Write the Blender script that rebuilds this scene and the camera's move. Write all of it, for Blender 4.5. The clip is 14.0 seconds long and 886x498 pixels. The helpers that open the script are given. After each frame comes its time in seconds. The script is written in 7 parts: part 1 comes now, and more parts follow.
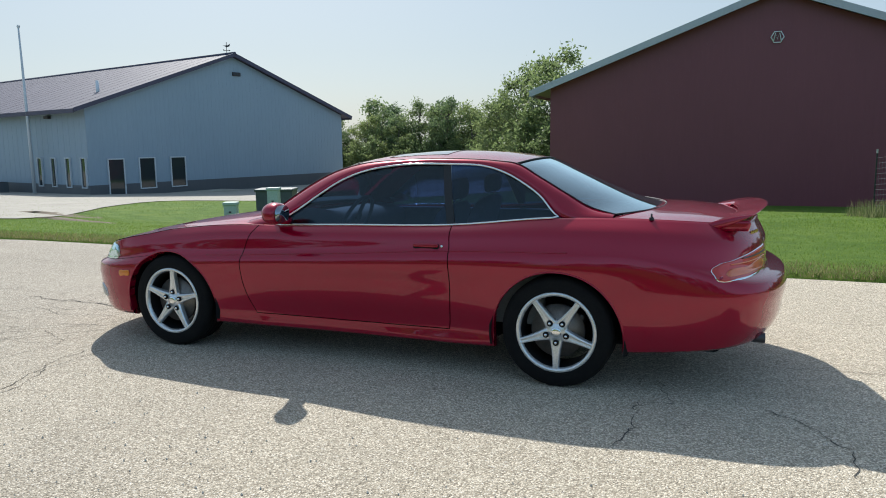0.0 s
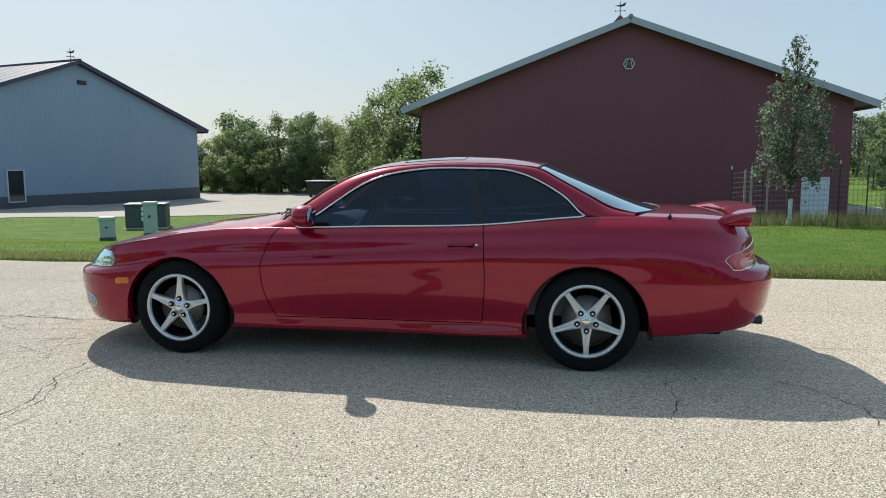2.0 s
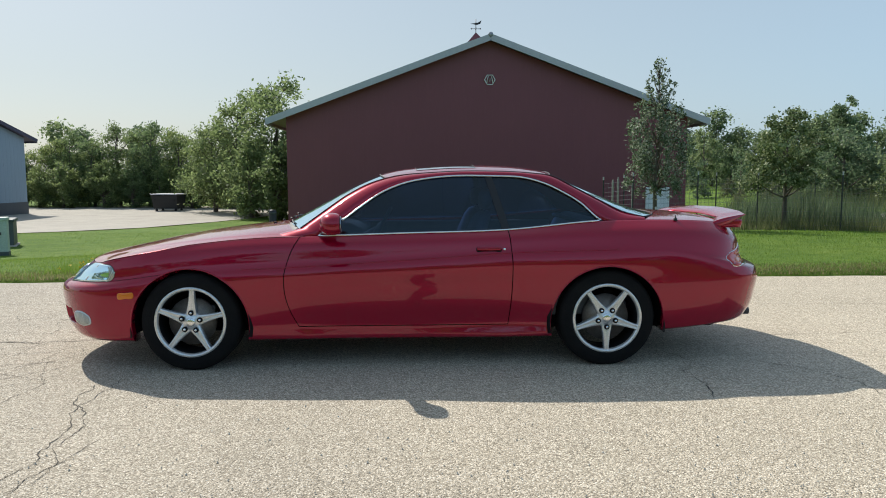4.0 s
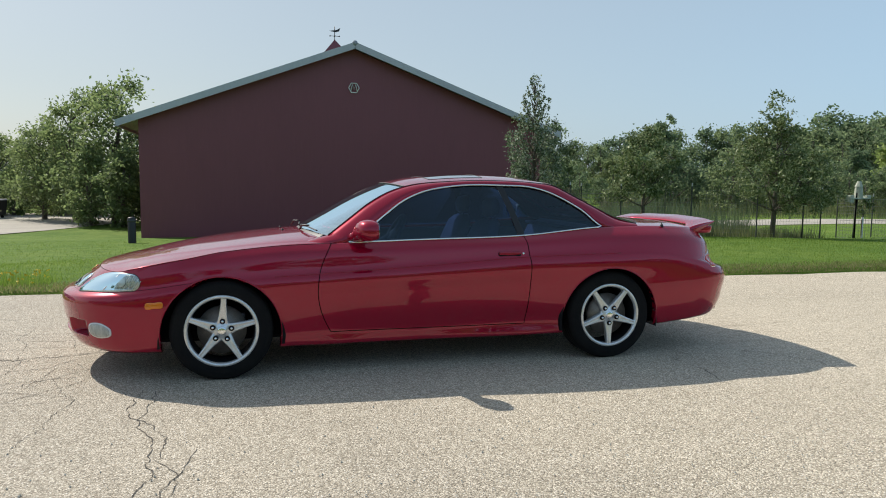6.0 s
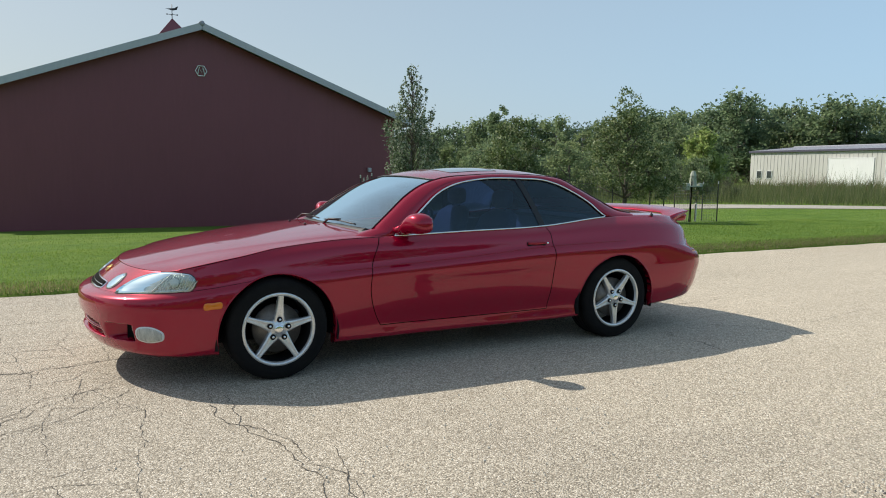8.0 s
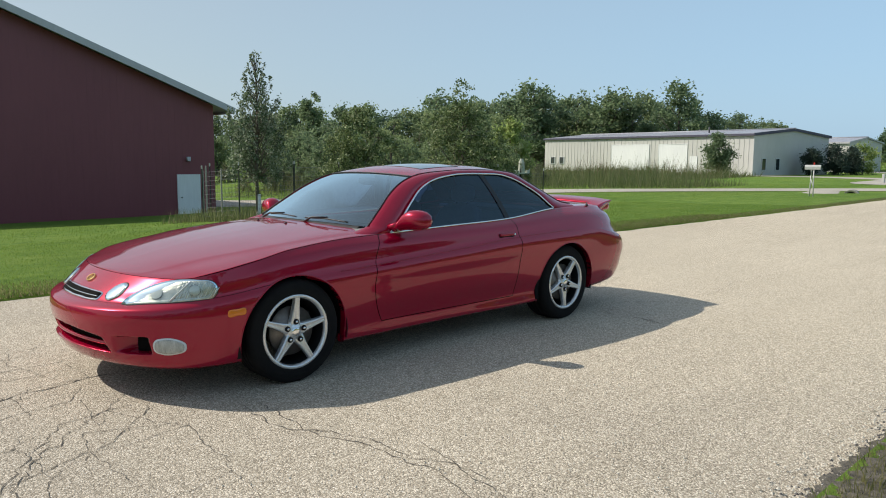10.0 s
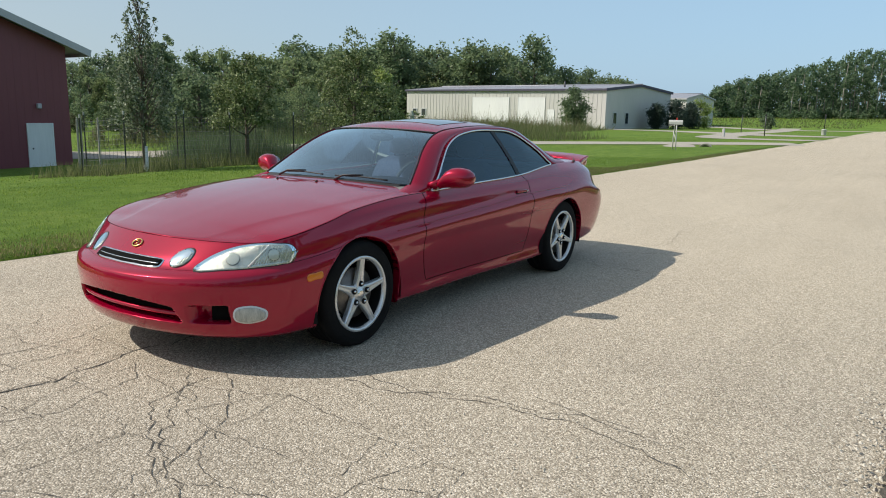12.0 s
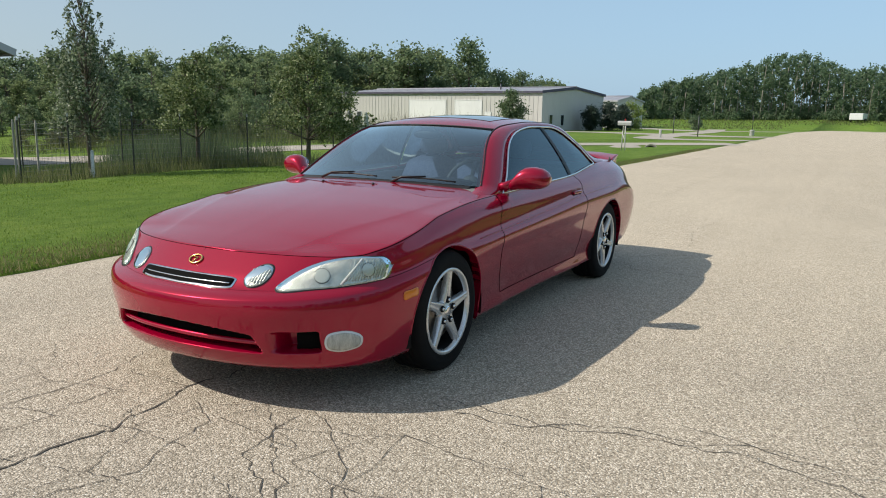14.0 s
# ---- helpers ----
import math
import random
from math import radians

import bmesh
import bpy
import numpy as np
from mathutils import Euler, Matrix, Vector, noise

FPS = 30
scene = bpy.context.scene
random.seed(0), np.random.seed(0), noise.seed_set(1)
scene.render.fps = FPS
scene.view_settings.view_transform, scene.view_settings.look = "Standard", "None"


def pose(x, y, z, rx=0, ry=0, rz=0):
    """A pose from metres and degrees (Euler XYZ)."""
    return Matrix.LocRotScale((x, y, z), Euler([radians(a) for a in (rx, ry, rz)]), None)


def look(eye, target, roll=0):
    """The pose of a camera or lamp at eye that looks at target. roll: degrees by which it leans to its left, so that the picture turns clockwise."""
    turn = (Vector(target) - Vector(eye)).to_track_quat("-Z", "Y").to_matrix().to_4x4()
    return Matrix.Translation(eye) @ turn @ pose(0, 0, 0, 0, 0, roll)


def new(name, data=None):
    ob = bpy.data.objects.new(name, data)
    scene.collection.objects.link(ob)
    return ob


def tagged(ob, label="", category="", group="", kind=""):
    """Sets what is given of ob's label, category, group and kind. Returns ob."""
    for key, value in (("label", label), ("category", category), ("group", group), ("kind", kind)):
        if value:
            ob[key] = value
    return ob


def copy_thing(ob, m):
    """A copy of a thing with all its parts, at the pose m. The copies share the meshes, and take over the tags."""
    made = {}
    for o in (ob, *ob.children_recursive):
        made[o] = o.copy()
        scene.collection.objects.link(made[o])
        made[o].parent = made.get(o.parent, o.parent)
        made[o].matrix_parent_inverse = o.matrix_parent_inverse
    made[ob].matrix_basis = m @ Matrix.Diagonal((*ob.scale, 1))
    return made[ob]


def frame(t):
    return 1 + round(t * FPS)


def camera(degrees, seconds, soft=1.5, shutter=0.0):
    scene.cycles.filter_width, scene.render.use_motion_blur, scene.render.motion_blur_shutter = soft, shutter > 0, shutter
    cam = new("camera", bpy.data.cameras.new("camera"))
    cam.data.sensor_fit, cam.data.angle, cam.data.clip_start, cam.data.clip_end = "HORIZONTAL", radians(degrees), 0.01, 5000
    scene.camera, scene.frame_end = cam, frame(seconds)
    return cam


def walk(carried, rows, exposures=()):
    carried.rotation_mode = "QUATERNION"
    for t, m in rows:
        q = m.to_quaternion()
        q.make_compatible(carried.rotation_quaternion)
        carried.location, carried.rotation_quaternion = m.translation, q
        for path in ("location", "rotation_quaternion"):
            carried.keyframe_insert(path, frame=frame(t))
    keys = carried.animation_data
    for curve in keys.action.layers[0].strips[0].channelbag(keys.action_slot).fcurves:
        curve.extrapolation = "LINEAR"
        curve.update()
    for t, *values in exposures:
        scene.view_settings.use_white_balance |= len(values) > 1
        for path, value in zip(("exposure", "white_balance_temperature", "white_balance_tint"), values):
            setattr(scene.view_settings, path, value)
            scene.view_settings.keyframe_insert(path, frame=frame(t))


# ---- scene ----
cam = camera(62.1, 14.0, 1.0)
METRES, EYE, TILT, LEAN, TURN = 8.724, 1.372, 0.0, 0.0, 21.73
ROWS = [
    (0.0, 0.0, 0.0, 0.0, -0.11, -8.2, 0.74),
    (0.5, -0.0337, -0.0044, -0.0011, -2.89, -7.79, 0.64),
    (1.0, -0.0692, -0.017, -0.0052, -5.88, -7.46, 0.42),
    (1.5, -0.0958, -0.0135, -0.0057, -8.91, -7.23, 0.24),
    (2.0, -0.1296, -0.015, -0.0079, -11.81, -6.97, 0.14),
    (2.5, -0.1632, -0.0145, -0.0091, -14.73, -6.77, 0.1),
    (3.0, -0.195, -0.0048, -0.0095, -17.74, -6.53, 0.16),
    (5.5, -0.3677, 0.0388, -0.013, -33.73, -5.38, -0.33),
    (6.0, -0.4007, 0.0576, -0.0103, -36.7, -5.4, -0.57),
    (6.5, -0.4359, 0.0762, -0.0107, -39.46, -5.48, -0.75),
    (7.0, -0.4648, 0.1039, -0.0113, -42.65, -5.69, -0.83),
    (7.5, -0.5014, 0.1328, -0.0095, -46.38, -5.92, -0.77),
    (8.0, -0.5333, 0.1597, -0.0073, -50.28, -6.21, -0.72),
    (10.5, -0.647, 0.3057, 0.0024, -68.82, -7.78, -0.48),
    (11.0, -0.6617, 0.3393, 0.0045, -71.57, -8.79, -0.66),
    (11.5, -0.6681, 0.3736, 0.0035, -74.2, -9.82, -0.94),
    (12.0, -0.6748, 0.4105, 0.0025, -76.91, -10.68, -1.2),
    (12.5, -0.6751, 0.4453, 0.0013, -79.61, -10.46, -1.04),
    (13.0, -0.6644, 0.4746, -0.0002, -81.16, -10.08, -0.94),
    (13.5, -0.651, 0.501, -0.0033, -82.02, -10.07, -0.94),
    (14.0, -0.6361, 0.5198, -0.0059, -82.28, -10.35, -1.01),
]
walk(cam, [(t, pose(2.245, -4.80, EYE, TILT, LEAN, TURN) @ pose(METRES * x, METRES * y, METRES * z, 90 + pitch, roll, yaw)) for t, x, y, z, yaw, pitch, roll in ROWS], [(0.0, .07, 6150, 9), (3.0, .06, 6350, 9), (6.0, .04, 6500, 10), (10.0, -.01, 6600, 10), (14.0, -.08, 6650, 11)])

# ---- light: hazy summer sky, one sun beyond the car ----
TO_SUN = Vector((-0.61, 0.83, 0.97)).normalized()
world = bpy.data.worlds.new("sky")
scene.world = world
world.use_nodes = True
wn = world.node_tree.nodes
wl = world.node_tree.links
sky = wn.new("ShaderNodeTexSky")
sky.sky_type = "NISHITA"
sky.sun_disc = False
sky.sun_elevation = math.asin(TO_SUN.z)
sky.sun_rotation = math.atan2(TO_SUN.x, TO_SUN.y)
sky.air_density, sky.dust_density, sky.ozone_density = 1.0, 1.5, 1.3
wn["Background"].inputs["Strength"].default_value = 0.13
haze = wn.new("ShaderNodeMix")
haze.data_type = "RGBA"
# haze whitens the air towards the sun
air = wn.new("ShaderNodeTexCoord")
near = wn.new("ShaderNodeVectorMath")
near.operation = "DOT_PRODUCT"
near.inputs[1].default_value = TO_SUN
veil = wn.new("ShaderNodeMapRange")
veil.interpolation_type = "SMOOTHSTEP"
veil.inputs["From Min"].default_value = -0.35
veil.inputs["From Max"].default_value = 0.95
tone = wn.new("ShaderNodeMix")
tone.data_type = "RGBA"
tone.inputs[6].default_value = (3.2, 5.2, 7.2, 1)
tone.inputs[7].default_value = (3.5, 4.0, 4.12, 1)
# and lies thickest low down
height = wn.new("ShaderNodeSeparateXYZ")
thick = wn.new("ShaderNodeMapRange")
thick.inputs["From Min"].default_value, thick.inputs["From Max"].default_value = 0.12, 0.8
thick.inputs["To Min"].default_value, thick.inputs["To Max"].default_value = 0.72, 0.42
wl.new(air.outputs["Generated"], height.inputs["Vector"])
wl.new(height.outputs["Z"], thick.inputs["Value"])
wl.new(thick.outputs["Result"], haze.inputs["Factor"])
wl.new(air.outputs["Generated"], near.inputs[0])
wl.new(near.outputs["Value"], veil.inputs["Value"])
wl.new(veil.outputs["Result"], tone.inputs["Factor"])
wl.new(tone.outputs[2], haze.inputs[7])
wl.new(sky.outputs["Color"], haze.inputs[6])
wl.new(haze.outputs[2], wn["Background"].inputs["Color"])
sun = new("sun", bpy.data.lights.new("sun", "SUN"))
sun.data.energy = 4.8
sun.data.angle = radians(0.6)
sun.data.color = (1.0, 0.945, 0.85)
sun.matrix_world = look(TO_SUN * 80, (0, 0, 0))

# ---- materials ----
def material(name, colour, rough=0.6, metal=0.0, spec=0.5, coat=0.0):
    m = bpy.data.materials.new(name)
    m.use_nodes = True
    b = m.node_tree.nodes["Principled BSDF"]
    b.inputs["Base Color"].default_value = (*colour, 1)
    b.inputs["Roughness"].default_value = rough
    b.inputs["Metallic"].default_value = metal
    b.inputs["Specular IOR Level"].default_value = spec
    b.inputs["Coat Weight"].default_value = coat
    b.inputs["Coat Roughness"].default_value = 0.03
    return m


def nodes_of(m):
    return m.node_tree.nodes, m.node_tree.links, m.node_tree.nodes["Principled BSDF"]


def noise_tex(m, scale, detail=4.0, rough=0.6, space="Object", stretch=(1, 1, 1)):
    n, l, b = nodes_of(m)
    co = n.new("ShaderNodeTexCoord")
    mp = n.new("ShaderNodeMapping")
    mp.inputs["Scale"].default_value = stretch
    tx = n.new("ShaderNodeTexNoise")
    tx.inputs["Scale"].default_value = scale
    tx.inputs["Detail"].default_value = detail
    tx.inputs["Roughness"].default_value = rough
    l.new(co.outputs[space], mp.inputs["Vector"])
    l.new(mp.outputs["Vector"], tx.inputs["Vector"])
    return tx


def ramp(m, source, stops):
    n, l, b = nodes_of(m)
    r = n.new("ShaderNodeValToRGB")
    e = r.color_ramp.elements
    while len(e) < len(stops):
        e.new(0.5)
    for k, (p, c) in enumerate(stops):
        e[k].position = p
        e[k].color = (*c, 1)
    l.new(source, r.inputs["Fac"])
    return r.outputs["Color"]


def mix_col(m, fac, a, b2, mode="MIX"):
    n, l, b = nodes_of(m)
    x = n.new("ShaderNodeMix")
    x.data_type = "RGBA"
    x.blend_type = mode
    for sock, v in ((x.inputs["Factor"], fac), (x.inputs[6], a), (x.inputs[7], b2)):
        if isinstance(v, (int, float)):
            sock.default_value = v
        elif isinstance(v, tuple):
            sock.default_value = (*v, 1)
        else:
            l.new(v, sock)
    return x.outputs[2]


def bump(m, height, strength=0.3, dist=0.01):
    n, l, b = nodes_of(m)
    bp = n.new("ShaderNodeBump")
    bp.inputs["Strength"].default_value = strength
    bp.inputs["Distance"].default_value = dist
    l.new(height, bp.inputs["Height"])
    l.new(bp.outputs["Normal"], b.inputs["Normal"])
    return bp


def set_base(m, col):
    n, l, b = nodes_of(m)
    l.new(col, b.inputs["Base Color"])


def mottled(name, c1, c2, scale, rough=0.7, bumpy=0.2, dist=0.01, scale2=None, spec=0.4, stretch=(1, 1, 1), space="Object"):
    """A surface that varies at two scales between two colours."""
    m = material(name, c1, rough, 0, spec)
    a = noise_tex(m, scale, 5, 0.65, space, stretch)
    f = noise_tex(m, scale2 or scale * 9, 4, 0.7, space, stretch)
    base = ramp(m, a.outputs["Fac"], [(0.3, c1), (0.7, c2)])
    grain = ramp(m, f.outputs["Fac"], [(0.3, (0.78, 0.78, 0.78)), (0.7, (1.12, 1.12, 1.12))])
    set_base(m, mix_col(m, 1.0, base, grain, "MULTIPLY"))
    bump(m, f.outputs["Fac"], bumpy, dist)
    return m


def glass_sheet(name, tint, ior=1.8, dust=0.0, gloss_rough=0.02, faces=1.0):
    """Tinted window glass in one sheet: clear by its tint, glossy by Fresnel."""
    m = bpy.data.materials.new(name)
    m.use_nodes = True
    n, l = m.node_tree.nodes, m.node_tree.links
    n.remove(n["Principled BSDF"])
    t = n.new("ShaderNodeBsdfTransparent")
    t.inputs["Color"].default_value = (*tint, 1)
    g = n.new("ShaderNodeBsdfGlossy")
    g.inputs["Roughness"].default_value = gloss_rough
    g.inputs["Color"].default_value = (0.74, 0.93, 1.0, 1)
    fr = n.new("ShaderNodeFresnel")
    fr.inputs["IOR"].default_value = ior
    mx = n.new("ShaderNodeMixShader")
    both = n.new("ShaderNodeMath")
    both.operation, both.use_clamp = "MULTIPLY", True
    both.inputs[1].default_value = faces
    l.new(fr.outputs["Fac"], both.inputs[0])
    l.new(both.outputs["Value"], mx.inputs["Fac"])
    l.new(t.outputs["BSDF"], mx.inputs[1])
    l.new(g.outputs["BSDF"], mx.inputs[2])
    film = n.new("ShaderNodeBsdfDiffuse")
    film.inputs["Color"].default_value = (0.66, 0.74, 0.80, 1)
    dusty = n.new("ShaderNodeMixShader")
    dusty.inputs["Fac"].default_value = dust
    l.new(mx.outputs["Shader"], dusty.inputs[1])
    l.new(film.outputs["BSDF"], dusty.inputs[2])
    l.new(dusty.outputs["Shader"], n["Material Output"].inputs["Surface"])
    return m


M = {}
M["paint"] = material("red_car_paint", (0.325, 0.0010, 0.026), 0.25, 0.34, 0.05, 1.0)
nodes_of(M["paint"])[2].inputs["Coat IOR"].default_value = 1.52
nodes_of(M["paint"])[2].inputs["Coat Roughness"].default_value = 0.015
M["black_trim"] = material("black_rubber_trim", (0.012, 0.012, 0.013), 0.5)
M["panel_gap"] = material("dark_panel_gap", (0.003, 0.001, 0.001), 1.0, 0, 0.0)
M["matte_black"] = material("matte_black", (0.006, 0.006, 0.006), 0.95, 0, 0.08)
M["dark_plastic"] = mottled("dark_plastic", (0.006, 0.006, 0.007), (0.010, 0.010, 0.011), 30, 0.75, 0.05, 0.002, spec=0.2)
M["chrome"] = material("bright_chrome", (0.82, 0.83, 0.84), 0.12, 1.0)
M["tyre"] = mottled("tyre_rubber", (0.006, 0.006, 0.007), (0.011, 0.0105, 0.010), 9, 0.85, 0.25, 0.003, spec=0.2)
M["alloy"] = mottled("silver_alloy", (0.70, 0.71, 0.72), (0.80, 0.81, 0.82), 14, 0.26, 0.02, 0.001)
nodes_of(M["alloy"])[2].inputs["Metallic"].default_value = 0.7
M["disc"] = mottled("brake_disc_steel", (0.20, 0.17, 0.15), (0.30, 0.27, 0.24), 20, 0.45, 0.05, 0.001)
nodes_of(M["disc"])[2].inputs["Metallic"].default_value = 0.8
M["steel_dark"] = material("dark_steel", (0.07, 0.07, 0.075), 0.45, 0.7)
M["tint_glass"] = glass_sheet("dark_tinted_glass", (0.13, 0.19, 0.34), 1.5, 0.003, faces=1.25)
M["screen_glass"] = glass_sheet("windscreen_glass", (0.66, 0.80, 0.85), 1.55, 0.010, faces=3.3)
M["rear_glass"] = glass_sheet("rear_window_glass", (0.30, 0.38, 0.46), 1.55, 0.012, faces=2.0)
M["lens_clear"] = glass_sheet("clear_lamp_lens", (0.92, 0.93, 0.88), 1.5)
M["leather"] = mottled("grey_leather", (0.42, 0.40, 0.37), (0.50, 0.47, 0.43), 8, 0.5, 0.1, 0.004)
M["dash"] = mottled("grey_dashboard_vinyl", (0.16, 0.16, 0.155), (0.20, 0.20, 0.19), 25, 0.6, 0.1, 0.002)
M["lamp_silver"] = mottled("lamp_reflector", (0.52, 0.54, 0.53), (0.88, 0.88, 0.85), 34, 0.25, 0.6, 0.004, stretch=(1, 1, .25))
nodes_of(M["lamp_silver"])[2].inputs["Metallic"].default_value = 0.7
M["lamp_dish"] = material("lamp_dish", (0.66, 0.69, 0.69), 0.15, 0.3)
M["amber"] = material("amber_lens", (0.75, 0.20, 0.01), 0.2, 0, 0.5, 0.6)
M["tail_red"] = material("tail_lamp_red_lens", (0.56, 0.045, 0.040), 0.2, 0, 0.4, 0.6)
M["tail_amber"] = material("tail_lamp_pale_lens", (0.78, 0.20, 0.09), 0.2, 0, 0.4, 0.6)
M["mirror"] = material("dark_mirror_glass", (0.30, 0.32, 0.35), 0.04, 1.0)
M["gold"] = material("gold_badge", (0.75, 0.52, 0.20), 0.25, 1.0)

# ---- mesh helpers ----
def mesh_data(name, verts, faces, mat, smooth=True):
    me = bpy.data.meshes.new(name)
    me.from_pydata([tuple(v) for v in verts], [], [tuple(f) for f in faces])
    if smooth:
        me.polygons.foreach_set("use_smooth", [True] * len(me.polygons))
    if mat is not None:
        me.materials.append(mat)
    me.update()
    return me


def mesh_part(name, verts, faces, mat, parent=None, label="", smooth=True):
    ob = new(name, mesh_data(name, verts, faces, mat, smooth))
    ob.parent = parent
    return tagged(ob, label)


def part(name, bm, mat, parent=None, label="", smooth=False):
    me = bpy.data.meshes.new(name)
    bmesh.ops.recalc_face_normals(bm, faces=bm.faces)
    bm.to_mesh(me)
    bm.free()
    if smooth:
        me.polygons.foreach_set("use_smooth", [True] * len(me.polygons))
    me.materials.append(mat)
    ob = new(name, me)
    ob.parent = parent
    return tagged(ob, label)


def box_bm(x0, x1, y0, y1, z0, z1, bevel=0.0, bm=None):
    bm = bm or bmesh.new()
    r = bmesh.ops.create_cube(bm, size=1.0)
    for v in r["verts"]:
        v.co = Vector((x0 + (v.co.x + 0.5) * (x1 - x0), y0 + (v.co.y + 0.5) * (y1 - y0), z0 + (v.co.z + 0.5) * (z1 - z0)))
    if bevel:
        es = list({e for v in r["verts"] for e in v.link_edges})
        bmesh.ops.bevel(bm, geom=es, offset=bevel, segments=2, affect="EDGES", profile=0.5)
    return bm


def box(name, x0, x1, y0, y1, z0, z1, mat, parent=None, label="", bevel=0.0):
    return part(name, box_bm(x0, x1, y0, y1, z0, z1, bevel), mat, parent, label)


def thing(name, label, category, at=(0, 0, 0), group="", kind="", turn=0):
    ob = new(name)
    ob.matrix_basis = pose(*at, 0, 0, turn)
    return tagged(ob, label, category, group, kind)


def hermite(keys, x):
    """Smooth value at x through keys (x, value)."""
    xs = np.array([k[0] for k in keys], float)
    vs = np.array([k[1] for k in keys], float)
    s = np.diff(vs) / np.diff(xs)
    m = np.concatenate(([s[0]], (s[:-1] + s[1:]) / 2, [s[-1]]))
    x = np.clip(np.asarray(x, float), xs[0], xs[-1])
    i = np.clip(np.searchsorted(xs, x) - 1, 0, len(xs) - 2)
    h = xs[i + 1] - xs[i]
    t = (x - xs[i]) / h
    return ((2 * t**3 - 3 * t**2 + 1) * vs[i] + (t**3 - 2 * t**2 + t) * h * m[i]
            + (-2 * t**3 + 3 * t**2) * vs[i + 1] + (t**3 - t**2) * h * m[i + 1])


def through_points(pts, counts):
    """Points of a smooth curve through pts (n, ..., 3): counts[i] steps in each span."""
    p = np.asarray(pts, float)
    out = []
    for i in range(len(p) - 1):
        a, b = p[i], p[i + 1]
        d = np.linalg.norm(b - a, axis=-1, keepdims=True) + 1e-9
        pa = p[i - 1] if i else 2 * a - b
        pb = p[i + 2] if i + 2 < len(p) else 2 * b - a
        d0 = np.linalg.norm(a - pa, axis=-1, keepdims=True) + 1e-9
        d1 = np.linalg.norm(pb - b, axis=-1, keepdims=True) + 1e-9
        ma = d * ((a - pa) / d0 * d + (b - a) / d * d0) / (d0 + d)
        mb = d * ((b - a) / d * d1 + (pb - b) / d1 * d) / (d + d1)
        for k in range(counts[i]):
            t = k / counts[i]
            out.append((2 * t**3 - 3 * t**2 + 1) * a + (t**3 - 2 * t**2 + t) * ma
                       + (-2 * t**3 + 3 * t**2) * b + (t**3 - t**2) * mb)
    out.append(p[-1])
    return np.array(out)


def tube_data(path, radius, sides=8, closed=False, caps=True):
    """Verts and faces of a tube along a path; radius: a number or one for each point."""
    p = [Vector(q) for q in path]
    n = len(p)
    rad = radius if isinstance(radius, (list, tuple)) else [radius] * n
    verts, faces = [], []
    ref = None
    for i in range(n):
        a = p[i - 1] if (i or closed) else p[i]
        b = p[(i + 1) % n] if (i + 1 < n or closed) else p[i]
        t = (b - a).normalized()
        if ref is None:
            ref = t.orthogonal().normalized()
        u = (ref - t * ref.dot(t)).normalized()
        ref = u
        w = t.cross(u)
        for k in range(sides):
            g = 2 * math.pi * k / sides
            verts.append(p[i] + (u * math.cos(g) + w * math.sin(g)) * rad[i])
    for i in range(n if closed else n - 1):
        for k in range(sides):
            j = (i + 1) % n
            faces.append((i * sides + k, i * sides + (k + 1) % sides, j * sides + (k + 1) % sides, j * sides + k))
    if caps and not closed:
        faces.append(tuple(reversed(range(sides))))
        faces.append(tuple((n - 1) * sides + k for k in range(sides)))
    return verts, faces


def tube(name, path, radius, mat, parent=None, label="", sides=8, closed=False):
    v, f = tube_data(path, radius, sides, closed)
    return mesh_part(name, v, f, mat, parent, label)


def lathe_data(profile, segments=48, axis="y", centre=(0, 0, 0)):
    """Turns a profile of (radius, along) about an axis."""
    verts, faces = [], []
    for k in range(segments):
        g = 2 * math.pi * k / segments
        c, s = math.cos(g), math.sin(g)
        for r, a in profile:
            v = (r * c, a, r * s) if axis == "y" else (r * c, r * s, a)
            verts.append(Vector(v) + Vector(centre))
    n = len(profile)
    for k in range(segments):
        for i in range(n - 1):
            j = (k + 1) % segments
            faces.append((k * n + i, k * n + i + 1, j * n + i + 1, j * n + i))
    return verts, faces


def lathe(name, profile, mat, parent=None, label="", segments=48, axis="y", centre=(0, 0, 0)):
    v, f = lathe_data(profile, segments, axis, centre)
    return mesh_part(name, v, f, mat, parent, label)

# ---- ground ----
def ground_z(x, y):
    """Height of the lawn: falls away from the road, less towards the far drive, with a swale and a rise."""
    d = max(0.0, x - 104)
    rise = 2.8 * d * d / (d * d + 2500)
    if y < 3.3:
        return rise + (0.0 if y > -3.6 else -0.03 * min(1, (-3.6 - y) / 2))
    f = 1 / (1 + math.exp(-(x - 19) / 2.5))
    z = -(.055 * (1 - f) + .020 * f) * (y - 3.3)
    z -= .30 * math.exp(-((x + 11) / 5) ** 2 - ((y - 12) / 5) ** 2)
    z += .30 * math.exp(-((x - 8) / 7) ** 2 - ((y - 11.5) / 5) ** 2)
    low = -1.50 * (1 - f) - .30 * f
    return rise + (low + .12 * math.log(1 + math.exp((z - low) / .12)) if z - low < 3 else z)


def grid_sheet(xs, ys, height):
    v = [(x, y, height(x, y)) for y in ys for x in xs]
    n = len(xs)
    f = [(j * n + i, j * n + i + 1, (j + 1) * n + i + 1, (j + 1) * n + i) for j in range(len(ys) - 1) for i in range(n - 1)]
    return v, f


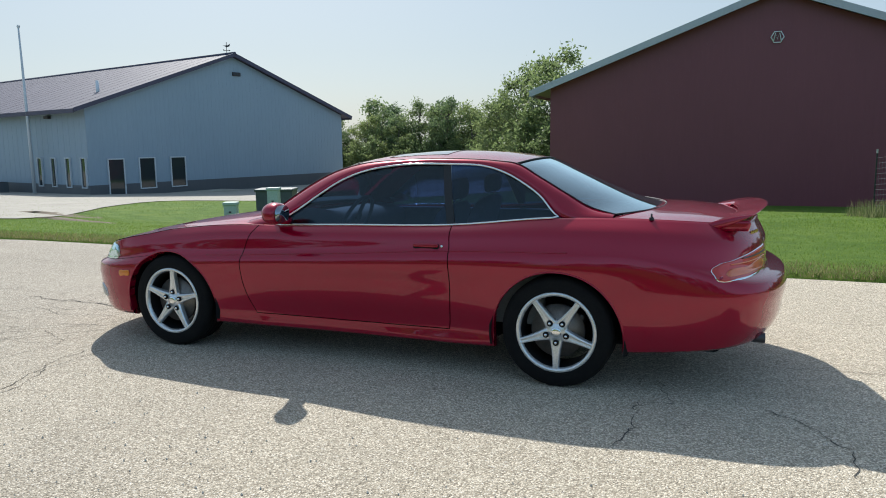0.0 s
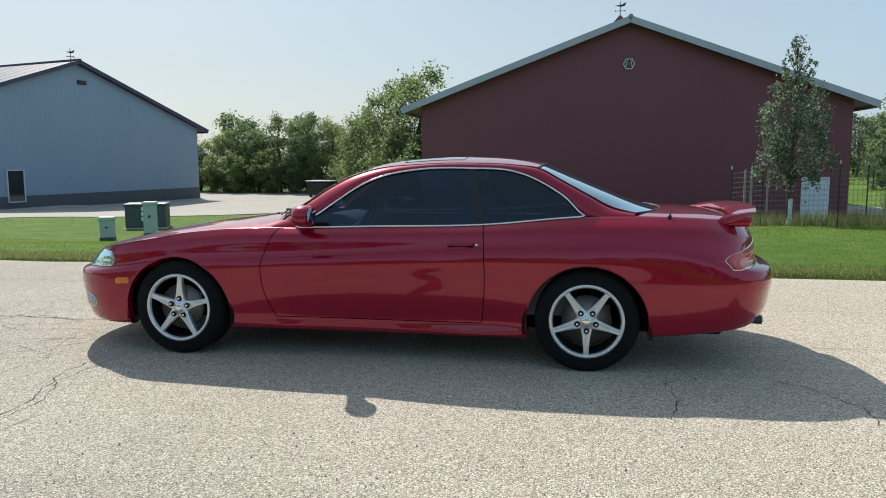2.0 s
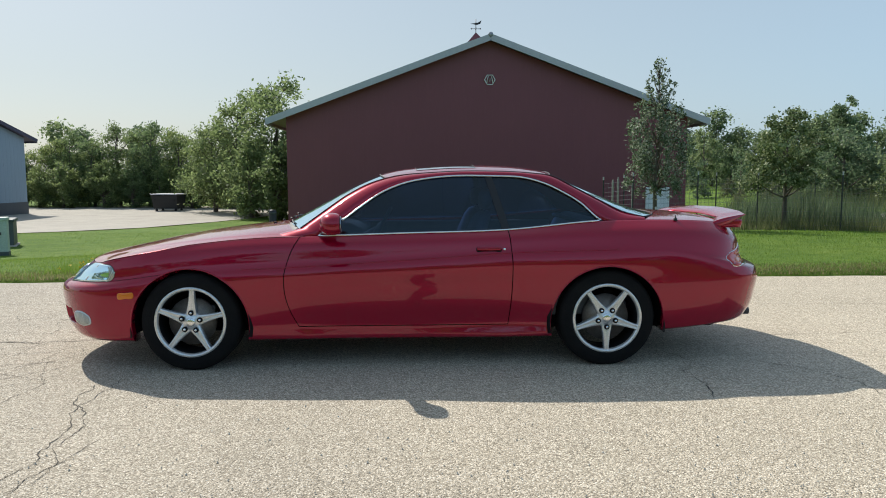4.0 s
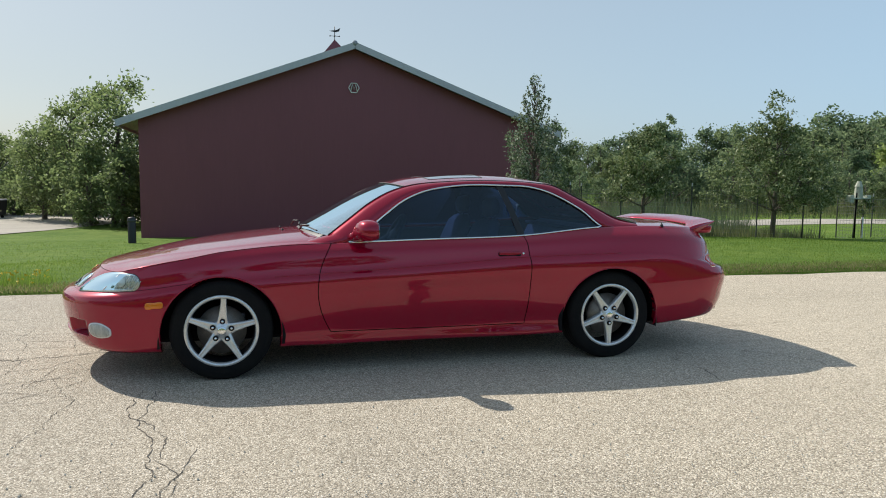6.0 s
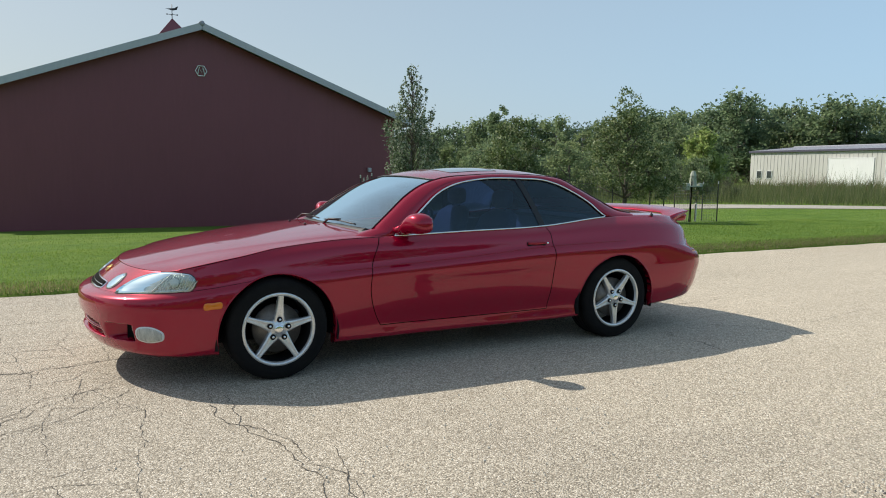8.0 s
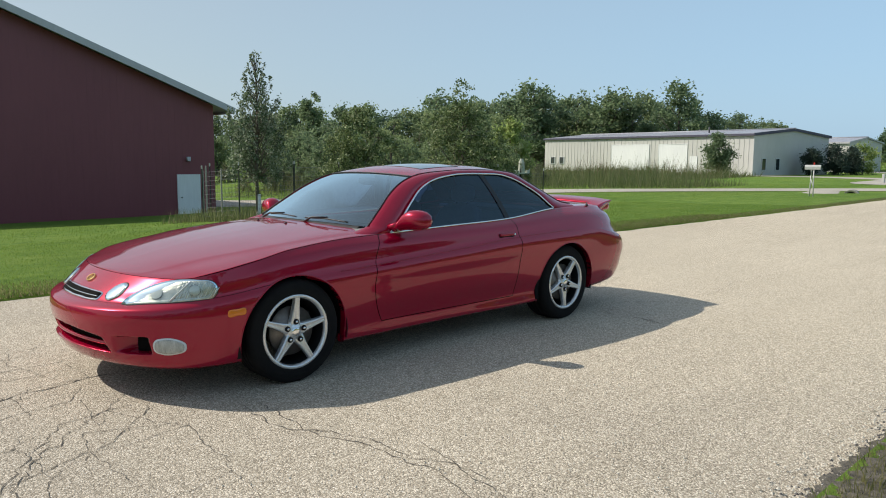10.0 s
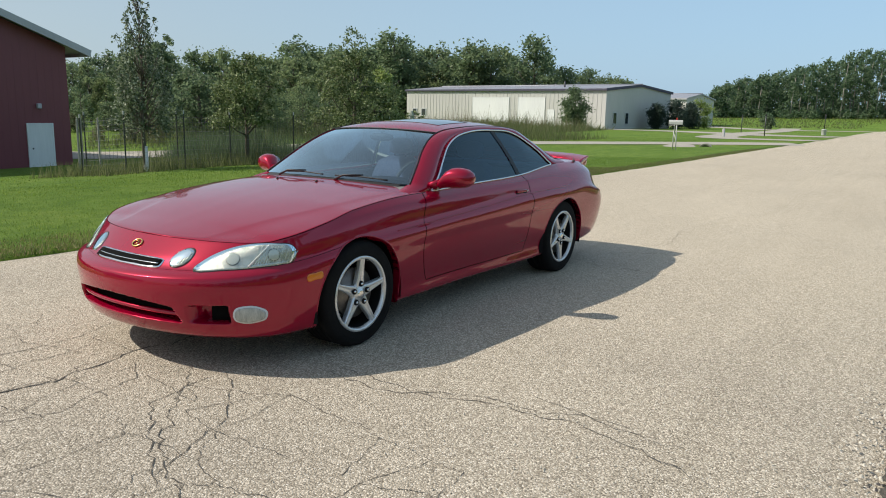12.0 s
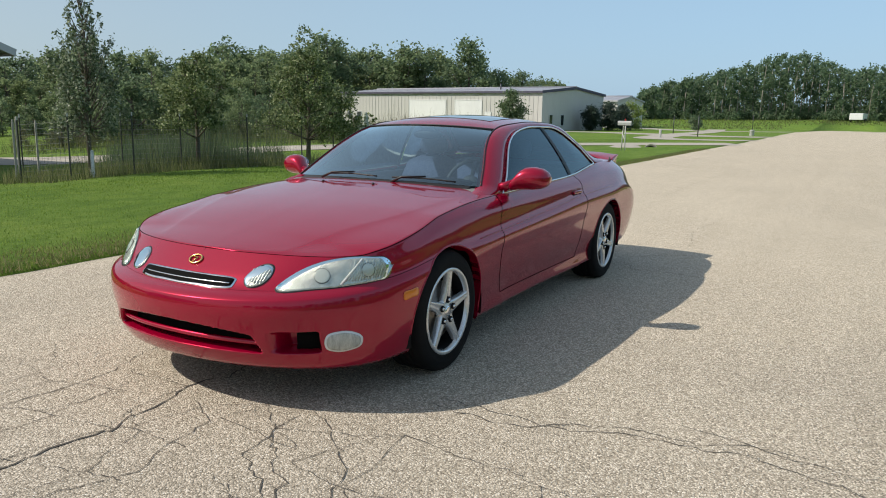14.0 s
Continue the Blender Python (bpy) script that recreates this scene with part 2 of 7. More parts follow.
def grass_material():
    m = material("mown_grass", (0.07, 0.13, 0.02), 0.85, 0, 0.15)
    big = noise_tex(m, 0.25, 3, 0.5)
    mid = noise_tex(m, 1.7, 6, 0.7)
    fine = noise_tex(m, 38, 4, 0.75)
    a = ramp(m, mid.outputs["Fac"], [(0.30, (0.085, 0.155, 0.024)), (0.52, (0.130, 0.212, 0.034)), (0.75, (0.190, 0.262, 0.056))])
    b = ramp(m, big.outputs["Fac"], [(0.35, (0.85, 0.92, 0.8)), (0.65, (1.15, 1.08, 1.1))])
    c = ramp(m, fine.outputs["Fac"], [(0.25, (0.62, 0.65, 0.55)), (0.6, (1.12, 1.12, 1.1))])
    set_base(m, mix_col(m, 1.0, mix_col(m, 1.0, a, b, "MULTIPLY"), c, "MULTIPLY"))
    bump(m, fine.outputs["Fac"], 0.9, 0.05)
    return m


M["grass"] = grass_material()
gx = sorted(set([-900, -500, -300, -200, -140, -100] + [-80 + 2 * k for k in range(91)] + [104 + 4 * k for k in range(14)] + [170, 190, 220, 300, 500, 900]))
gy = sorted(set([-900, -500, -200, -80, -40, -20, -10, -6, -4.5, -3.62, -3.6, 3.3, 3.33] + [4 + k for k in range(60)] + [70, 85, 100, 130, 170, 220, 300, 500, 900]))
gv, gf = grid_sheet(gx, gy, lambda x, y: ground_z(x, y) + (0.012 if (y > 3.31 or y < -3.61) else -0.06))
tagged(mesh_part("ground", gv, gf, M["grass"]), "mown green lawn that slopes down from the road", "lawn", kind="structure")


def road_material():
    m = material("pale_chip_seal", (0.4, 0.36, 0.3), 0.82, 0, 0.3)
    n, l, b = nodes_of(m)
    co = n.new("ShaderNodeTexCoord")

    def chips(scale, rnd):
        v = n.new("ShaderNodeTexVoronoi")
        v.inputs["Scale"].default_value = scale
        v.inputs["Randomness"].default_value = rnd
        l.new(co.outputs["Object"], v.inputs["Vector"])
        return v
    v1, v2 = chips(130, 1.0), chips(260, 1.0)
    one = n.new("ShaderNodeSeparateColor")
    l.new(v1.outputs["Color"], one.inputs["Color"])
    chip = ramp(m, one.outputs["Red"], [(0.0, (0.27, 0.238, 0.192)), (0.25, (0.44, 0.394, 0.322)), (0.65, (0.555, 0.498, 0.412)), (0.92, (0.78, 0.715, 0.615))])
    gap = ramp(m, v1.outputs["Distance"], [(0.25, (1.05, 1.05, 1.05)), (0.66, (0.68, 0.66, 0.64))])
    two = n.new("ShaderNodeSeparateColor")
    l.new(v2.outputs["Color"], two.inputs["Color"])
    fine = ramp(m, two.outputs["Green"], [(0.0, (0.78, 0.77, 0.75)), (1.0, (1.2, 1.2, 1.2))])
    big = noise_tex(m, 0.45, 5, 0.6)
    mid = noise_tex(m, 2.6, 5, 0.65, stretch=(0.06, 1, 1))
    stain = ramp(m, big.outputs["Fac"], [(0.3, (0.95, 0.945, 0.93)), (0.7, (1.05, 1.045, 1.03))])
    worn = ramp(m, mid.outputs["Fac"], [(0.3, (0.955, 0.95, 0.94)), (0.7, (1.04, 1.04, 1.04))])
    col = mix_col(m, 1.0, mix_col(m, 1.0, chip, gap, "MULTIPLY"), fine, "MULTIPLY")
    col = mix_col(m, 1.0, mix_col(m, 1.0, col, stain, "MULTIPLY"), worn, "MULTIPLY")
    place = n.new("ShaderNodeSeparateXYZ")
    l.new(co.outputs["Object"], place.inputs["Vector"])
    wander = n.new("ShaderNodeMath")
    wander.operation = "MULTIPLY_ADD"
    wander.inputs[1].default_value = 5.0
    l.new(big.outputs["Fac"], wander.inputs[0])
    l.new(place.outputs["X"], wander.inputs[2])
    span = n.new("ShaderNodeMapRange")
    span.inputs["From Min"].default_value, span.inputs["From Max"].default_value = -2.0, 4.5
    l.new(wander.outputs["Value"], span.inputs["Value"])
    # darker old surface at -x; sunlit brightening by view angle coloured in at +x
    old_to_sunlit = ramp(m, span.outputs["Result"], [(0.0, (0.83, 0.83, 0.84)), (1.0, (1.12, 1.11, 1.075))])
    col = mix_col(m, 1.0, col, old_to_sunlit, "MULTIPLY")
    v3 = chips(74, 1.0)
    three = n.new("ShaderNodeSeparateColor")
    l.new(v3.outputs["Color"], three.inputs["Color"])
    pit = ramp(m, v3.outputs["Distance"], [(0.16, (1, 1, 1)), (0.30, (0, 0, 0))])
    some = ramp(m, three.outputs["Blue"], [(0.60, (0, 0, 0)), (0.64, (1, 1, 1))])
    col = mix_col(m, mix_col(m, 1.0, pit, some, "MULTIPLY"), col, (0.09, 0.078, 0.062))
    pale = ramp(m, three.outputs["Red"], [(0.80, (0, 0, 0)), (0.84, (1, 1, 1))])
    col = mix_col(m, mix_col(m, 1.0, pit, pale, "MULTIPLY"), col, (0.78, 0.74, 0.67))
    set_base(m, col)
    inv = n.new("ShaderNodeMath")
    inv.operation = "SUBTRACT"
    inv.inputs[0].default_value = 1.0
    l.new(v1.outputs["Distance"], inv.inputs[1])
    bump(m, inv.outputs["Value"], 0.8, 0.005)
    return m


M["asphalt"] = road_material()
M["crack"] = mottled("road_crack", (0.06, 0.054, 0.046), (0.10, 0.09, 0.078), 30, 0.95, 0.3, 0.003)
rng = random.Random(4)
rx = sorted(set([-400, -200, -100, -60] + [-40 + .5 * k for k in range(161)] + [42 + 3 * k for k in range(31)]))
edge = {x: (rng.uniform(-.05, .05), rng.uniform(-.06, .06)) for x in rx}


def road_y(x, v):
    far = float(np.interp(x, (20, 80, 92, 98, 105, 113, 122, 128, 132), (3.34, 4.5, 4.6, 4.3, 3.2, 1.2, -4.8, -14, -30))) + edge[x][0]
    near = float(np.interp(x, (12, 60, 90, 110, 120, 132), (-3.62, -8.4, -13, -28, -45, -60))) + edge[x][1]
    return near + (far - near) * v


rvs = [0, .04, .15, .3, .45, .6, .75, .9, .96, 1]
rv = [(x, road_y(x, v), 0.004 + .015 * (1 - (2 * v - 1) ** 2) - .015 + (.0 if 0 < v < 1 else -.03)) for v in rvs for x in rx]
rf = [(j * len(rx) + i, j * len(rx) + i + 1, (j + 1) * len(rx) + i + 1, (j + 1) * len(rx) + i) for j in range(len(rvs) - 1) for i in range(len(rx) - 1)]
rv = [(x, y, (max(z, 0.0) if abs(y) < 3.2 else z) + .03 * min(1, max(0, x - 12) / 20)) for x, y, z in rv]
road = tagged(mesh_part("road", rv, rf, M["asphalt"]), "pale chip-sealed road with fine dark cracks", "road", kind="structure")


def road_height(y):
    v = (y + 3.62) / 6.96
    return max(0.0, 0.004 + .015 * (1 - (2 * v - 1) ** 2) - .015)


def crack(points, width, seed, step=.035):
    """A ragged dark crack along a way of points on the road."""
    r = random.Random(seed)
    way = []
    for (x0, y0), (x1, y1) in zip(points[:-1], points[1:]):
        n = max(2, int(math.hypot(x1 - x0, y1 - y0) / step))
        for k in range(n):
            way.append((x0 + (x1 - x0) * k / n, y0 + (y1 - y0) * k / n))
    way.append(points[-1])
    jx = jy = 0.0
    verts, faces = [], []
    for i, (x, y) in enumerate(way):
        jx, jy = jx * .7 + r.gauss(0, .012), jy * .7 + r.gauss(0, .012)
        a, b = way[max(0, i - 1)], way[min(len(way) - 1, i + 1)]
        d = math.hypot(b[0] - a[0], b[1] - a[1]) or 1
        nx, ny = -(b[1] - a[1]) / d, (b[0] - a[0]) / d
        w = .62 * width * r.uniform(.2, 1.0) * min(1, (i + 1) / 4, (len(way) - i) / 4)
        z = road_height(y) + .003
        verts += [(x + jx + nx * w, y + jy + ny * w, z), (x + jx - nx * w, y + jy - ny * w, z)]
    for i in range(len(way) - 1):
        faces.append((2 * i, 2 * i + 1, 2 * i + 3, 2 * i + 2))
    return mesh_part("crack", verts, faces, M["crack"], road, "dark crack in the road", smooth=False)


for k, (pts, w) in enumerate([
    ([(-3.9, .03), (-3.17, .02), (-2.58, -.01), (-2.26, .06), (-1.92, .03), (-1.2, .1)], .012),
    ([(-2.15, -.64), (-2.4, -.98), (-2.63, -1.13), (-3.0, -1.3)], .006),
    ([(-2.42, -.59), (-2.64, -.85), (-2.8, -1.0), (-3.1, -1.6)], .006),
    ([(-1.75, -.96), (-1.72, -1.27), (-1.73, -1.55), (-1.6, -1.87), (-1.6, -2.17)], .005),
    ([(-1.61, -2.17), (-1.51, -2.38), (-1.58, -2.73), (-1.53, -2.95)], .005),
    ([(1.88, -.56), (1.97, -.92), (1.78, -.98), (1.8, -1.31), (1.75, -1.67)], .007),
    ([(2.25, -.08), (2.84, -.05), (3.6, 0)], .005),
    ([(2.3, -.8), (2.47, -.91), (2.66, -1.07), (2.77, -1.27), (2.76, -1.57)], .006),
    ([(-1.8, -.99), (-1.83, -1.48), (-1.65, -1.89), (-1.6, -2.2), (-1.65, -2.58), (-1.8, -3.0)], .006),
    ([(-1.5, -2.63), (-1.47, -2.34), (-1.44, -2.06)], .005),
    ([(-2.84, .57), (-2.33, .57), (-2.0, .7), (-1.2, .66)], .006),
    ([(-3.3, .33), (-2.83, .31), (-2.3, .35)], .004),
    ([(-3.06, -1.38), (-2.86, -.98), (-2.61, -.67), (-2.22, -.62)], .006),
    ([(-3.4, -.3), (-2.9, -.42), (-2.5, -.3), (-2.3, -.05)], .005),
    ([(-6.5, 1.7), (-4.5, 1.75), (-3.2, 1.6), (-2.4, 1.62)], .006),
    ([(2.7, 1.2), (3.8, 1.3), (5.2, 1.22), (7.5, 1.3)], .005),
    ([(3.2, -1.2), (4.4, -1.0), (6.0, -1.1)], .004),
    ([(8, .2), (11, .3), (15, .25)], .006),
]):
    crack(pts, w, k)


def crack_net():
    """The fine net of cracks ahead of the car, many thin ragged lines."""
    r = random.Random(11)
    verts, faces = [], []
    nodes = {}
    for i in range(17):
        for j in range(18):
            nodes[i, j] = (-6.6 + i * .27 + r.uniform(-.13, .13), -3.3 + j * .26 + r.uniform(-.12, .12))
    for (i, j), a in nodes.items():
        for q in ((i + 1, j), (i, j + 1)):
            if q not in nodes or r.random() < .38:
                continue
            b = nodes[q]
            n = 12
            jx = jy = 0
            for k in range(n + 1):
                t = k / n
                jx, jy = jx * .6 + r.gauss(0, .010), jy * .6 + r.gauss(0, .010)
                e = min(t, 1 - t) * 4
                x, y = a[0] + (b[0] - a[0]) * t + jx * min(1, e), a[1] + (b[1] - a[1]) * t + jy * min(1, e)
                d = math.hypot(b[0] - a[0], b[1] - a[1])
                nx, ny = -(b[1] - a[1]) / d, (b[0] - a[0]) / d
                w = r.uniform(.0005, .0022)
                z = road_height(y) + .003
                verts += [(x + nx * w, y + ny * w, z), (x - nx * w, y - ny * w, z)]
                if k:
                    m = len(verts)
                    faces.append((m - 4, m - 3, m - 1, m - 2))
    ob = mesh_part("crack_net", verts, faces, M["crack"], road, "net of fine cracks", smooth=False)
    ob["kind"] = "stuff"


crack_net()

# dark gritty soil where the road breaks off into the verge
M["grit"] = mottled("dark_verge_grit", (0.075, 0.066, 0.054), (0.24, 0.215, 0.17), 22, 0.95, 0.9, 0.02, 140)
r = random.Random(8)
ev, ef = [], []
exs = np.arange(-14, 13, .05)
for i, x in enumerate(exs):
    a, b = -3.58 + r.uniform(-.03, .025), -3.92 + r.uniform(-.14, .12)
    for y, z in ((a, .0075), ((a + b) / 2, .018 + r.uniform(-.004, .004)), (b, .0105)):
        ev.append((x, y, z))
    if i:
        for k in range(2):
            o = 3 * (i - 1) + k
            ef.append((o, o + 1, o + 4, o + 3))
tagged(mesh_part("verge", ev, ef, M["grit"]), "dark gritty soil at the road's broken edge", "verge", kind="structure")



def gravel(count, x0, x1, mid, spread, size, mat, seed, label):
    """Loose chips along a line, many small five-cornered stones in one mesh."""
    q = random.Random(seed)
    verts, faces = [], []
    for k in range(count):
        x, y = q.uniform(x0, x1), mid + q.gauss(0, spread)
        s, t, h = size * q.uniform(.4, 1.2), q.uniform(0, 6.28), q.uniform(.4, .8)
        o = len(verts)
        for i in range(5):
            g = t + i * 1.2566
            verts.append((x + s * math.cos(g) * q.uniform(.7, 1.1), y + s * math.sin(g) * q.uniform(.6, 1), .003))
        verts.append((x, y, .006 + s * h))
        faces += [(o + i, o + (i + 1) % 5, o + 5) for i in range(5)]
    ob = mesh_part("gravel", verts, faces, mat, smooth=False)
    tagged(ob, label, "gravel", kind="stuff")


M["pale_chip"] = mottled("pale_stone_chip", (0.42, 0.385, 0.32), (0.66, 0.62, 0.54), 40, 0.85, 0.2, 0.002)
M["dark_chip"] = mottled("dark_stone_chip", (0.055, 0.05, 0.05), (0.13, 0.12, 0.115), 40, 0.85, 0.2, 0.002)
gravel(2400, -9, 4, -3.60, .11, .010, M["pale_chip"], 41, "loose pale chips along the road's edge")
gravel(3600, -9, 4, -3.64, .05, .011, M["dark_chip"], 42, "dark grit stones along the road's edge")
gravel(1500, -9, 4, -2.9, .60, .006, M["pale_chip"], 43, "loose pale chips strewn on the road")

# ---- paved drives ----
M["concrete"] = mottled("pale_concrete", (0.34, 0.31, 0.265), (0.43, 0.395, 0.335), 0.8, 0.85, 0.3, 0.004, 40)


def drive(name, centre, width, label, lift=.03):
    c = through_points([(x, y, 0) for x, y in centre], [8] * (len(centre) - 1))
    verts, faces = [], []
    for i, p in enumerate(c):
        d = c[min(i + 1, len(c) - 1)] - c[max(i - 1, 0)]
        d /= np.linalg.norm(d)
        n = np.array((-d[1], d[0], 0))
        w = width[0] + (width[1] - width[0]) * i / (len(c) - 1)
        for s in (-1, -.5, 0, .5, 1):
            q = p + n * w / 2 * s
            verts.append((q[0], q[1], ground_z(q[0], q[1]) + lift))
    for i in range(len(c) - 1):
        for k in range(4):
            faces.append((i * 5 + k, i * 5 + k + 1, (i + 1) * 5 + k + 1, (i + 1) * 5 + k))
    return tagged(mesh_part(name, verts, faces, M["concrete"]), label, "driveway", kind="structure")


drive("driveway_barn", [(38, 3.2), (37, 5.5), (35.0, 8.5), (30, 14), (24, 20), (18, 26.5), (15, 34), (14, 46)], (4.6, 2.6), "pale concrete driveway across the lawn")
drive("driveway_warehouse", [(58, 3.6), (60, 8), (66, 14), (72, 22), (70, 34)], (4.0, 4.5), "pale gravel driveway to the warehouse")
drive("driveway_far", [(46, 3.6), (48, 9), (60, 12), (84, 13), (110, 16)], (3.0, 2.6), "pale gravel track along the field")
drive("side_road", [(92, 4.5), (94, 14), (104, 22), (118, 34)], (4.5, 4.0), "pale gravel side road")
apron_v, apron_f = [], []
apron_y = [7.2, 7.5, 8.2, 9.2, 10.3, 12, 13.6, 15.3, 17, 18.7, 20, 20.6, 21.2, 22, 23, 24.2, 25.4, 30, 35, 40, 46, 54]
for i, y in enumerate(apron_y):
    east = float(np.interp(y, (7.2, 7.5, 8.2, 10.3, 13.6, 17, 19, 20.3, 21.2, 23, 25.4, 46, 54), (-16.0, -14.6, -14.3, -15.1, -17.2, -18.9, -19.6, -19.2, -17.0, -15.7, -14.5, -6.6, -6.6)))
    for k in range(17):
        x = -60 + (east + 60) * k / 16
        apron_v.append((x, y, ground_z(x, y) + .035))
    if i:
        apron_f += [(17 * i + k - 17, 17 * i + k - 16, 17 * i + k + 1, 17 * i + k) for k in range(16)]
tagged(mesh_part("pavement", apron_v, apron_f, M["concrete"]), "wide pale concrete yard beside the grey building", "pavement", kind="structure")
drive("driveway_shop", [(-24, 3.2), (-24.5, 8), (-26, 16)], (8, 9), "pale concrete driveway to the grey building", .03)

# ---- buildings ----
def siding(name, c1, c2, rough=0.45):
    m = material(name, c1, rough, 0, 0.4)
    a = noise_tex(m, 0.35, 4, 0.6, stretch=(1, 1, .35))
    f = noise_tex(m, 9, 4, 0.6, stretch=(1, 1, .12))
    base = ramp(m, a.outputs["Fac"], [(0.3, c1), (0.7, c2)])
    dirt = ramp(m, f.outputs["Fac"], [(0.3, (0.96, 0.96, 0.96)), (0.7, (1.03, 1.03, 1.03))])
    set_base(m, mix_col(m, 1.0, base, dirt, "MULTIPLY"))
    bump(m, f.outputs["Fac"], 0.05, 0.01)
    return m


M["red_metal"] = siding("red_ribbed_steel", (0.185, 0.052, 0.064), (0.200, 0.058, 0.070))
M["grey_metal"] = siding("grey_blue_ribbed_steel", (0.265, 0.345, 0.415), (0.29, 0.37, 0.44))
M["wainscot"] = siding("charcoal_steel_base", (0.085, 0.095, 0.105), (0.11, 0.12, 0.13))
M["pale_metal"] = siding("pale_ribbed_steel", (0.49, 0.485, 0.465), (0.55, 0.545, 0.52))
M["roof_plum"] = siding("dark_plum_roof_steel", (0.066, 0.062, 0.098), (0.078, 0.074, 0.112), 0.6)
M["roof_grey"] = siding("grey_roof_steel", (0.27, 0.275, 0.31), (0.31, 0.315, 0.35))
M["trim_grey"] = siding("grey_steel_trim", (0.40, 0.40, 0.43), (0.46, 0.46, 0.49))
M["white_paint"] = siding("white_painted_steel", (0.70, 0.71, 0.72), (0.78, 0.79, 0.79))
M["window_dark"] = material("dark_window_glass", (0.030, 0.040, 0.044), 0.05, 0, 0.7)
M["frame_grey"] = material("pale_window_frame", (0.55, 0.58, 0.60), 0.5)


def rib_bm(bm, x0, x1, y0, y1, z0, z1):
    box_bm(x0, x1, y0, y1, z0, z1, 0, bm)


def building(name, label, category, at, turn, w, l, h, rise, mats, over=(.5, .8), trim=.32, rib=.30, base_h=0.0, deep=.006):
    """A gabled steel building: front gable at local y = 0, towards -y."""
    wall_m, roof_m, trim_m = mats
    b = thing(name, label, category, at, turn=turn)
    bm = bmesh.new()
    pts = [(-w / 2, 0, -.5), (w / 2, 0, -.5), (w / 2, 0, h), (0, 0, h + rise), (-w / 2, 0, h)]
    fr = [bm.verts.new(p) for p in pts]
    bk = [bm.verts.new((p[0], l, p[2])) for p in pts]
    bm.faces.new(fr)
    bm.faces.new(bk[::-1])
    for i in range(5):
        bm.faces.new((fr[i], bk[i], bk[(i + 1) % 5], fr[(i + 1) % 5]))
    part("wall", bm, wall_m, b)
    bm = bmesh.new()
    n = int(w / rib)
    for k in range(1, n):
        x = -w / 2 + k * w / n
        top = h + rise * (1 - abs(x) / (w / 2)) - .05
        rib_bm(bm, x - .014, x + .014, -.003, .0, base_h, top)
    n = int(l / rib / 2)
    for k in range(1, n):
        y = k * l / n
        for s in (-1, 1):
            rib_bm(bm, min(s * w / 2, s * (w / 2 + deep)), max(s * w / 2, s * (w / 2 + deep)), y - .02 - deep, y + .02 + deep, base_h, h - .05)
    part("wall_rib", bm, wall_m, b)
    sl = math.hypot(w / 2, rise)
    ux, uz = (w / 2) / sl, rise / sl
    for s in (-1, 1):
        # roof sheet with thickness, from the ridge to beyond the eave
        e = sl + over[1]
        bm = bmesh.new()
        prof = [(0, .16), (e, .16), (e, .04), (0, .04)]
        vs = []
        for y in (-over[0], l + over[0]):
            for d, t in prof:
                vs.append(bm.verts.new((s * (ux * d + uz * t), y, h + rise - uz * d + ux * t)))
        for q in ((0, 1, 2, 3), (7, 6, 5, 4), (0, 4, 5, 1), (1, 5, 6, 2), (2, 6, 7, 3), (3, 7, 4, 0)):
            bm.faces.new([vs[i] for i in q])
        roof_ob = part("roof", bm, roof_m, b)
        bm = bmesh.new()
        n = int(l / 1.2)
        for k in range(n + 1):
            y = -over[0] + .1 + k * (l + 2 * over[0] - .2) / n
            q = [(.1, .16), (e, .16), (e, .168), (.1, .168)]
            va = [bm.verts.new((s * (ux * d + uz * t), y - .03, h + rise - uz * d + ux * t)) for d, t in q]
            vb = [bm.verts.new((s * (ux * d + uz * t), y + .03, h + rise - uz * d + ux * t)) for d, t in q]
            for i in range(4):
                bm.faces.new((va[i], va[(i + 1) % 4], vb[(i + 1) % 4], vb[i]))
            bm.faces.new(va)
            bm.faces.new(vb[::-1])
        part("roof_seam", bm, roof_m, roof_ob)
        # barge board on the gable edge
        bm = bmesh.new()
        vs = []
        for y in (-over[0] - .04, -over[0] + .002):
            for d, t in [(0, .20), (e + .03, .20), (e + .03, .20 - trim), (0, .20 - trim)]:
                vs.append(bm.verts.new((s * (ux * d + uz * t), y, h + rise - uz * d + ux * t)))
        for q in ((0, 1, 2, 3), (7, 6, 5, 4), (0, 4, 5, 1), (1, 5, 6, 2), (2, 6, 7, 3), (3, 7, 4, 0)):
            bm.faces.new([vs[i] for i in q])
        part("barge_board", bm, trim_m, b, "grey steel roof-edge trim")
        ex, ez = s * (ux * e + uz * .1), h + rise - uz * e + ux * .1
        box("fascia", min(ex, ex + s * .05), max(ex, ex + s * .05), -over[0] + .01, l + over[0], ez - .17, ez + .05, trim_m, b, "grey steel roof-edge trim")
    tube("ridge_cap", [(0, -over[0] - .05, h + rise + .17), (0, l + over[0], h + rise + .17)], .11, roof_m, b, "", 8)
    if base_h:
        box("wainscot", -w / 2 - .03, w / 2 + .03, -.035, .3, -.4, base_h, M["wainscot"], b, "charcoal steel base panel")
        for s in (-1, 1):
            box("wainscot", min(s * (w / 2 + .03), s * (w / 2 - .3)), max(s * (w / 2 + .03), s * (w / 2 - .3)), .3, l, -.4, base_h, M["wainscot"], b, "charcoal steel base panel")
    return b


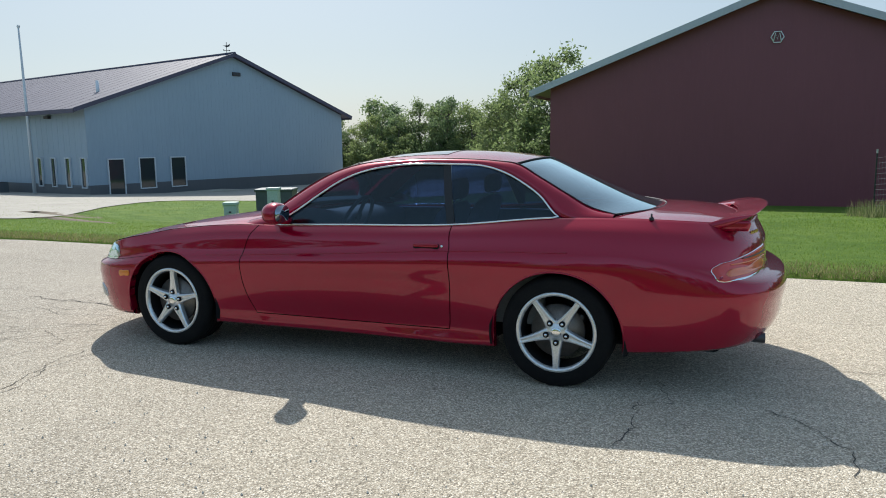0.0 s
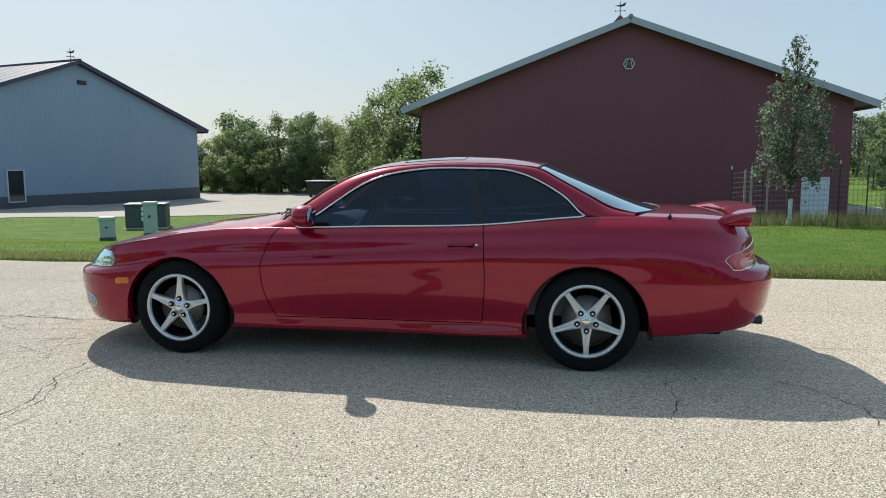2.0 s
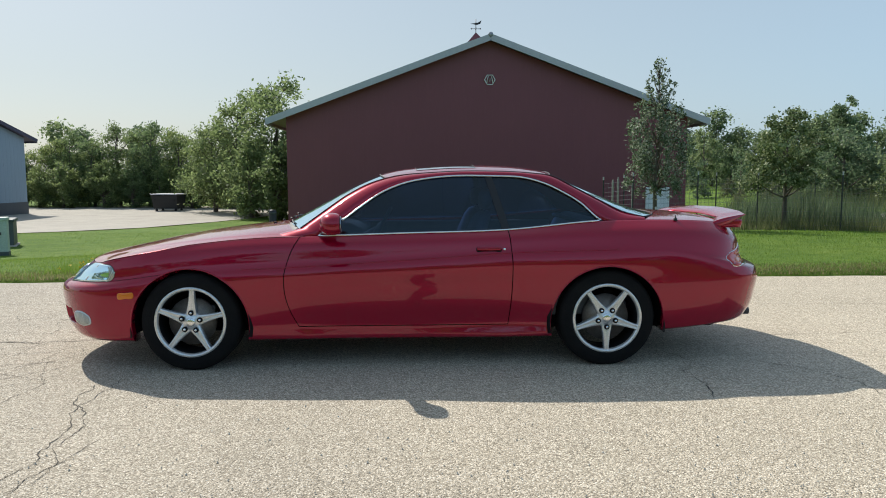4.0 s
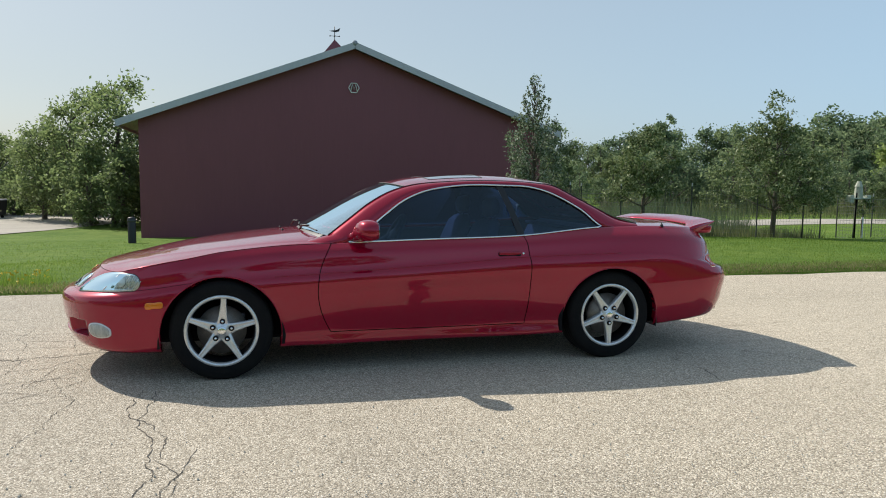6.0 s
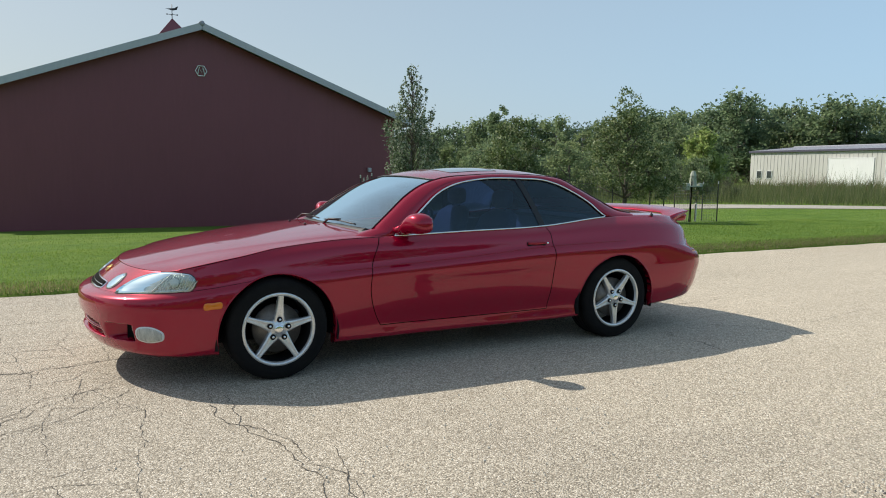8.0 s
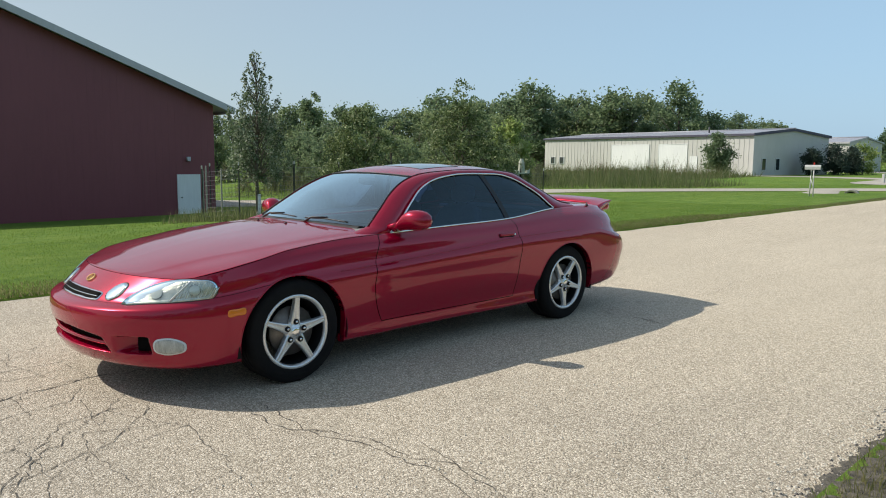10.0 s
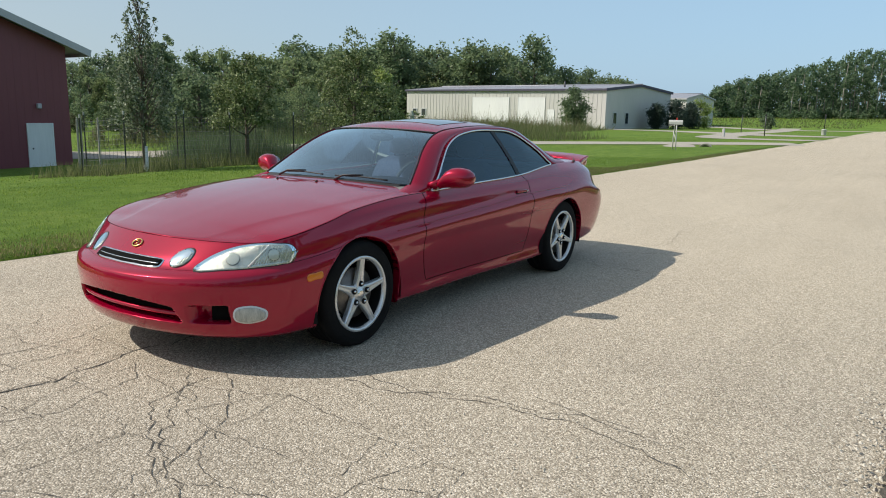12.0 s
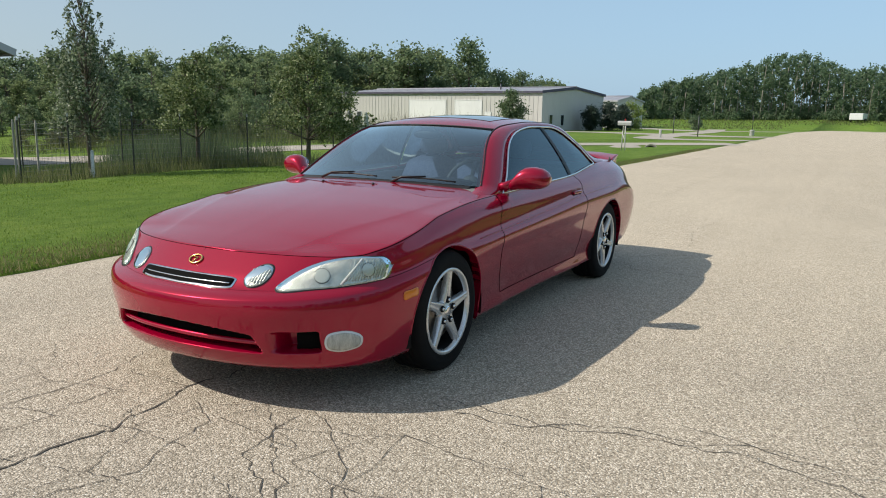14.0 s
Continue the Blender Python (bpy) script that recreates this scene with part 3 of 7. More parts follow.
def opening(b, name, u0, u1, z0, z1, face, w=0.0, frame_m=None, fill=None, label="", depth=.05, bars=0):
    """A framed window or door on the front (face 'y') or on the -x side wall (face 'x')."""
    frame_m, fill = frame_m or M["frame_grey"], fill or M["window_dark"]

    def slab(n, a0, a1, c0, c1, d0, d1, mat, parent, lab=""):
        if face == "y":
            return box(n, a0, a1, -d1, -d0, c0, c1, mat, parent, lab)
        return box(n, -w / 2 - d1, -w / 2 - d0, a0, a1, c0, c1, mat, parent, lab)
    t = .06
    ob = slab(name, u0 + t, u1 - t, z0 + t, z1 - t, .0, .045, fill, b, label)
    for a0, a1, c0, c1 in ((u0, u0 + t, z0, z1), (u1 - t, u1, z0, z1), (u0 + t, u1 - t, z1 - t, z1), (u0 + t, u1 - t, z0, z0 + t)):
        f = slab("frame", a0, a1, c0, c1, .0, .045 + depth, frame_m, ob, "pale frame")
    for k in range(bars):
        c = z0 + (z1 - z0) * (k + 1) / (bars + 1)
        slab("panel_joint", u0 + t, u1 - t, c - .015, c + .015, .045, .052, frame_m, ob, "panel joint")
    return ob


def weathervane(b, at, s=1.0):
    x, y, z = at
    vane = tube("weathervane", [(x, y, z), (x, y, z + .80 * s)], .018, M["black_trim"], b, "black iron weathervane")
    tube("vane_arm", [(x - .24 * s, y, z + .30 * s), (x + .24 * s, y, z + .30 * s)], .014, M["black_trim"], vane)
    tube("vane_arm", [(x, y - .24 * s, z + .30 * s), (x, y + .24 * s, z + .30 * s)], .014, M["black_trim"], vane)
    v = [(x - .30 * s, y, z + .56 * s), (x + .10 * s, y, z + .62 * s), (x + .30 * s, y, z + .74 * s), (x + .24 * s, y, z + .56 * s), (x + .05 * s, y, z + .50 * s)]
    bm = bmesh.new()
    a = [bm.verts.new(p) for p in v]
    c = [bm.verts.new((p[0], p[1] + .02, p[2])) for p in v]
    bm.faces.new(a)
    bm.faces.new(c[::-1])
    for i in range(5):
        bm.faces.new((a[i], c[i], c[(i + 1) % 5], a[(i + 1) % 5]))
    part("vane_blade", bm, M["black_trim"], vane)
    for k in (-1, 1):
        v, f = lathe_data([(0, -.04 * s), (.035 * s, -.02 * s), (.035 * s, .02 * s), (0, .04 * s)], 10, "z", (x + .24 * s * k, y, z + .30 * s))
        mesh_part("vane_letter", v, f, M["black_trim"], vane)


barn = building("barn", "dark red ribbed-steel barn with grey metal roof edges", "barn", (3.5, 27.45, -1.5), 0, 17.9, 34, 5.15, 3.32,
                (M["red_metal"], M["roof_grey"], M["trim_grey"]), (.55, .78), .27)
opening(barn, "door", 7.12, 8.2, -.02, 2.03, "y", 0, M["white_paint"], M["white_paint"], "white steel service door", .02)
lathe("door_knob", [(0, -.11), (.03, -.10), (.035, -.08), (.015, -.06)], M["steel_dark"], barn, "dark door knob", 12, "y", (7.3, 0, 1.0))
box("wall_lamp", 7.58, 7.74, -.16, -.02, 2.62, 2.82, M["trim_grey"], barn, "small grey wall lamp", .02)
cx, cz = .02, 6.78
hexa = [(cx + .235 * math.cos(radians(60 * k)), -.05, cz + .235 * math.sin(radians(60 * k))) for k in range(6)]
sign = tube("sign", hexa, .022, M["white_paint"], barn, "white hexagon sign with a zigzag", 6, closed=True)
tube("sign_bar", [(cx - .14, -.05, cz - .15), (cx - .07, -.05, cz + .16), (cx, -.05, cz - .08), (cx + .07, -.05, cz + .16), (cx + .14, -.05, cz - .15)], .022, M["white_paint"], sign, "", 6)
box("cupola", -.42, .42, 6.6, 7.44, 8.1, 9.15, M["red_metal"], barn, "small red cupola", .02)
bm = bmesh.new()
bmesh.ops.create_cone(bm, cap_ends=True, segments=4, radius1=1.1, radius2=.03, depth=.95, matrix=Matrix.Translation((0, 7.02, 9.62)) @ Matrix.Rotation(radians(45), 4, "Z"))
part("cupola_roof", bm, M["red_metal"], barn, "red pyramid roof")
weathervane(barn, (0, 7.02, 10.0), 1.0)

shop = building("shop_building", "grey-blue ribbed-steel building with charcoal base and plum roof", "building", (-27.9, 34.9, -1.5), 75.6, 19.7, 34, 5.02, 3.45,
                (M["grey_metal"], M["roof_plum"], M["roof_plum"]), (.35, .75), .22, .30, .82)
opening(shop, "door", -8.8, -7.8, .15, 2.25, "y", 0, None, None, "dark glass door in pale frame")
for u in (-6.92, -4.88):
    opening(shop, "window", u, u + 1.05, .48, 2.28, "y", 0, None, None, "dark narrow window in pale frame")
for u in (.15, 1.8, 3.42, 5.0):
    opening(shop, "window", u, u + .55, .66, 2.34, "x", 19.7, None, None, "dark narrow window in pale frame")
box("wall_lamp", -10.05, -9.87, 3.6, 4.1, 4.5, 4.66, M["steel_dark"], shop, "dark wall lamp", .02)
box("wall_vent", .0, .62, -.10, 0, 7.28, 7.52, M["steel_dark"], shop, "dark louvred wall vent", .03)
for k in range(3):
    box("vent_slat", .04, .58, -.125, -.10, 7.32 + .06 * k, 7.35 + .06 * k, M["steel_dark"], shop)
tube("roof_pipe", [(-7.2, 3.2, 5.6), (-7.2, 3.2, 6.75)], .10, M["white_paint"], shop, "white roof vent pipe", 12)
weathervane(shop, (0, .4, 8.6), 1.0)

ware = building("warehouse", "long pale beige steel warehouse with two white garage doors", "warehouse", (81.05, 27.7, -.35), -10.5, 14.3, 33, 4.35, .65,
                (M["pale_metal"], M["roof_grey"], M["roof_plum"]), (.15, .2), .30, .30, deep=.03)
for u0, u1, z1 in ((14.0, 20.2, 3.5), (8.4, 12.6, 3.5)):
    opening(ware, "garage_door", u0, u1, .1, z1, "x", 14.3, M["white_paint"], M["white_paint"], "white sectional garage door", .03, 4)
opening(ware, "door", 7.0, 8.05, .1, 2.1, "x", 14.3, M["white_paint"], M["white_paint"], "white service door", .02)
for u in (29.0, 30.8):
    opening(ware, "window", u, u + .9, .95, 1.95, "x", 14.3, None, None, "small dark window")
for u in (-5.7, -3.2):
    opening(ware, "window", u, u + .8, .6, 1.9, "y", 0, None, None, "small dark window")
for u in (1.5, -4.0, 4.2):
    tube("roof_pipe", [(u, 12 + u, 4.5), (u, 12 + u, 5.5)], .09, M["steel_dark"], ware, "dark roof pipe", 10)
far_shed = building("shed", "small pale steel shed beyond the warehouse", "shed", (112, 29.5, -.6), -10, 9, 12, 4.4, .7,
                    (M["pale_metal"], M["roof_grey"], M["trim_grey"]), (.15, .2), .2, .6)

# ---- yard things ----
M["green_box"] = mottled("pale_green_painted_steel", (0.38, 0.46, 0.41), (0.45, 0.53, 0.47), 5, 0.55, 0.1, 0.003)
M["dark_green"] = mottled("dark_green_painted_steel", (0.065, 0.080, 0.082), (0.085, 0.10, 0.10), 5, 0.5, 0.1, 0.003)


def pedestal(label, x, y, w, d, h, turn):
    z = ground_z(x, y)
    b = thing("utility_pedestal", label, "utility box", (x, y, z), "utility boxes on the lawn", turn=turn)
    box("cabinet", -w / 2, w / 2, -d / 2, d / 2, -.05, h - .07, M["green_box"], b, "", .015)
    box("lid", -w / 2 - .025, w / 2 + .025, -d / 2 - .025, d / 2 + .025, h - .09, h, M["green_box"], b, "slightly domed lid", .025)
    box("latch", -.03, .03, -d / 2 - .02, -d / 2 + .005, h * .55, h * .62, M["steel_dark"], b, "dark latch", .004)
    box("base_rim", -w / 2 - .01, w / 2 + .01, -d / 2 - .01, d / 2 + .01, -.05, .12, M["dark_green"], b, "darker base rim", .008)


pedestal("pale green utility pedestal on the lawn", -10.0, 11.0, .32, .30, .62, 25)
pedestal("tall pale green utility pedestal beside the transformer", -10.25, 13.3, .32, .30, .98, 20)
tz = ground_z(-11.6, 15.4)
tr = thing("transformer", "dark green pad-mounted transformer with white labels", "transformer", (-12.0, 16.0, tz), turn=22)
box("pad", -.66, .66, -.55, .55, -.12, .05, M["concrete"], tr, "concrete pad", .02)
box("cabinet", -.60, .60, -.42, .48, .05, .74, M["dark_green"], tr, "", .02)
box("lid", -.64, .64, -.47, .50, .72, .80, M["dark_green"], tr, "", .03)
for k in range(3):
    box("warning_label", -.12, .06, -.432, -.418, .26 + .16 * k, .38 + .16 * k, M["white_paint"], tr, "white warning label", .002)
box("door_seam", .085, .10, -.43, -.42, .1, .72, M["black_trim"], tr, "dark door seam")
dump = thing("dumpster", "black steel dumpster with a pale lid", "dumpster", (-17.2, 47.5, ground_z(-17, 47)), turn=-8)
bm = bmesh.new()
for p in ((-.85, -.6, .2), (.85, -.6, .2), (.85, .6, .2), (-.85, .6, .2), (-.95, -.7, 1.1), (.95, -.7, 1.1), (.95, .7, 1.25), (-.95, .7, 1.25)):
    bm.verts.new(p)
bm.verts.ensure_lookup_table()
for q in ((0, 1, 2, 3), (0, 1, 5, 4), (1, 2, 6, 5), (2, 3, 7, 6), (3, 0, 4, 7), (4, 5, 6, 7)):
    bm.faces.new([bm.verts[i] for i in q])
part("bin", bm, M["black_trim"], dump)
box("lid", -1.0, 1.0, -.76, .74, 1.16, 1.24, M["trim_grey"], dump, "pale grey lid", .02)
for x in (-.7, .7):
    for y in (-.45, .45):
        v, f = lathe_data([(0, -.03), (.09, -.03), (.1, 0), (.09, .03), (0, .03)], 14, "y", (x, y, .1))
        mesh_part("caster", v, f, M["black_trim"], dump, "black caster")
    box("side_pocket", x - .02, x + .02, -.74, .7, .75, .9, M["black_trim"], dump)
bz = ground_z(-4.88, 20.8)
bol = thing("bollard", "short dark steel bollard on the lawn", "bollard", (-4.88, 20.8, bz))
lathe("post", [(.13, -.1), (.13, .84), (.11, .88), (0, .90)], M["black_trim"], bol, "", 18, "z")
lathe("collar", [(.135, .74), (.14, .75), (.14, .80), (.135, .81)], M["steel_dark"], bol, "", 18, "z")
flag = thing("flagpole", "tall pale metal flagpole with a ball top", "flagpole", (-35.2, 25.9, -1.42))
lean = np.array((-.04, -.05, 9.5))
tube("pole", [tuple(lean * f) for f in (-.02, .5, 1)], [.10, .08, .05], M["frame_grey"], flag, "", 12)
v, f = lathe_data([(0, .12), (.07, .08), (.09, .02), (.07, -.05), (.03, -.10)], 14, "z", tuple(lean))
mesh_part("ball", v, f, M["frame_grey"], flag)
lathe("base_collar", [(.16, 0), (.16, .05), (.1, .09)], M["frame_grey"], flag, "", 14, "z")
for x, y, w in ((-38.6, 26.3, .85), (-40.2, 26.8, .7)):
    ac = thing("air_conditioner", "grey outdoor air-conditioning unit beside the building", "air conditioner", (x, y, -1.42), "air-conditioning units", turn=-14)
    box("casing", -w / 2, w / 2, -.38, .38, .06, .80, M["wainscot"], ac, "", .03)
    box("top_grille", -w / 2 + .04, w / 2 - .04, -.34, .34, .80, .83, M["black_trim"], ac, "black fan grille", .01)
    box("pad", -w / 2 - .06, w / 2 + .06, -.45, .45, -.05, .06, M["concrete"], ac, "concrete pad", .01)
    for k in range(6):
        box("louvre", -w / 2 + .05, w / 2 - .05, -.392, -.378, .16 + .1 * k, .20 + .1 * k, M["black_trim"], ac)
# raised concrete walk with a rounded kerb along the grey building
walk_v, walk_f = [], []
walk_o = through_points([(-52, 29.6, 0), (-40, 26.6, 0), (-31.0, 24.2, 0), (-29.2, 24.1, 0), (-28.6, 25.6, 0), (-27.0, 32.2, 0), (-26.4, 33.4, 0)], [4, 6, 5, 5, 6, 4])
walk_i = through_points([(-52, 31.4, 0), (-40, 28.3, 0), (-31.2, 26.0, 0), (-30.4, 25.8, 0), (-30.0, 26.4, 0), (-28.4, 32.6, 0), (-28.2, 33.6, 0)], [4, 6, 5, 5, 6, 4])
for i, (o, q) in enumerate(zip(walk_o, walk_i)):
    w = (q - o) / np.linalg.norm(q - o)
    for p, z in ((o, -1.6), (o, -1.37), (o + w * .04, -1.33), (o + w * .2, -1.33), (q, -1.33)):
        walk_v.append((p[0], p[1], z))
    if i:
        walk_f += [(5 * i - 5 + k, 5 * i + k, 5 * i + k + 1, 5 * i - 4 + k) for k in range(4)]
tagged(mesh_part("kerb", walk_v, walk_f, M["concrete"], smooth=False), "raised concrete walk and kerb along the grey building", "kerb", kind="structure")
# bare soil where the lawn has washed out beside the drive
M["soil"] = mottled("bare_brown_soil", (0.13, 0.105, 0.075), (0.26, 0.21, 0.15), 3, 0.95, 0.6, 0.03, 26)
rs = random.Random(61)
for cx, cy, ra, rb in ((-13.6, 9.3, 1.5, .38), (-15.6, 10.6, 1.7, .5)):
    rim = [(cx + ra * rs.uniform(.75, 1.1) * math.cos(g), cy + rb * rs.uniform(.7, 1.15) * math.sin(g)) for g in np.linspace(0, 6.283, 31)[:-1]]
    sv = [(cx, cy, ground_z(cx, cy) + .028)] + [(cx + (x - cx) * .6, cy + (y - cy) * .6, ground_z(x, y) + .026 + rs.uniform(0, .03)) for x, y in rim] + [(x, y, ground_z(x, y) + .014) for x, y in rim]
    sf = [(0, 1 + k, 1 + (k + 1) % 30) for k in range(30)] + [(1 + k, 31 + k, 31 + (k + 1) % 30, 1 + (k + 1) % 30) for k in range(30)]
    tagged(mesh_part("bare_soil", sv, sf, M["soil"]), "patch of bare brown soil in the lawn", "soil", kind="structure")

# mailbox on a leaning frame by the drive
mb = thing("mailbox", "grey rural mailbox on a slim metal frame", "mailbox", (26.9, 6.25, ground_z(26.9, 6.25)), turn=12)
M["worn_metal"] = mottled("worn_pale_metal", (0.42, 0.43, 0.42), (0.55, 0.55, 0.53), 12, 0.5, 0.1, 0.003)
for x, y in ((-.10, -.08), (.10, .08)):
    tube("frame_post", [(x, y, -.1), (x * .6, y * .6, 1.05)], .022, M["worn_metal"], mb, "", 8)
tube("brace", [(-.10, -.08, .35), (.10, .08, .75)], .016, M["worn_metal"], mb, "", 8)
tube("curved_arm", [(-.1, 0, .7), (-.3, 0, .95), (-.42, 0, 1.02)], .018, M["worn_metal"], mb, "", 8)
prof = [(-.09, 0), (-.09, .10), (-.06, .16), (0, .185), (.06, .16), (.09, .10), (.09, 0)]
loft_v = [(x, -.28, 1.06 + z) for x, z in prof] + [(x, .28, 1.06 + z) for x, z in prof]
loft_f = [(k, k + 1, k + 8, k + 7) for k in range(6)] + [(6, 0, 7, 13), tuple(range(6, -1, -1)), tuple(range(7, 14))]
mesh_part("box_shell", loft_v, loft_f, M["worn_metal"], mb, "grey rounded box", smooth=False)
box("flag_arm", .092, .10, -.05, .0, 1.16, 1.34, M["tail_red"], mb, "small red flag")
cul = thing("culvert", "concrete culvert end under the driveway", "culvert", (31.5, 6.2, ground_z(31.5, 6.2) - .30), turn=-76)
v, f = lathe_data([(.34, -.45), (.34, .45), (.26, .45), (.26, -.45), (.34, -.45)], 20, "y", (0, 0, .12))
mesh_part("pipe", v, f, M["concrete"], cul, "round concrete pipe")
# black disc across the bore, in place of the shade inside the pipe
v, f = lathe_data([(0, -.38), (.26, -.38)], 20, "y", (0, 0, .12))
mesh_part("pipe_shade", v, f, M["black_trim"], cul, "black disc for the shade inside the pipe")
bank_r = random.Random(17)
bank_v, bank_f = [], []
for i in range(17):
    u = i / 16
    for k in range(7):
        v = k / 6
        x, y = 30.2 + 5.2 * u - 1.0 * v, 6.1 + 1.5 * u + 1.7 * v + bank_r.uniform(-.08, .08)
        bank_v.append((x, y, ground_z(x, y) - .03 + .10 * math.sin(math.pi * v) ** .8 * math.sin(math.pi * min(1, .12 + u)) + bank_r.uniform(-.015, .015)))
    if i:
        bank_f += [(7 * i - 7 + k, 7 * i + k, 7 * i + k + 1, 7 * i - 6 + k) for k in range(6)]
tagged(mesh_part("gravel_bank", bank_v, bank_f, M["concrete"]), "pale gravel bank over the culvert", "gravel bank", kind="structure")
st = thing("marker_post", "short white plastic marker post", "post", (52, 10.6, ground_z(52, 10.6)))
box("post", -.11, .11, -.08, .08, -.1, .62, M["worn_metal"], st, "", .03)
st = thing("hydrant_post", "small white bucket-like post at the verge", "post", (66, 5.9, ground_z(66, 5.9)))
lathe("post", [(.20, -.1), (.19, .42), (.21, .44), (.21, .5), (0, .53)], M["worn_metal"], st, "", 16, "z")
tube("stake", [(.05, 0, .45), (.05, 0, 1.8)], .03, M["steel_dark"], st, "dark stake", 8)
box("stake_sign", -.3, .3, -.02, .02, 1.4, 1.75, M["steel_dark"], st, "dark sign plate", .01)
for x, y in ((72, 14), (58, 9.0)):
    s2 = thing("marker_post", "thin dark steel marker post", "post", (x, y, ground_z(x, y)), "marker posts on the verge")
    tube("post", [(0, 0, -.1), (0, 0, 1.7)], .04, M["steel_dark"], s2, "", 8)
    box("cap", -.06, .06, -.03, .03, 1.6, 1.75, M["steel_dark"], s2, "", .01)
tra = thing("trailer", "small white box trailer far down the road", "trailer", (150, -1.6, ground_z(150, -1.6)), turn=80)
box("body", -1.1, 1.1, -2.0, 2.0, .4, 1.55, M["white_paint"], tra, "", .08)
for y in (-.5, .5):
    for x in (-1.15, 1.15):
        v, f = lathe_data([(0, -.1), (.3, -.1), (.34, 0), (.3, .1), (0, .1)], 16, "y", (0, 0, 0))
        mesh_part("wheel", [(q.y + x, q.x + y, q.z + .34) for q in v], f, M["black_trim"], tra, "black wheel")
tube("drawbar", [(0, -2.4, .55), (0, -3.6, .5)], .05, M["steel_dark"], tra, "dark drawbar", 8)

# ---- the car: front towards -x, wheelbase middle over the origin ----
car = thing("car", "glossy crimson two-door coupe with silver five-spoke wheels, parked on the road", "car")
XA, XB, POW = -1.35, 1.45, 3.3
HUB_Z, WHEELBASE, TRACK = 0.318, 2.69, 0.86

# rows of the lower body, from the sill up: height by x, half width by x, nose x, tail x
ROWS_Z = [
    [(-2.4, .215), (-2.0, .20), (-.9, .205), (.95, .21), (1.75, .24), (2.2, .285), (2.49, .31)],
    [(-2.4, .205), (-2.0, .19), (-1.6, .2), (-.9, .195), (.95, .2), (1.75, .235), (2.2, .275), (2.49, .30)],
    [(-2.4, .26), (-1.6, .28), (-.7, .278), (.7, .278), (1.75, .30), (2.2, .335), (2.49, .355)],
    [(-2.4, .40), (-1.6, .42), (0, .42), (1.5, .43), (2.49, .48)],
    [(-2.4, .475), (-1.6, .50), (-.7, .53), (.7, .55), (1.5, .57), (2.49, .585)],
    [(-2.4, .517), (-1.9, .552), (-1.35, .615), (-.97, .638), (0, .69), (.7, .735), (1.3, .75), (1.75, .75), (2.05, .69), (2.3, .635), (2.49, .625)],
    [(-2.4, .545), (-1.9, .580), (-1.35, .645), (-.97, .657), (0, .708), (.7, .752), (1.3, .767), (1.75, .772), (2.05, .725), (2.3, .670), (2.49, .655)],
    [(-2.4, .605), (-2.1, .63), (-1.8, .67), (-1.35, .755), (-.9, .80), (0, .82), (.7, .845), (1.3, .875), (1.8, .88), (2.2, .845), (2.49, .80)],
    [(-2.4, .685), (-2.1, .695), (-2.06, .705), (-1.8, .748), (-1.6, .774), (-1.35, .810), (-.9, .852), (-.5, .86), (0, .874), (.7, .893), (1.3, .945), (1.7, .952), (2.1, .94), (2.49, .905)],
]
ROWS_W = [
    [(-2.4, .76), (0, .76), (2.49, .76)],
    [(-2.4, .865), (-1.3, .85), (0, .812), (1.3, .85), (2.49, .815)],
    [(-2.4, .885), (-1.3, .868), (-.5, .826), (.7, .826), (1.3, .865), (2.49, .838)],
    [(-2.4, .90), (-1.3, .885), (-.5, .856), (.7, .858), (1.3, .885), (2.49, .868)],
    [(-2.4, .905), (-1.3, .89), (-.5, .876), (.7, .878), (1.3, .892), (2.49, .883)],
    [(-2.4, .89), (-1.3, .888), (-.5, .886), (.7, .890), (1.3, .892), (1.8, .882), (2.49, .862)],
    [(-2.4, .865), (-1.9, .868), (-1.3, .874), (-.5, .871), (.7, .875), (1.3, .879), (1.8, .872), (2.49, .848)],
    [(-2.4, .84), (-1.8, .86), (-1.3, .845), (-.5, .838), (.7, .84), (1.3, .825), (1.8, .812), (2.49, .778)],
    [(-2.4, .80), (-2.06, .845), (-1.8, .835), (-1.6, .82), (-1.35, .80), (-.9, .788), (-.5, .782), (.7, .775), (1.3, .74), (1.7, .722), (2.1, .708), (2.49, .675)],
]
NOSE = [-2.25, -2.33, -2.375, -2.405, -2.412, -2.402, -2.338, -2.262, -2.16]
TAIL = [2.36, 2.46, 2.505, 2.535, 2.545, 2.53, 2.445, 2.425, 2.375]
BLUNT = [7.0, 7.2, 7.2, 7.2, 7.2, 7.0, 6.4, 6.0, 5.4]
SPINE = [(-2.2, .682), (-2.0, .728), (-1.58, .814), (-1.2, .868), (-.85, .908), (-.5, .93), (1.5, .985), (1.83, .975), (2.1, .965), (2.4, .918)]
DECK = [(.84, .40), (.6, .70), (.3, .925), (0.0, 1.0)]
CREASE = [(-2.2, .37), (-1.79, .50), (-1.42, .63), (-1.0, .69), (-.7, .73)]

us = [math.cos(a) ** (2 / POW) for a in np.linspace(0, 1.15, 26)]
us = us + list(np.linspace(us[-1], 0, 34))[1:]
side_x = list(np.linspace(XA, -.745, 30))[1:] + list(np.linspace(-.745, .72, 70))[1:] + list(np.linspace(.72, XB, 36))[1:]
COLS = [("front", u) for u in us] + [("side", x) for x in side_x] + [("rear", u) for u in reversed(us[:-1])]
C_DOOR = (len(us) - 1 + 29, len(us) - 1 + 29 + 69)
C_FRONT, C_REAR = len(us) - 1, len(us) - 1 + len(side_x)


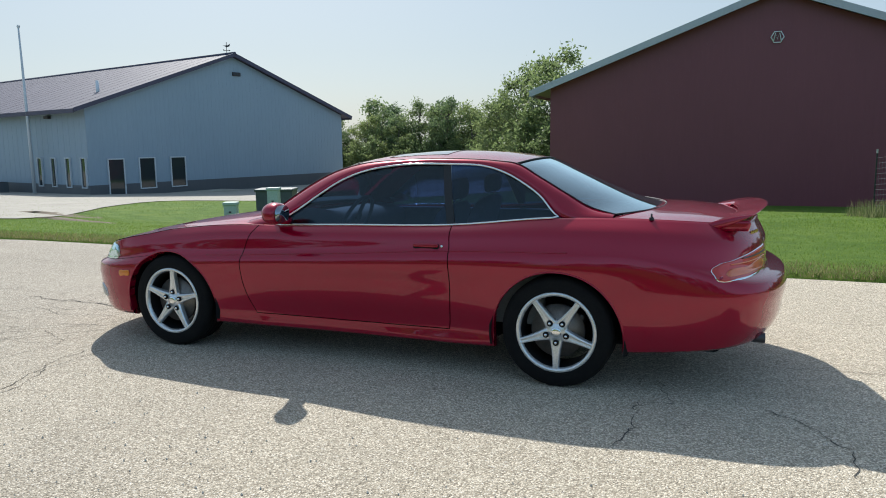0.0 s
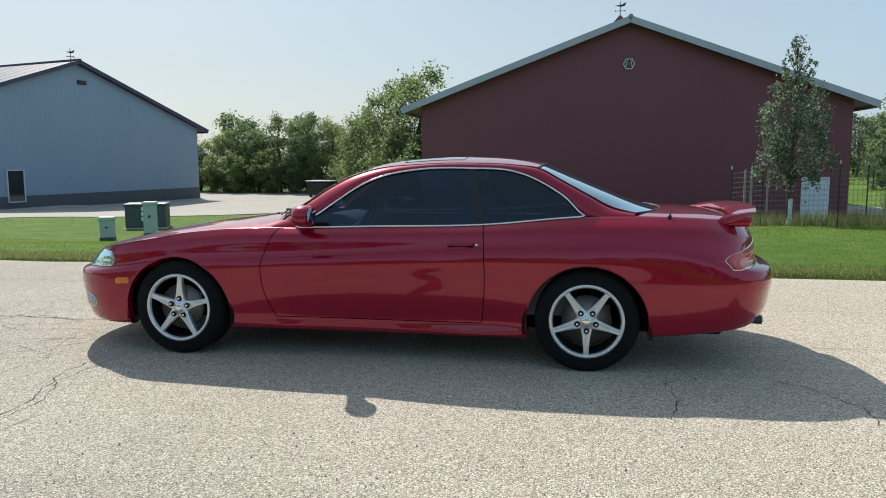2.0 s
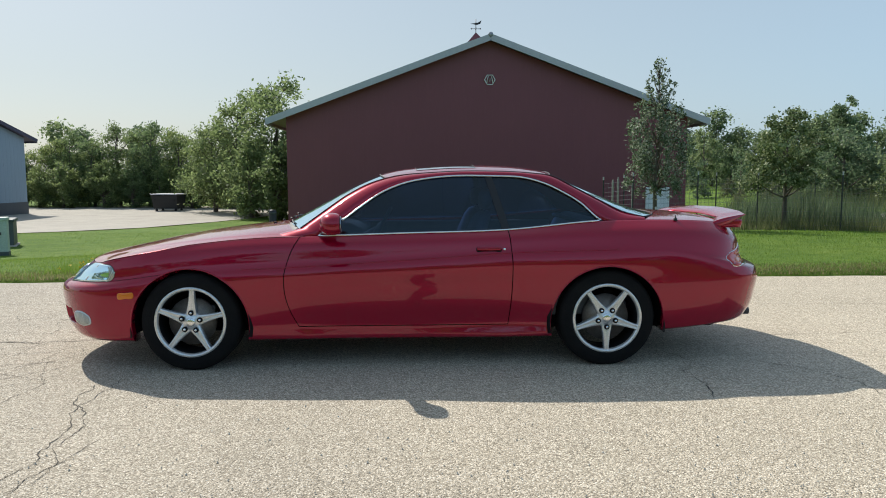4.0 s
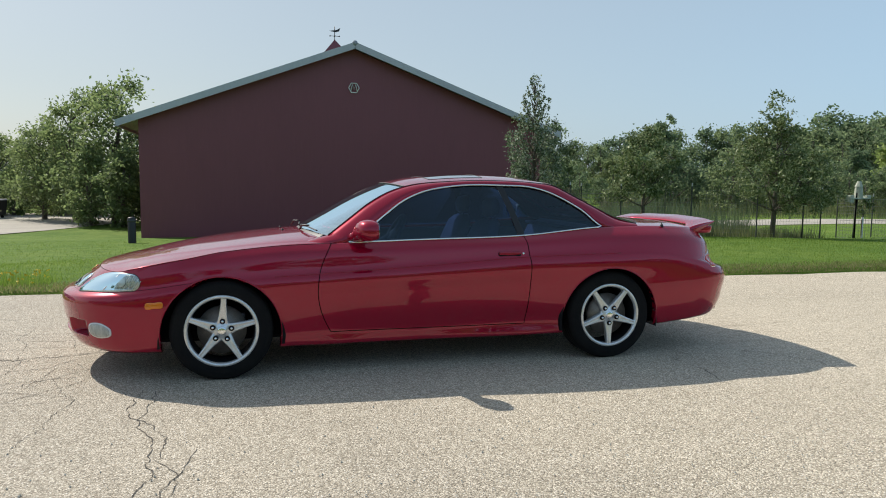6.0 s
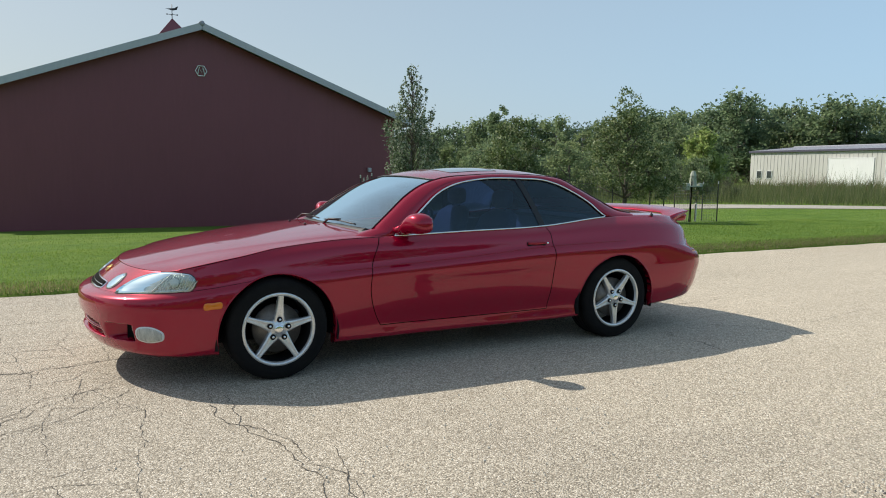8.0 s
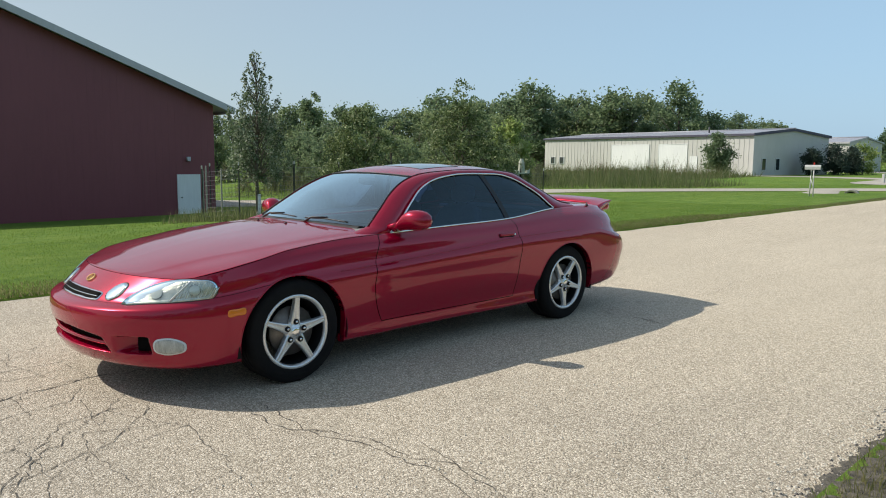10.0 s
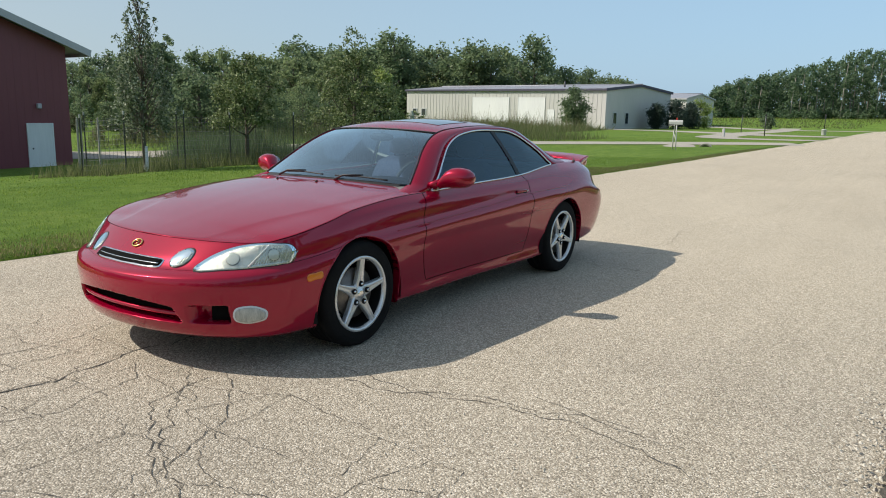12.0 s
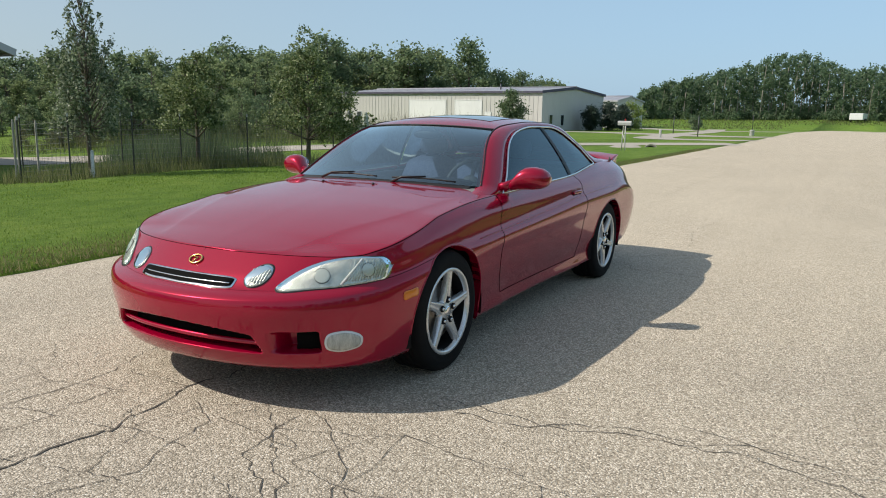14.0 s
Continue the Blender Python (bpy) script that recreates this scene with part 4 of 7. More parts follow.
def body_rows():
    rows = []
    for k in range(9):
        line = []
        for kind, q in COLS:
            if kind == "front":
                x, f, nominal = XA - (XA - NOSE[k]) * q, math.sqrt(max(0, 1 - q**(POW if k < 7 else 3.7 if k == 7 else 4.6))), XA - 1.05 * q
            elif kind == "rear":
                x, f, nominal = XB + (TAIL[k] - XB) * q, math.sqrt(max(0, 1 - q**BLUNT[k])), XB + 1.04 * q
            else:
                x, f, nominal = q, 1.0, q
            line.append((x, float(hermite(ROWS_W[k], nominal)) * f, float(hermite(ROWS_Z[k], nominal))))
        rows.append(line)
    rows = np.array(rows)
    top = rows[8]
    for f, g in DECK:
        zc = hermite(SPINE, top[:, 0])
        rows = np.concatenate((rows, np.stack((top[:, 0], top[:, 1] * f, top[:, 2] + (zc - top[:, 2]) * g), 1)[None]))
    return rows


counts = [2, 4, 7, 4, 7, 3, 6, 6, 8, 12, 7, 6]
body_net = body_rows()
GRID = np.concatenate((through_points(body_net[:9], counts[:8])[:-1], through_points(body_net[8:], counts[8:])))
ROW_AT = [sum(counts[:k]) for k in range(len(counts) + 1)]
# the door's front edge bows forward, its rear edge leans
zz = GRID[:, :, 2]
for c in range(C_FRONT, C_REAR):
    x = GRID[0, c, 0]
    GRID[:ROW_AT[8] + 1, c, 0] += .085 * ((zz[:ROW_AT[8] + 1, c] - .56) / .28) ** 2 * max(0, 1 - abs(x + .745) / .3) ** 1.5
    GRID[:ROW_AT[8] + 1, c, 0] += (-.02 * ((zz[:ROW_AT[8] + 1, c] - .6) / .3) ** 2) * max(0, 1 - abs(x - .72) / .3)
# a soft crease along each side of the hood
for r in range(ROW_AT[8] + 1, len(GRID)):
    for c in range(C_DOOR[0] + 12):
        x, y, _ = GRID[r, c]
        wide = GRID[ROW_AT[8], c, 1]
        line = float(hermite(CREASE, x))
        if line < y < wide:
            u = (y - line) / max(.02, wide - line)
            GRID[r, c, 2] -= .10 * (wide - line) * u * (1 - u) ** 2 * min(1, max(0, -.55 - x) / .2) * min(1, max(0, x + 2.16) / .15)
NR, NC = GRID.shape[:2]


def cell_kind(r, c):
    """Which panel the cell between rows r, r+1 and columns c, c+1 belongs to; None where the cabin opens."""
    x, y, z = (GRID[r, c] + GRID[r + 1, c + 1]) / 2
    if r >= ROW_AT[8]:
        if x < -.1:
            return "hood" if x < -.70 + .16 * (y / .7) ** 2 + .09 else None
        return "trunk_lid" if x > 1.80 - .20 * (y / .7) ** 2 - .15 else None
    if C_DOOR[0] <= c < C_DOOR[1] and r >= ROW_AT[2]:
        return "door"
    if c < C_FRONT and r < ROW_AT[6]:
        return "front_bumper"
    if c >= C_REAR and r < ROW_AT[4] and x > 1.66:
        return "rear_bumper"
    return "body"


CUTS = [("xz", -WHEELBASE / 2, .292, .372, .372, 2.0), ("xz", WHEELBASE / 2, .292, .372, .372, 2.0)]


def inside(cut, p):
    kind, a, b, ra, rb, n = cut
    if kind == "xz":
        if p[1] < .4 or p[2] > .75:
            return 9.0
        q = p[0] - a
    else:
        if p[0] > -1.9:
            return 9.0
        q = p[1] - a
    return (abs(q) / ra) ** n + (abs(p[2] - b) / rb) ** n


def build_panels():
    """Sorts the grid's cells into panels, opens the arches and the inlets, and gives each panel its folded edge."""
    pos = GRID.copy()
    score = np.full((NR, NC), 9.0)
    which = np.zeros((NR, NC), int)
    for r in range(ROW_AT[8]):
        for c in range(NC):
            for k, cut in enumerate(CUTS):
                s = inside(cut, GRID[r, c])
                if s < score[r, c]:
                    score[r, c], which[r, c] = s, k
    for r in range(NR):
        for c in range(NC):
            if score[r, c] < 1:
                kind, a, b, ra, rb, n = CUTS[which[r, c]]
                f = max(score[r, c], 1e-6) ** (-1 / n)
                i = 0 if kind == "xz" else 1
                along = abs(GRID[r, c, i] - a) / ra
                if n > 2 and along < .97 and (abs(GRID[r, c, 2] - b) / rb) > .25:
                    pos[r, c, 2] = b + math.copysign(rb * (1 - along**n) ** (1 / n), GRID[r, c, 2] - b)
                    continue
                pos[r, c, i] = a + (GRID[r, c, i] - a) * f
                pos[r, c, 2] = b + (GRID[r, c, 2] - b) * f
    du = np.gradient(GRID, axis=1)
    dv = np.gradient(GRID, axis=0)
    nrm = np.cross(du, dv)
    nrm /= np.linalg.norm(nrm, axis=2, keepdims=True) + 1e-12
    if nrm[ROW_AT[4], C_DOOR[0], 1] < 0:
        nrm = -nrm
    for c in (0, NC - 1):
        nrm[ROW_AT[8]:, c] = nrm[ROW_AT[8]:, 1 if c == 0 else NC - 2]
        nrm[:, c, 1] = 0
    nrm[-1, :, 1] = 0
    nrm /= np.linalg.norm(nrm, axis=2, keepdims=True) + 1e-12
    panels = {}
    for r in range(NR - 1):
        for c in range(NC - 1):
            q = ((r, c), (r, c + 1), (r + 1, c + 1), (r + 1, c))
            if all(score[p] < 1 for p in q):
                continue
            kind = cell_kind(r, c)
            if kind:
                panels.setdefault(kind, []).append(q)
    return pos, nrm, score, panels


POS, NRM, SCORE, PANELS = build_panels()


C_FINE = max(c for c in range(C_FRONT) if GRID[ROW_AT[3], c, 0] < -1.98)


def seamless(a, b):
    """Edges that run on without a gap: under the tail lamps, and where the bumper's finer skin begins."""
    if SCORE[a] <= 1 or SCORE[b] <= 1:
        return False
    if a[1] == b[1] == C_FINE and max(a[0], b[0]) <= ROW_AT[6]:
        return True
    return min(a[1], b[1]) >= C_REAR and POS[a][0] > 1.6 and POS[b][0] > 1.6 and max(a[0], b[0]) <= ROW_AT[4] and min(a[0], b[0]) > 0


def ease(t):
    t = np.clip(t, 0, 1)
    return t * t * (3 - 2 * t)


def fine_bumper(bm, keep):
    """The nose of the bumper in small cells, with the air inlets pressed into it."""
    n = 5
    rr, cc = np.linspace(0, ROW_AT[6], ROW_AT[6] * n + 1), np.linspace(0, C_FINE, C_FINE * n + 1)
    ri, ci = np.minimum(rr.astype(int), ROW_AT[6] - 1), np.minimum(cc.astype(int), C_FINE - 1)
    fr, fc = (rr - ri)[:, None, None], (cc - ci)[None, :, None]

    def spread(a):
        return (a[ri][:, ci] * (1 - fr) * (1 - fc) + a[ri + 1][:, ci] * fr * (1 - fc) + a[ri][:, ci + 1] * (1 - fr) * fc + a[ri + 1][:, ci + 1] * fr * fc)
    p, nn = spread(POS), spread(NRM)
    y, z = p[:, :, 1], p[:, :, 2]
    top, low = .402 - .036 * (y / .43) ** 2, .288 - .010 * (y / .45) ** 2
    wide = .425 + .06 * (top - z) / .11
    mouth = ease((top - z) / .018) * ease((z - low) / .024) * ease((wide - y) / .030)
    scoop = ease((.385 - z) / .016) * ease((z - .280) / .020) * ease((.675 - y) / .016) * ease((y - .485) / .085)
    d = p.copy()
    d[:, :, 0] += .11 * mouth + .085 * scoop
    d[:, :, 1] -= .045 * scoop
    turn = []
    for q in (d, p):
        gn = np.cross(np.gradient(q, axis=1), np.gradient(q, axis=0))
        turn.append(gn / (np.linalg.norm(gn, axis=2, keepdims=True) + 1e-12) * np.sign((gn * nn).sum(2).mean()))
    nn = nn + turn[0] - turn[1]
    nn /= np.linalg.norm(nn, axis=2, keepdims=True)
    for s in (-1, 1):
        ids = []
        for r in range(len(rr)):
            row = []
            for c in range(len(cc)):
                v = bm.verts.new((d[r, c, 0], d[r, c, 1] * s, d[r, c, 2]))
                v[keep] = (nn[r, c, 0], nn[r, c, 1] * s, nn[r, c, 2])
                row.append(v)
            ids.append(row)
        for r in range(len(rr) - 1):
            for c in range(len(cc) - 1):
                q = (ids[r][c], ids[r][c + 1], ids[r + 1][c + 1], ids[r + 1][c])
                f = bm.faces.new(q)
                f.normal_update()
                if f.normal.dot(q[0][keep]) < 0:
                    f.normal_flip()


def panel_mesh(cells, sides, gap=0.0022, fold=0.016):
    """One panel on one or both sides of the car, as a bmesh with folded edges."""
    edges = {}
    for q in cells:
        for i in range(4):
            e = frozenset((q[i], q[(i + 1) % 4]))
            edges.setdefault(e, []).append(q)
    rim, away = {}, {}
    for e in [e for e, qs in edges.items() if len(qs) == 1 and seamless(*e)]:
        del edges[e]
    for e, qs in edges.items():
        if len(qs) == 1:
            a, b = tuple(e)
            if POS[a][1] < 1e-5 and POS[b][1] < 1e-5:
                continue
            mid = sum(POS[p] for p in qs[0]) / 4
            for p in (a, b):
                rim.setdefault(p, []).append(mid)
                away[p] = away.get(p, 0) + (POS[a] + POS[b]) / 2 - mid
    bm = bmesh.new()
    keep = bm.verts.layers.float_vector.new("skin_normal")
    for s in sides:
        ids = {}
        for q in cells:
            for p in q:
                if p not in ids:
                    co = Vector(POS[p])
                    if p in rim and SCORE[p] > 1:
                        e = Vector(sum(rim[p]) / len(rim[p])) - co
                        if e.length > 1e-6:
                            co += e.normalized() * min(gap, e.length * .5)
                    ids[p] = bm.verts.new((co.x, co.y * s, co.z))
                    ids[p][keep] = (NRM[p][0], NRM[p][1] * s, NRM[p][2])
        for q in cells:
            vs = []
            for p in (q if s < 0 else q[::-1]):
                if ids[p] not in vs:
                    vs.append(ids[p])
            if len({tuple(round(t, 6) for t in v.co) for v in vs}) > 2:
                f = bm.faces.new(vs)
                f.smooth = True
                f.normal_update()
                if f.normal.dot(vs[0][keep]) < 0:
                    f.normal_flip()
        low = {}
        for e, qs in edges.items():
            if len(qs) == 1:
                a, b = tuple(e)
                if a not in rim or b not in rim:
                    continue
                for p in (a, b):
                    if p not in low:
                        depth = .05 if SCORE[p] <= 1 else fold
                        co = ids[p].co
                        n = Vector(NRM[p])
                        n.y *= s
                        low[p] = (bm.verts.new(co), bm.verts.new(co - n * depth))
                        o = Vector(away[p])
                        o.y *= s
                        for v in low[p]:
                            v[keep] = (o - n * o.dot(n)).normalized()
                f = bm.faces.new((low[a][0], low[b][0], low[b][1], low[a][1]))
                f.normal_update()
                if f.normal.dot(low[a][0][keep]) < 0:
                    f.normal_flip()
    if len(sides) == 2:
        near = [v for v in bm.verts if abs(v.co.y) < 2e-4]
        bmesh.ops.remove_doubles(bm, verts=near, dist=4e-4)
    return bm


def panel_part(name, key, sides, mat, label=""):
    bm = panel_mesh([q for q in PANELS[key] if key != "front_bumper" or q[0][1] >= C_FINE], sides, .0016)
    keep = bm.verts.layers.float_vector["skin_normal"]
    if key == "front_bumper":
        fine_bumper(bm, keep)
    bm.verts.ensure_lookup_table()
    normals = [tuple(v[keep]) for v in bm.verts]
    me = bpy.data.meshes.new(name)
    bm.to_mesh(me)
    bm.free()
    me.materials.append(mat)
    me.polygons.foreach_set("use_smooth", [True] * len(me.polygons))
    me.normals_split_custom_set_from_vertices(normals)
    ob = new(name, me)
    ob.parent = car
    return tagged(ob, label)


for key in ("body", "front_bumper", "rear_bumper", "hood", "trunk_lid"):
    panel_part(key, key, (-1, 1), M["paint"])
doors = [panel_part("door", "door", (s,), M["paint"]) for s in (-1, 1)]

# dark shut lines between the panels
def shut_line(cells, name="panel_gap", radius=.0024):
    for s in (-1, 1):
        line = [(POS[q][0], POS[q][1] * s, POS[q][2]) for q in cells if SCORE[q] > 1]
        line = [tuple(Vector(p) - Vector((NRM[q][0], NRM[q][1] * s, NRM[q][2])) * .0014) for p, q in zip(line, [q for q in cells if SCORE[q] > 1])]
        tube(name, line, radius, M["panel_gap"], car, "dark shut line", 6)


R2, R6, R8 = ROW_AT[2], ROW_AT[6], ROW_AT[8]
shut_line([(r, C_DOOR[0]) for r in range(R8, R2, -1)] + [(R2, c) for c in range(C_DOOR[0], C_DOOR[1])] + [(r, C_DOOR[1]) for r in range(R2, R8 + 1)], radius=.0034)
shut_line([(R8, c) for c in range(0, C_DOOR[0] + 4)])
shut_line([(R6, c) for c in range(14, C_FRONT - 12) if POS[R6, c][0] < -1.66])

def side_line(row, c0, c1, radius, mat, name, label, out):
    for s in (-1, 1):
        line = [tuple(Vector((POS[row, c][0], POS[row, c][1] * s, POS[row, c][2])) + Vector((NRM[row, c][0], NRM[row, c][1] * s, NRM[row, c][2])) * out) for c in range(c0, c1)]
        tube(name, line, radius, mat, car, label, 8)


C_A, C_B = (next(c for c in range(C_FRONT, C_REAR) if POS[R6, c][0] > q) for q in (-1.02, 1.42))
side_line(R6, C_A, C_B, .0030, M["paint"], "side_moulding", "", .0008)

# the whole skin once more as a tree to lay lamps and trim on
from mathutils.bvhtree import BVHTree
skin_v, skin_f = [], []
for s in (-1, 1):
    o = len(skin_v)
    skin_v += [Vector((p[0], p[1] * s, p[2])) for p in GRID.reshape(-1, 3)]
    for r in range(NR - 1):
        for c in range(NC - 1):
            skin_f.append((o + r * NC + c, o + r * NC + c + 1, o + (r + 1) * NC + c + 1, o + (r + 1) * NC + c))
SKIN = BVHTree.FromPolygons(skin_v, skin_f)


def on_skin(p, way):
    """The skin's place and outward normal where a line from p along way meets it."""
    w = Vector(way).normalized()
    hit, n, _, _ = SKIN.ray_cast(Vector(p) - w * 3, w)
    if hit is None:
        return Vector(p), -w
    return hit, (n if n.dot(w) < 0 else -n)


def rounded(outline, steps=5):
    p = np.array(list(outline) + [outline[0], outline[1], outline[2]], float)
    n = len(outline)
    return through_points(p, [steps] * (n + 2))[steps:steps * (n + 1)]


def skin_patch(name, outline, axis, way, mat, parent, label="", lift=0.003, dome=0.0, rings=6, steps=5, sink=0.02, both=True):
    """A patch with a smooth outline in (along axis, height), laid on the skin along way and domed; both: mirrored to the other side."""
    pts = rounded(outline, steps)
    mid = pts.mean(axis=0)
    verts, faces = [], []
    n = len(pts)

    def lay(q, up):
        co, nn = on_skin(Vector(axis) * float(q[0]) + Vector((0, 0, float(q[1]))), way)
        return co + nn * up
    for k in range(rings):
        f = 1 - k / rings
        for q in pts:
            verts.append(lay(mid + (q - mid) * f, lift + dome * (1 - f**2)))
    verts.append(lay(mid, lift + dome))
    for q in pts:
        verts.append(lay(q, -sink))
    for k in range(rings - 1):
        for i in range(n):
            j = (i + 1) % n
            faces.append((k * n + i, k * n + j, (k + 1) * n + j, (k + 1) * n + i))
    for i in range(n):
        faces.append(((rings - 1) * n + i, (rings - 1) * n + (i + 1) % n, rings * n))
        faces.append((rings * n + 1 + i, rings * n + 1 + (i + 1) % n, (i + 1) % n, i))
    obs = [mesh_part(name, verts, faces, mat, parent, label)]
    if both:
        obs.append(mesh_part(name, [(v[0], -v[1], v[2]) for v in verts], [f[::-1] for f in faces], mat, parent, label))
    return obs


# greenhouse: drip edge, glass edge and centre line, station by station
EDGE_D = [(-.53, .775, .865), (-.40, .735, .945), (-.27, .68, 1.04), (-.12, .62, 1.14), (0, .59, 1.19), (.25, .562, 1.236), (.6, .556, 1.243),
          (.86, .566, 1.226), (.97, .585, 1.193), (1.08, .615, 1.14), (1.2, .66, 1.065), (1.324, .728, .953), (1.62, .735, .935)]
EDGE_E = [(-.66, .69, .905), (-.504, .63, 1.018), (-.362, .57, 1.117), (-.216, .525, 1.192), (-.10, .503, 1.229), (.25, .498, 1.268), (.6, .498, 1.275),
          (.9, .505, 1.260), (1.02, .515, 1.245), (1.18, .562, 1.165), (1.345, .61, 1.077), (1.50, .65, 1.0), (1.63, .672, .968)]
EDGE_C = [(-.80, 0, .925), (-.60, 0, 1.035), (-.42, 0, 1.135), (-.25, 0, 1.215), (-.16, 0, 1.25), (.25, 0, 1.312), (.6, 0, 1.318),
          (.9, 0, 1.298), (1.06, 0, 1.268), (1.25, 0, 1.19), (1.46, 0, 1.10), (1.66, 0, 1.02), (1.84, 0, .972)]
STEP = 6
LINE_D, LINE_E, LINE_C = (through_points(e, [STEP] * 12) for e in (EDGE_D, EDGE_E, EDGE_C))


def arch_points(e, c, f):
    """Across from the glass edge e to its mirror image over the centre c; f from 0 at e to 1 at c."""
    g = 1 - (1 - f) ** 2.2
    y = e[1] * (1 - f)
    return np.array((e[0] + (c[0] - e[0]) * g, y, e[2] + (c[2] - e[2]) * g))


def crown_panel(name, i0, i1, mat, label="", drop=0.0, thick=0.004, across=14, parent=car):
    verts, faces = [], []
    fs = [k / across for k in range(across + 1)]
    for i in range(i0, i1 + 1):
        half = [arch_points(LINE_E[i], LINE_C[i], f) for f in fs]
        row = [(p[0], -p[1], p[2] - drop) for p in half] + [(p[0], p[1], p[2] - drop) for p in reversed(half[:-1])]
        verts += row
    w = 2 * across + 1
    for i in range(i1 - i0):
        for k in range(w - 1):
            faces.append((i * w + k, (i + 1) * w + k, (i + 1) * w + k + 1, i * w + k + 1))
    return mesh_part(name, verts, faces, mat, parent, label)


roof = crown_panel("roof", 4 * STEP, 8 * STEP, M["paint"])
windshield = crown_panel("windshield", 0, 4 * STEP, M["screen_glass"], "clear grey-blue windscreen glass", .004)
backlight = crown_panel("rear_window", 8 * STEP, 12 * STEP, M["rear_glass"], "dark rear window glass", .004)
for s in (-1, 1):
    verts, faces = [], []
    run_d = np.concatenate(([(-.74, .79, .836), (-.63, .784, .852)], LINE_D))
    run_e = np.concatenate(([(-.86, .70, .852), (-.76, .70, .882)], LINE_E))
    n = len(run_d)
    for i in range(n):
        d, e = run_d[i], run_e[i]
        out = np.array((0, .012, .010))
        m1 = d + (e - d) * .35 + out * .8
        m2 = d + (e - d) * .7 + out * .8
        row = [d - np.array((0, .03, .0)), d, m1, m2, e, e - np.array((0, .03, .01))]
        verts += [(p[0], p[1] * s, p[2]) for p in row]
    for i in range(n - 1):
        for k in range(5):
            q = (i * 6 + k, i * 6 + k + 1, (i + 1) * 6 + k + 1, (i + 1) * 6 + k)
            faces.append(q if s < 0 else q[::-1])
    mesh_part("roof_pillar", verts, faces, M["paint"], car)
    tube("glass_seal", [(p[0], p[1] * s, p[2] + .001) for p in LINE_E], .004, M["black_trim"], car, "black rubber glass seal", 6)
    # side glass in two panes with the black pillar between
    dl = LINE_D[:11 * STEP + 1]

    def top_at(x):
        return np.array([np.interp(x, dl[:, 0], dl[:, k]) for k in range(3)])

    def belt_at(x):
        z = float(hermite(ROWS_Z[8], x)) + .002
        y = float(hermite(ROWS_W[8], x)) - .006
        return np.array((x, y, z))

    def pane(name, lo, hi, mat, label, inset, parent):
        verts, faces, nv = [], [], 8
        nu = 26
        for i in range(nu + 1):
            f = i / nu
            b = belt_at(lo[0] + (lo[1] - lo[0]) * f)
            t = top_at(hi[0] + (hi[1] - hi[0]) * f)
            t[2] = max(t[2], b[2] + .001)
            for k in range(nv + 1):
                g = k / nv
                p = b + (t - b) * g
                bow = .016 * 4 * g * (1 - g) * min(1, (t[2] - b[2]) / .3)
                verts.append((p[0], (p[1] + bow - inset) * s, p[2]))
        for i in range(nu):
            for k in range(nv):
                q = (i * (nv + 1) + k, (i + 1) * (nv + 1) + k, (i + 1) * (nv + 1) + k + 1, i * (nv + 1) + k + 1)
                faces.append(q if s < 0 else q[::-1])
        return mesh_part(name, verts, faces, mat, parent, label)
    pane("side_window", (-.53, .665), (-.53, .565), M["tint_glass"], "dark tinted door glass", .010, car)
    pane("door_pillar", (.665, .715), (.565, .615), M["black_trim"], "black window pillar", .004, car)
    pane("quarter_window", (.715, 1.324), (.615, 1.324), M["tint_glass"], "dark tinted quarter glass", .010, car)
    loop = [(p[0], (p[1] + .003) * s, p[2]) for p in dl]
    low = [belt_at(x) for x in np.linspace(1.324, -.53, 60)]
    loop += [(p[0], (p[1] + .010) * s, p[2]) for p in low[1:-1]]
    tube("window_trim", loop, .0065, M["chrome"], car, "bright chrome window surround", 8, closed=True)

# ---- wheels ----
def spoke_data(angle):
    verts, faces = [], []
    st = [(.030, .036, .008), (.06, .032, .002), (.10, .0245, -.001), (.15, .0185, -.004), (.19, .0155, -.007), (.214, .0170, -.007)]
    ca, sa = math.cos(angle), math.sin(angle)
    for r, w, y in st:
        for t, d in ((-w - .003, y + .034), (-w - .0015, y + .008), (-w * .82, y), (-w * .35, y + .003), (0, y + .005), (w * .35, y + .003), (w * .82, y), (w + .0015, y + .008), (w + .003, y + .034)):
            verts.append((r * ca - t * sa, d, r * sa + t * ca))
    for i in range(len(st) - 1):
        for k in range(8):
            faces.append((i * 9 + k, (i + 1) * 9 + k, (i + 1) * 9 + k + 1, i * 9 + k + 1))
    return verts, faces


